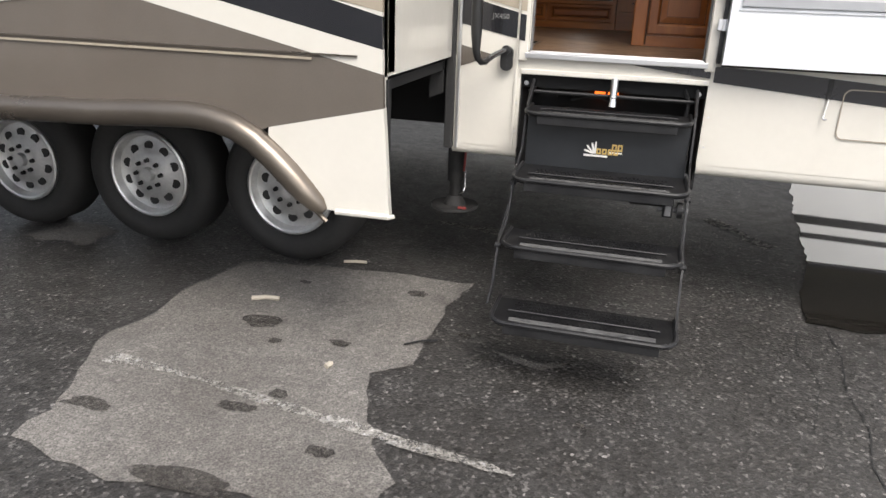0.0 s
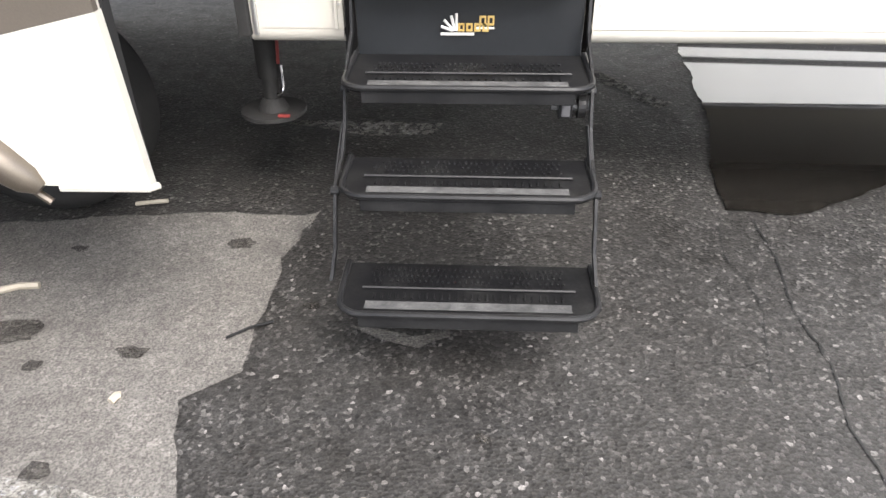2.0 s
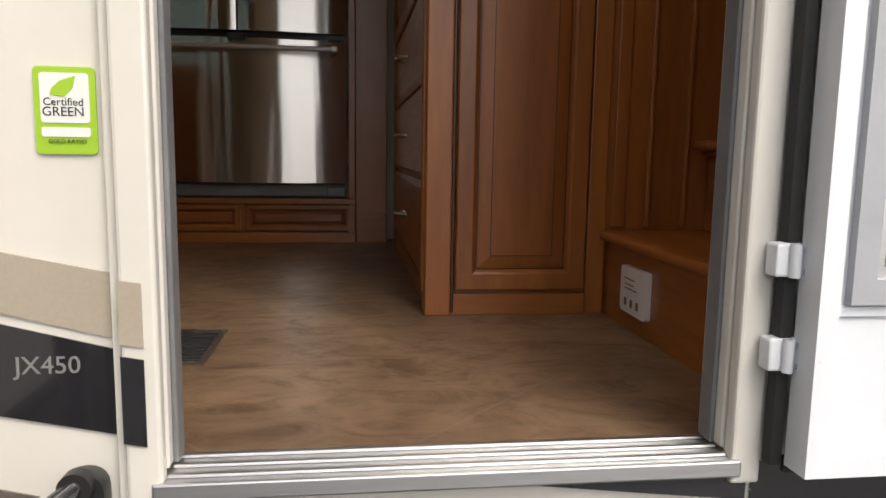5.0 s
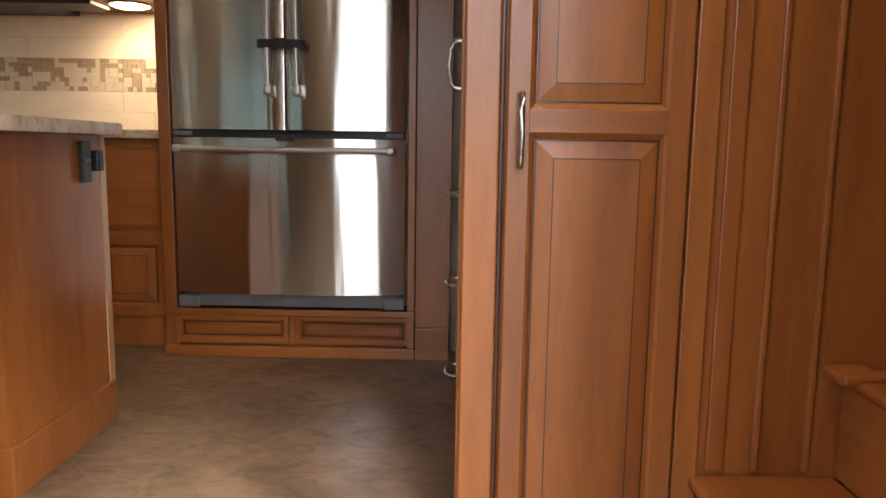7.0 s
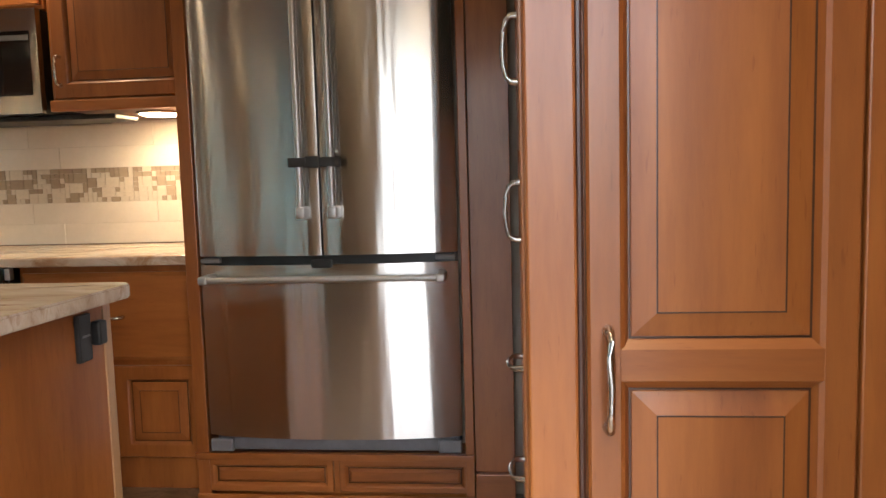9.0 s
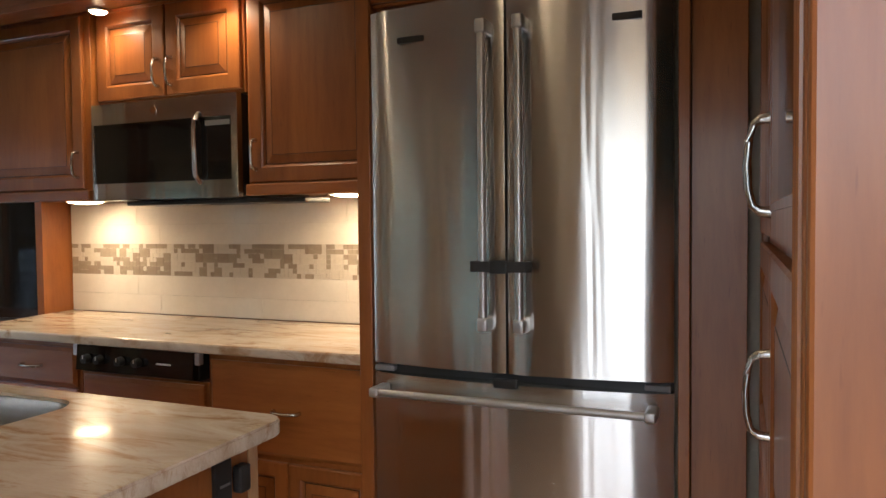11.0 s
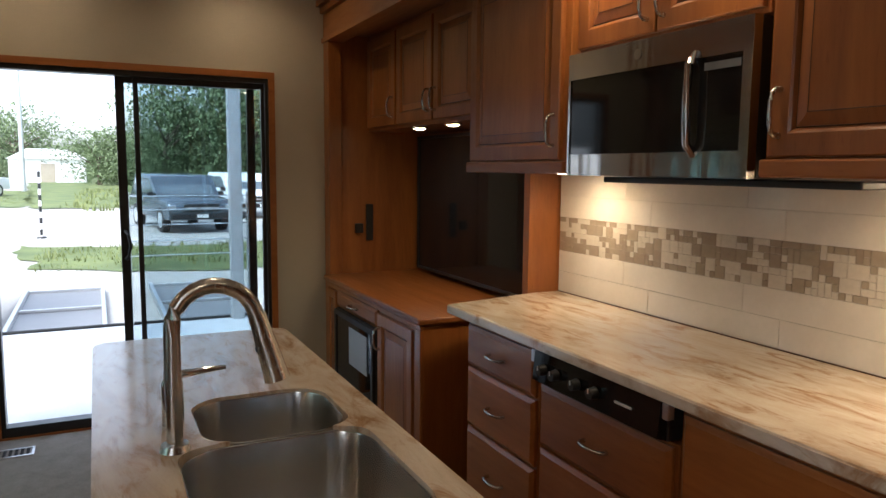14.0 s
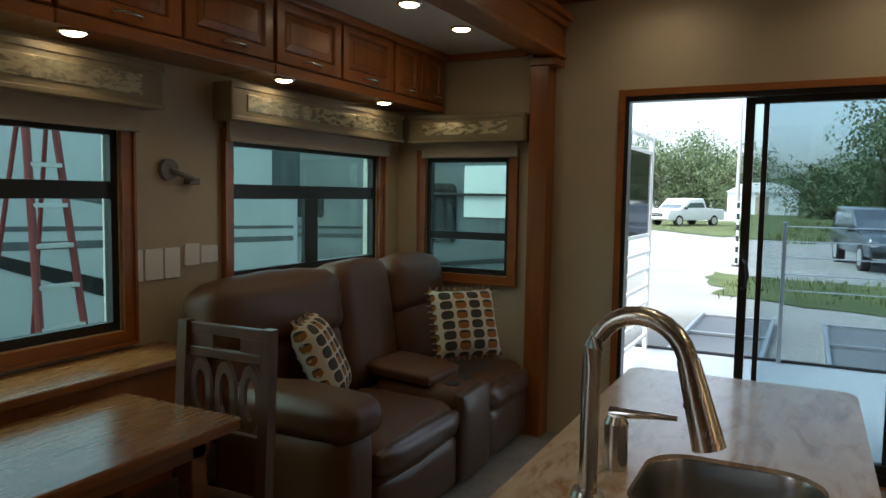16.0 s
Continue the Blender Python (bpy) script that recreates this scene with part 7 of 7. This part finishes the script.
tt = part("tabletop", slab(rounded(-2.54, -1.35, 2.44, 3.0, 0.03, 5), "z", TZ - 0.03, TZ, bevel=0.006), TABLE_WOOD, tab)
part("apron", frame_bm("z", -2.46, -1.43, 2.5, 2.93, 0.02, TZ - 0.1, TZ - 0.031), TABLE_WOOD, tab)
for x in (-2.42, -1.46):
    for y in (2.53, 2.9):
        part("leg", box(x - 0.03, x + 0.03, y - 0.03, y + 0.03, FLOOR, TZ - 0.031, 0.006), TABLE_WOOD, tab)
led = thing("window_ledge", (-2.0, 2.22, FLOOR), "maple ledge cabinet under the dinette window", "ledge")
part("top", box(-2.99, -1.0, 2.122, 2.43, 1.955, 1.985, 0.006), TABLE_WOOD, led)
part("front", box(-2.97, -1.0, 2.122, 2.40, FLOOR, 1.954, 0.003), WOOD, led)

ch = thing("dining_chair", (-2.45, 2.88, FLOOR), "brown wooden dining chair with a ring-carved back, pushed to the table", "chair")
CX, CY0, CY1 = -2.6, 2.655, 3.055
for y in (CY0, CY1 - 0.04):
    part("back_leg", slab([(CX, FLOOR), (CX + 0.035, FLOOR), (CX + 0.04, 1.62), (CX + 0.005, 2.185), (CX - 0.03, 2.185), (CX, 1.62)], "y", y, y + 0.04), CHAIR_WOOD, ch)
    part("front_leg", box(CX + 0.36, CX + 0.395, y, y + 0.04, FLOOR, 1.60, 0.004), CHAIR_WOOD, ch)
part("seat_frame", box(CX + 0.0, CX + 0.40, CY0, CY1, 1.57, 1.61, 0.004), CHAIR_WOOD, ch)
part("seat", cushion(CX + 0.03, CX + 0.41, CY0 + 0.01, CY1 - 0.01, 1.605, 1.665, 0.012), LEATHER, ch, "brown padded seat", True)


def tilt_x(z):
    return CX + 0.04 - 0.035 - (z - 1.62) / 0.565 * 0.035


for z0, z1 in ((2.145, 2.18), (2.07, 2.10), (1.80, 1.84)):
    part("back_rail", box(tilt_x(z0) - 0.004, tilt_x(z0) + 0.02, CY0 + 0.04, CY1 - 0.04, z0, z1, 0.003), CHAIR_WOOD, ch)
for y0, y1 in ((CY0 + 0.041, CY0 + 0.14), (CY1 - 0.14, CY1 - 0.041)):
    part("handhold_block", box(tilt_x(2.1), tilt_x(2.1) + 0.014, y0, y1, 2.1005, 2.1445), CHAIR_WOOD, ch)
for k in range(3):
    cy = CY0 + 0.04 + 0.32 * (k + 0.5) / 3
    ov = [(cy + 0.044 * math.cos(a), 1.955 + 0.11 * math.sin(a)) for a in [2 * math.pi * i / 24 for i in range(24)]]
    iv = [(cy + 0.024 * math.cos(a), 1.955 + 0.072 * math.sin(a)) for a in [2 * math.pi * i / 24 for i in range(24)]]
    part("oval_splat", ring_slab(ov, iv, "x", tilt_x(1.955), tilt_x(1.955) + 0.016), CHAIR_WOOD, ch)

# wall plates and the coat hook between the windows
for y, x0, x1, z0, z1, lab in ((2.12, -2.90, -2.81, 2.245, 2.372, "beige blank wall plate"), (2.12, -3.00, -2.91, 2.245, 2.372, "beige blank wall plate"), (2.12, -3.09, -3.01, 2.245, 2.372, "beige blank wall plate"), (2.12, -3.20, -3.12, 2.29, 2.383, "beige plastic switch plate by the window"), (2.12, -3.31, -3.21, 2.295, 2.37, "beige plastic outlet plate by the window")):
    o = solo("wall_plate", slab(rounded(x0, x1, z0, z1, 0.006), "y", 2.121, 2.129), WHITE_PLASTIC, lab, "wall plate", "wall plates between the windows")
hk = thing("tv_bracket", (-3.07, 2.14, 2.68), "small grey metal wall bracket with a side arm", "bracket")
part("plate", cyl((-3.03, 2.121, 2.70), (-3.03, 2.145, 2.70), 0.045, seg=20), GREY_PLASTIC, hk, "", True)
part("arm", tube([(-3.03, 2.145, 2.70), (-3.07, 2.17, 2.68), (-3.13, 2.165, 2.665)], 0.012, 8), GREY_PLASTIC, hk, "", True)
part("tip", box(-3.18, -3.12, 2.122, 2.16, 2.64, 2.67, 0.004), GREY_PLASTIC, hk)

# ---------------------------------------------------------------- the yard beyond
FAR_WHITE = surf("far_gelcoat", (0.70, 0.71, 0.70), (0.78, 0.79, 0.78), 1.0, 0.35, bump=0.0, vary=0.03)
GRASS = surf("grass", (0.055, 0.085, 0.02), (0.16, 0.19, 0.055), 0.9, 0.9, bump=0.6, grain=30, vary=0.45)
GRAVEL = surf("pale_gravel", (0.33, 0.315, 0.29), (0.42, 0.405, 0.375), 0.6, 0.9, bump=0.4, grain=50, vary=0.25)
LEAF = surf("foliage", (0.105, 0.15, 0.066), (0.18, 0.235, 0.105), 0.35, 0.8, bump=0.0, grain=3, vary=0.4)
BARK = surf("bark", (0.06, 0.045, 0.03), (0.11, 0.085, 0.06), 4, 0.9)
# pale part-metal colour puts the sky's reflection into the car windows
CAR_GLASS = surf("car_window_glass", (0.22, 0.26, 0.28), (0.26, 0.3, 0.32), 1, 0.1, 0.6, bump=0.0)
CAR_DARK = surf("car_grey", (0.10, 0.125, 0.15), (0.13, 0.16, 0.19), 2, 0.2, 0.5, coat=0.5, bump=0.0)
FAR_GREY = surf("far_grey_panel", (0.075, 0.088, 0.092), (0.11, 0.125, 0.13), 1.0, 0.4, bump=0.0, vary=0.05)
RISE = 0.75


def ease(v):
    v = min(max(v, 0.0), 1.0)
    return v * v * (3 - 2 * v)


def lot_height(x, y):
    """The lot lies higher than the lane beside the trailer and rises behind it."""
    low = 2.2 - 0.35 * max(-x - 10.5, 0.0)
    return RISE * ease((-7.2 - x) / 1.9) * ease((y - low) / 0.9)


def lot_sheet():
    xs = [-6.9 - 0.2 * k for k in range(16)] + [-10.5 - 2.0 * k for k in range(30)] + [-80, -120, -200, -400]
    ys = [-250, -120] + [-60 + 3 * k for k in range(18)] + [-6 + 0.5 * k for k in range(40)] + [16, 24, 40, 80, 150, 250]
    b = bmesh.new()
    rows = [[b.verts.new((x, y, 0.012 + lot_height(x, y))) for y in ys] for x in xs]
    for A, B in zip(rows, rows[1:]):
        for k in range(len(ys) - 1):
            b.faces.new((A[k], B[k], B[k + 1], A[k + 1]))
    return b


setting("gravel_lot", lot_sheet(), GRAVEL, "pale gravel lot behind the trailer", "ground", True)
for k, c in enumerate(([(-20, 2.3), (-15.5, 2.9), (-14.2, 5), (-14, 9), (-20, 11), (-18.5, 5.2)], [(-37, 0.8), (-40, 2.0), (-62, 1.5), (-62, -12), (-47, -7)], [(-36, 1.6), (-33, 40), (-110, 70), (-110, -4)])):
    setting("grass_patch", sheet(ragged(c, 3.0 + k, 0.5, 0.3), RISE + 0.03 + 0.012 * k), GRASS, "strip of rough green grass", "grass")
tufts = random.Random(21)
verts, faces = [], []
for k in range(2600):
    x, y = (tufts.uniform(-62, -33.5), tufts.uniform(3.0, 30)) if k < 1700 else ((tufts.uniform(-19, -15), tufts.uniform(3.0, 9)) if k < 2150 else (tufts.uniform(-60, -40), tufts.uniform(-5, 1.2)))
    hgt = tufts.uniform(0.12, 0.38) if k < 1700 else tufts.uniform(0.05, 0.16)
    for q in range(4):
        a, w = tufts.uniform(0, 6.28), hgt * 0.14
        dx, dy = math.cos(a), math.sin(a)
        ox, oy = x + tufts.gauss(0, 0.12), y + tufts.gauss(0, 0.12)
        i = len(verts)
        verts += [(ox - dx * w, oy - dy * w, RISE), (ox + dx * w, oy + dy * w, RISE), (ox + dy * hgt * 0.4, oy - dx * hgt * 0.4, RISE + hgt)]
        faces.append((i, i + 1, i + 2))
me = bpy.data.meshes.new("grass_tufts")
me.from_pydata(verts, [], faces)
me.materials.append(surf("long_grass", (0.12, 0.15, 0.045), (0.24, 0.26, 0.09), 0.6, 0.9, bump=0.0, grain=4, vary=0.3))
tagged(new("grass_tufts", me), "long pale green grass at the edge of the lot", "grass", kind="stuff")


def far_trailer(at, turn, length, label, stripe_z, paint, stripes, spots):
    t = thing("travel_trailer", at, label, "trailer")
    x, y, z = at
    part("body", box(x - length / 2, x + length / 2, y - 1.2, y + 1.2, 0.55, 3.7, 0.12, 3), paint, t)
    for s in (-1, 1):
        for z0, z1, d in ((stripe_z, stripe_z + 0.09, 0.0), (stripe_z + 0.22, stripe_z + 0.27, 0.006)):
            yy = y + s * 1.2
            part("stripe", slab([(x - length / 2 + 0.2, z0), (x + length / 2 - 0.2, z0 + 0.25), (x + length / 2 - 0.2, z1 + 0.27), (x - length / 2 + 0.2, z1)], "y", yy, yy + s * 0.006), stripes, t, "painted stripe")
        for wx in spots:
            w = part("window", slab(rounded(x + wx * length - 0.5, x + wx * length + 0.5, 2.0, 2.75, 0.08), "y", y + s * 1.2, y + s * 1.215), DARK_GLASS, t, "dark window")
    for wx in (-0.05, 0.05):
        for s in (-1, 1):
            cx = x + wx * length
            part("wheel", cyl((cx, y + s * 1.18, 0.38), (cx, y + s * 0.95, 0.38), 0.38, seg=24), RUBBER, t)
    t.matrix_world = Matrix.Translation(at) @ pose(0, 0, 0, 0, 0, turn)
    return t


# lengthened beyond the mirrored part; the unseen rest blocks sky light underneath
far_trailer((1.2, 10.2, 0), 0, 14.0, "white travel trailer with dark stripes parked across the lane", 0.95, FAR_WHITE, BLACK_PLASTIC, (-0.3, 0.1, 0.32))
nt = far_trailer((-6.3, -4.8, 0), 0, 9.6, "white travel trailer with grey stripes parked beside", 1.75, FAR_WHITE, GREY_PLASTIC, (-0.18, 0.17, 0.36))
part("end_panel", slab(rounded(-11.08, -10.35, 2.5, 3.66, 0.1), "y", -3.6, -3.59), FAR_GREY, nt, "dark grey end panel")
part("graphic", slab([(-7.4, 1.35), (-5.4, 1.95), (-4.9, 2.0), (-5.6, 1.75), (-7.4, 1.1)], "y", -3.6, -3.588), BLACK_PLASTIC, nt, "black swoosh graphic")
part("graphic", slab([(-7.4, 2.45), (-6.2, 2.62), (-5.0, 2.6), (-6.2, 2.55), (-7.4, 2.36)], "y", -3.6, -3.588), GREY_PLASTIC, nt, "grey swoosh graphic")
far_trailer((-16.2, -5.6, 0), 90, 9.0, "dark grey travel trailer parked behind another", 1.4, FAR_GREY, BLACK_PLASTIC, (-0.1, 0.3))
gt = far_trailer((-10.2, 0.85, 0), 90, 2.7, "small grey cargo trailer with a pale side window", 1.4, FAR_GREY, BLACK_PLASTIC, (-0.3,))
wt = part("side_window", box(-10.4, -9.65, -0.365, -0.352, 2.33, 2.97, 0.003), FAR_WHITE, gt, "pale blind-covered window")
part("side_bar", box(-11.2, -9.5, -0.40, -0.37, 2.60, 2.63, 0.003), BLACK_PLASTIC, gt, "black awning bar")

# step ladder by the neighbouring trailer
lad = thing("step_ladder", (-4.9, -1.5, 0), "red fibreglass step ladder with aluminium rungs", "ladder")
for x, t in ((-4.66, -4.90), (-5.20, -5.16)):
    part("rail", tube([(x, -1.15, 0.0), (t, -1.75, 3.42)], 0.036, 8), RED_PAINT, lad)
    part("rear_rail", tube([(x, -2.35, 0.0), (t, -1.8, 3.4)], 0.022, 8), RED_PAINT, lad)
for k in range(9):
    f = (k + 0.8) / 9.4
    part("rung", box(-5.19 + 0.04 * f, -4.66 - 0.24 * f, -1.19 - 0.6 * f, -1.11 - 0.6 * f, 3.4 * f - 0.02, 3.4 * f + 0.02, 0.004), MILL_ALU, lad)


def vehicle(at, turn, paint, label, truck):
    v = thing("pickup_truck" if truck else "suv", at, label, "truck" if truck else "car")
    x, y, z = at
    L, W = (5.4, 1.95) if truck else (4.6, 1.85)
    h = 0.95 if not truck else 1.05
    side = [(-L / 2, 0.42), (L / 2, 0.38), (L / 2 + 0.02, 0.75), (L / 2 - 0.15, h), (L / 2 - 1.15, h + 0.06), (L / 2 - 1.95, 1.62 if not truck else 1.78), (-0.6 if truck else -1.5, 1.68 if not truck else 1.82), (-0.9 if truck else -2.1, h + 0.15), (-L / 2, h + 0.05)]
    b = slab([(x + p, z + q) for p, q in side], "y", y - W / 2, y + W / 2)
    bmesh.ops.bevel(b, geom=list(b.edges), offset=0.07, segments=2, profile=0.5, affect="EDGES")
    part("body", b, paint, v, "", True)
    part("windscreen", slab([(x + L / 2 - 1.2, z + h + 0.12), (x + L / 2 - 1.88, z + (1.55 if not truck else 1.7)), (x + L / 2 - 1.92, z + (1.55 if not truck else 1.7)), (x + L / 2 - 1.25, z + h + 0.1)], "y", y - W / 2 + 0.15, y + W / 2 - 0.15), CAR_GLASS, v)
    for s in (-1, 1):
        yy = y + s * W / 2
        part("side_window", slab([(x + L / 2 - 1.55, z + h + 0.14), (x + L / 2 - 2.0, z + 1.52), (x + (-0.5 if truck else -1.4), z + 1.55), (x + (-0.7 if truck else -1.7), z + h + 0.16)], "y", yy - s * 0.02, yy + s * 0.006), CAR_GLASS, v)
        part("headlight", box(x + L / 2 - 0.08, x + L / 2 + 0.03, yy - s * 0.12 - 0.14, yy - s * 0.12 + 0.14 - 0.06, z + 0.68, z + 0.82, 0.02), CHROME, v)
        part("mirror", box(x + L / 2 - 1.55, x + L / 2 - 1.4, yy + s * 0.02, yy + s * 0.2, z + h + 0.05, z + h + 0.2, 0.03), BLACK_PLASTIC, v)
        for wx in (-L * 0.31, L * 0.31):
            w = part("wheel", cyl((x + wx, yy + s * 0.01, z + 0.36), (x + wx, yy - s * 0.2, z + 0.36), 0.36, seg=24), RUBBER, v)
            part("rim", cyl((x + wx, yy + s * 0.02, z + 0.36), (x + wx, yy, z + 0.36), 0.23, seg=20), ALU_WHEEL, w)
    gr = part("grille", box(x + L / 2 - 0.02, x + L / 2 + 0.035, y - 0.5, y + 0.5, z + 0.62, z + 0.84, 0.02), BLACK_PLASTIC, v)
    part("grille_bar", box(x + L / 2 + 0.03, x + L / 2 + 0.045, y - 0.5, y + 0.5, z + 0.72, z + 0.75), CHROME, gr)
    part("bumper", box(x + L / 2 - 0.1, x + L / 2 + 0.06, y - W / 2 + 0.05, y + W / 2 - 0.05, z + 0.42, z + 0.58, 0.04), BLACK_PLASTIC if not truck else CHROME, v)
    part("plate", box(x + L / 2 + 0.058, x + L / 2 + 0.066, y - 0.16, y + 0.16, z + 0.45, z + 0.55), WHITE_PLASTIC, v)
    v.matrix_world = Matrix.Translation(at) @ pose(0, 0, 0, 0, 0, turn)
    return v


vehicle((-29.5, 9.3, RISE + 0.012), 8, FAR_WHITE, "white parked crossover behind another car", False)
vehicle((-24.2, 6.38, RISE + 0.012), 10, CAR_DARK, "silver blue parked crossover facing the trailer", False)
vehicle((-50.5, -2.9, RISE + 0.012), -32, FAR_WHITE, "white pickup truck parked across the lot", True)

SX, SZ = -95.0, RISE
shed = thing("shed", (SX, -0.4, SZ), "long low white shed far across the lot", "shed")
part("wall", box(SX, SX + 5, -4.2, 3.2, SZ, SZ + 2.6), FAR_WHITE, shed)
part("roof", slab([(-4.4, SZ + 2.6), (-2.4, SZ + 3.7), (1.6, SZ + 3.7), (3.4, SZ + 2.6)], "x", SX - 0.3, SX + 5.3), FAR_WHITE, shed, "pale hipped roof")
part("door", box(SX + 5.0, SX + 5.03, -1.2, 0.2, SZ, SZ + 2.1), GEL_TAN, shed)
pole = thing("flag_pole", (-60, -0.55, RISE), "tall pale metal pole", "pole")
part("shaft", cyl((-60, -0.55, RISE), (-60, -0.55, 9.6), 0.17, 0.12, seg=10), MILL_ALU, pole)
MX, MY2 = -21.9, 2.76
mk = thing("lane_marker", (MX, MY2, RISE), "black and white banded lane marker post", "marker post")
part("post", cyl((MX, MY2, RISE), (MX, MY2, RISE + 1.8), 0.035, seg=10), WHITE_PLASTIC, mk)
part("base", cyl((MX, MY2, RISE + 0.01), (MX, MY2, RISE + 0.06), 0.13, 0.1, seg=16), BLACK_PLASTIC, mk)
for k in range(6):
    part("band", cyl((MX, MY2, RISE + 0.1 + 0.3 * k), (MX, MY2, RISE + 0.25 + 0.3 * k), 0.037, seg=10), BLACK_PLASTIC, mk)

# two ramp frames lying beyond the deck
for y0, y1 in ((3.09, 4.13), (4.75, 5.75)):
    rp = thing("ramp_frame", (-10.8, (y0 + y1) / 2, RISE), "aluminium ramp with grey mesh panels lying on the ground", "ramp", "ramps beyond the deck")
    for x0, x1 in ((-12.4, -10.9), (-10.85, -9.35)):
        part("panel", box(x0, x1, y0 + 0.05, y1 - 0.05, RISE + 0.03, RISE + 0.05), GREY_PLASTIC, rp)
    for y in (y0, y1 - 0.05):
        part("side_rail", box(-12.45, -9.3, y, y + 0.05, RISE + 0.01, RISE + 0.12, 0.006), MILL_ALU, rp)
    for x in (-12.45, -10.9, -9.35):
        part("cross_rail", box(x, x + 0.05, y0 + 0.05, y1 - 0.05, RISE + 0.052, RISE + 0.09, 0.004), MILL_ALU, rp)
# folded deck railing seen through the right pane
rl = thing("patio_railing", (-7.82, 4.8, FLOOR), "thin aluminium patio railing", "railing")
for z in (1.82, 1.96, 2.11, 2.25, 2.38):
    part("bar", cyl((-7.82, 4.33, z), (-7.82, 5.42, z), 0.006, seg=8), MILL_ALU, rl)
for y in (4.31, 5.4):
    part("post", box(-7.84, -7.80, y, y + 0.035, FLOOR - 0.01, 2.42, 0.004), MILL_ALU, rl)
solo("awning_post", box(-7.86, -7.76, 5.235, 5.355, FLOOR - 0.01, 3.7, 0.01), FRAME_GREY, "grey patio awning post standing on the deck", "post")

# side screen of the deck, seen past the door jamb
sc = thing("patio_screen", (-7.8, 3.16, FLOOR), "pale framed patio side screen with a dark upper pane", "screen")
part("post", box(-7.84, -7.79, 3.14, 3.18, FLOOR - 0.01, 3.2, 0.006), WHITE_PLASTIC, sc)
part("post", box(-6.04, -5.99, 3.14, 3.18, FLOOR - 0.01, 3.2, 0.006), WHITE_PLASTIC, sc)
for z in (1.3, 1.46, 1.62, 1.78, 1.94, 2.1, 2.26, 3.03, 3.16):
    part("rail", box(-7.789, -6.041, 3.148, 3.172, z - 0.015, z + 0.015, 0.004), WHITE_PLASTIC, sc)
part("pane", box(-7.78, -6.05, 3.157, 3.163, 2.28, 3.01), DARK_GLASS, sc, "dark pane")


# ---------------------------------------------------------------- trees
def tree(at, height, spread, seed, n=420):
    rg = random.Random(seed)
    x, y, z = at
    t = thing("tree", at, "broad leafy green tree beyond the lot", "tree", "trees behind the lot")
    b = cyl((x, y, 0), (x, y, height * 0.5), 0.03 * height, 0.018 * height, seg=10)
    limbs = []
    for k in range(7):
        a, u = rg.uniform(0, 6.28), rg.uniform(0.35, 0.55)
        p = Vector((x, y, height * u))
        q = p + Vector((math.cos(a) * spread * rg.uniform(0.4, 0.75), math.sin(a) * spread * rg.uniform(0.4, 0.75), height * rg.uniform(0.12, 0.35)))
        cyl(p, q, 0.012 * height, 0.004 * height, seg=6, bm=b)
        limbs.append(q)
    limbs.append(Vector((x, y, height * 0.85)))
    low = [Vector((x + rg.uniform(-0.5, 0.5) * spread, y + rg.uniform(-0.5, 0.5) * spread, height * rg.uniform(0.12, 0.35))) for k in range(7)]
    limbs += low
    part("trunk", b, BARK, t)
    verts, faces = [], []
    for k in range(n):
        c = rg.choice(limbs) + Vector((rg.gauss(0, 1), rg.gauss(0, 1), rg.gauss(0, 0.8))) * spread * 0.25
        c.z = max(c.z, height * 0.04)
        for q in range(6):
            d = c + Vector((rg.gauss(0, 1), rg.gauss(0, 1), rg.gauss(0, 1))) * spread * 0.05
            s = spread * rg.uniform(0.014, 0.034)
            r = Euler((rg.uniform(0, 6.28), rg.uniform(0, 6.28), rg.uniform(0, 6.28))).to_matrix()
            i = len(verts)
            for u, w in ((-1, -0.5), (0.2, -0.8), (1, 0.1), (-0.2, 0.8)):
                verts.append(d + r @ Vector((u * s, w * s, 0.25 * s * u * w)))
            faces.append(tuple(range(i, i + 4)))
    me = bpy.data.meshes.new("crown")
    me.from_pydata([tuple(v - Vector(at)) for v in verts], [], faces)
    me.materials.append(LEAF)
    ob = new("crown", me)
    ob.parent = t
    return t


T1, T2, T3 = tree((-116, -12, 0), 13.0, 6.0, 1, 1000), tree((-112, -24, 0), 10.0, 5.4, 2, 900), tree((-66, 13, 0), 12.0, 5.8, 3, 1500)
rg = random.Random(8)
for k in range(9):
    c = copy_thing((T1, T2)[k % 2], Matrix.Translation((rg.uniform(-122, -108), -34 + 3.6 * k + rg.uniform(-0.8, 0.8), 0)) @ pose(0, 0, 0, 0, 0, rg.uniform(0, 360)))
    c.scale = (1.0, 1.0, rg.uniform(0.8, 1.05))
for k in range(8):
    c = copy_thing(T2, Matrix.Translation((rg.uniform(-128, -116), -6 + 2.6 * k, 0)) @ pose(0, 0, 0, 0, 0, rg.uniform(0, 360)))
    c.scale = (0.8, 0.8, rg.uniform(0.5, 0.62))
for k in range(16):
    y = 9.5 + 2.3 * k
    s = rg.uniform(0.62, 0.88)
    c = copy_thing((T3, T2)[k % 3 == 2], Matrix.Translation((rg.uniform(-74, -62), y, 0)) @ pose(0, 0, 0, 0, 0, rg.uniform(0, 360)))
    c.scale = (s, s, s)
for k in range(12):
    y = 4.5 + 2.6 * k
    c = copy_thing(T2, Matrix.Translation((rg.uniform(-84, -78), y, 0)) @ pose(0, 0, 0, 0, 0, rg.uniform(0, 360)))
    c.scale = (0.9, 0.9, 0.62)
bpy.context.view_layer.update()
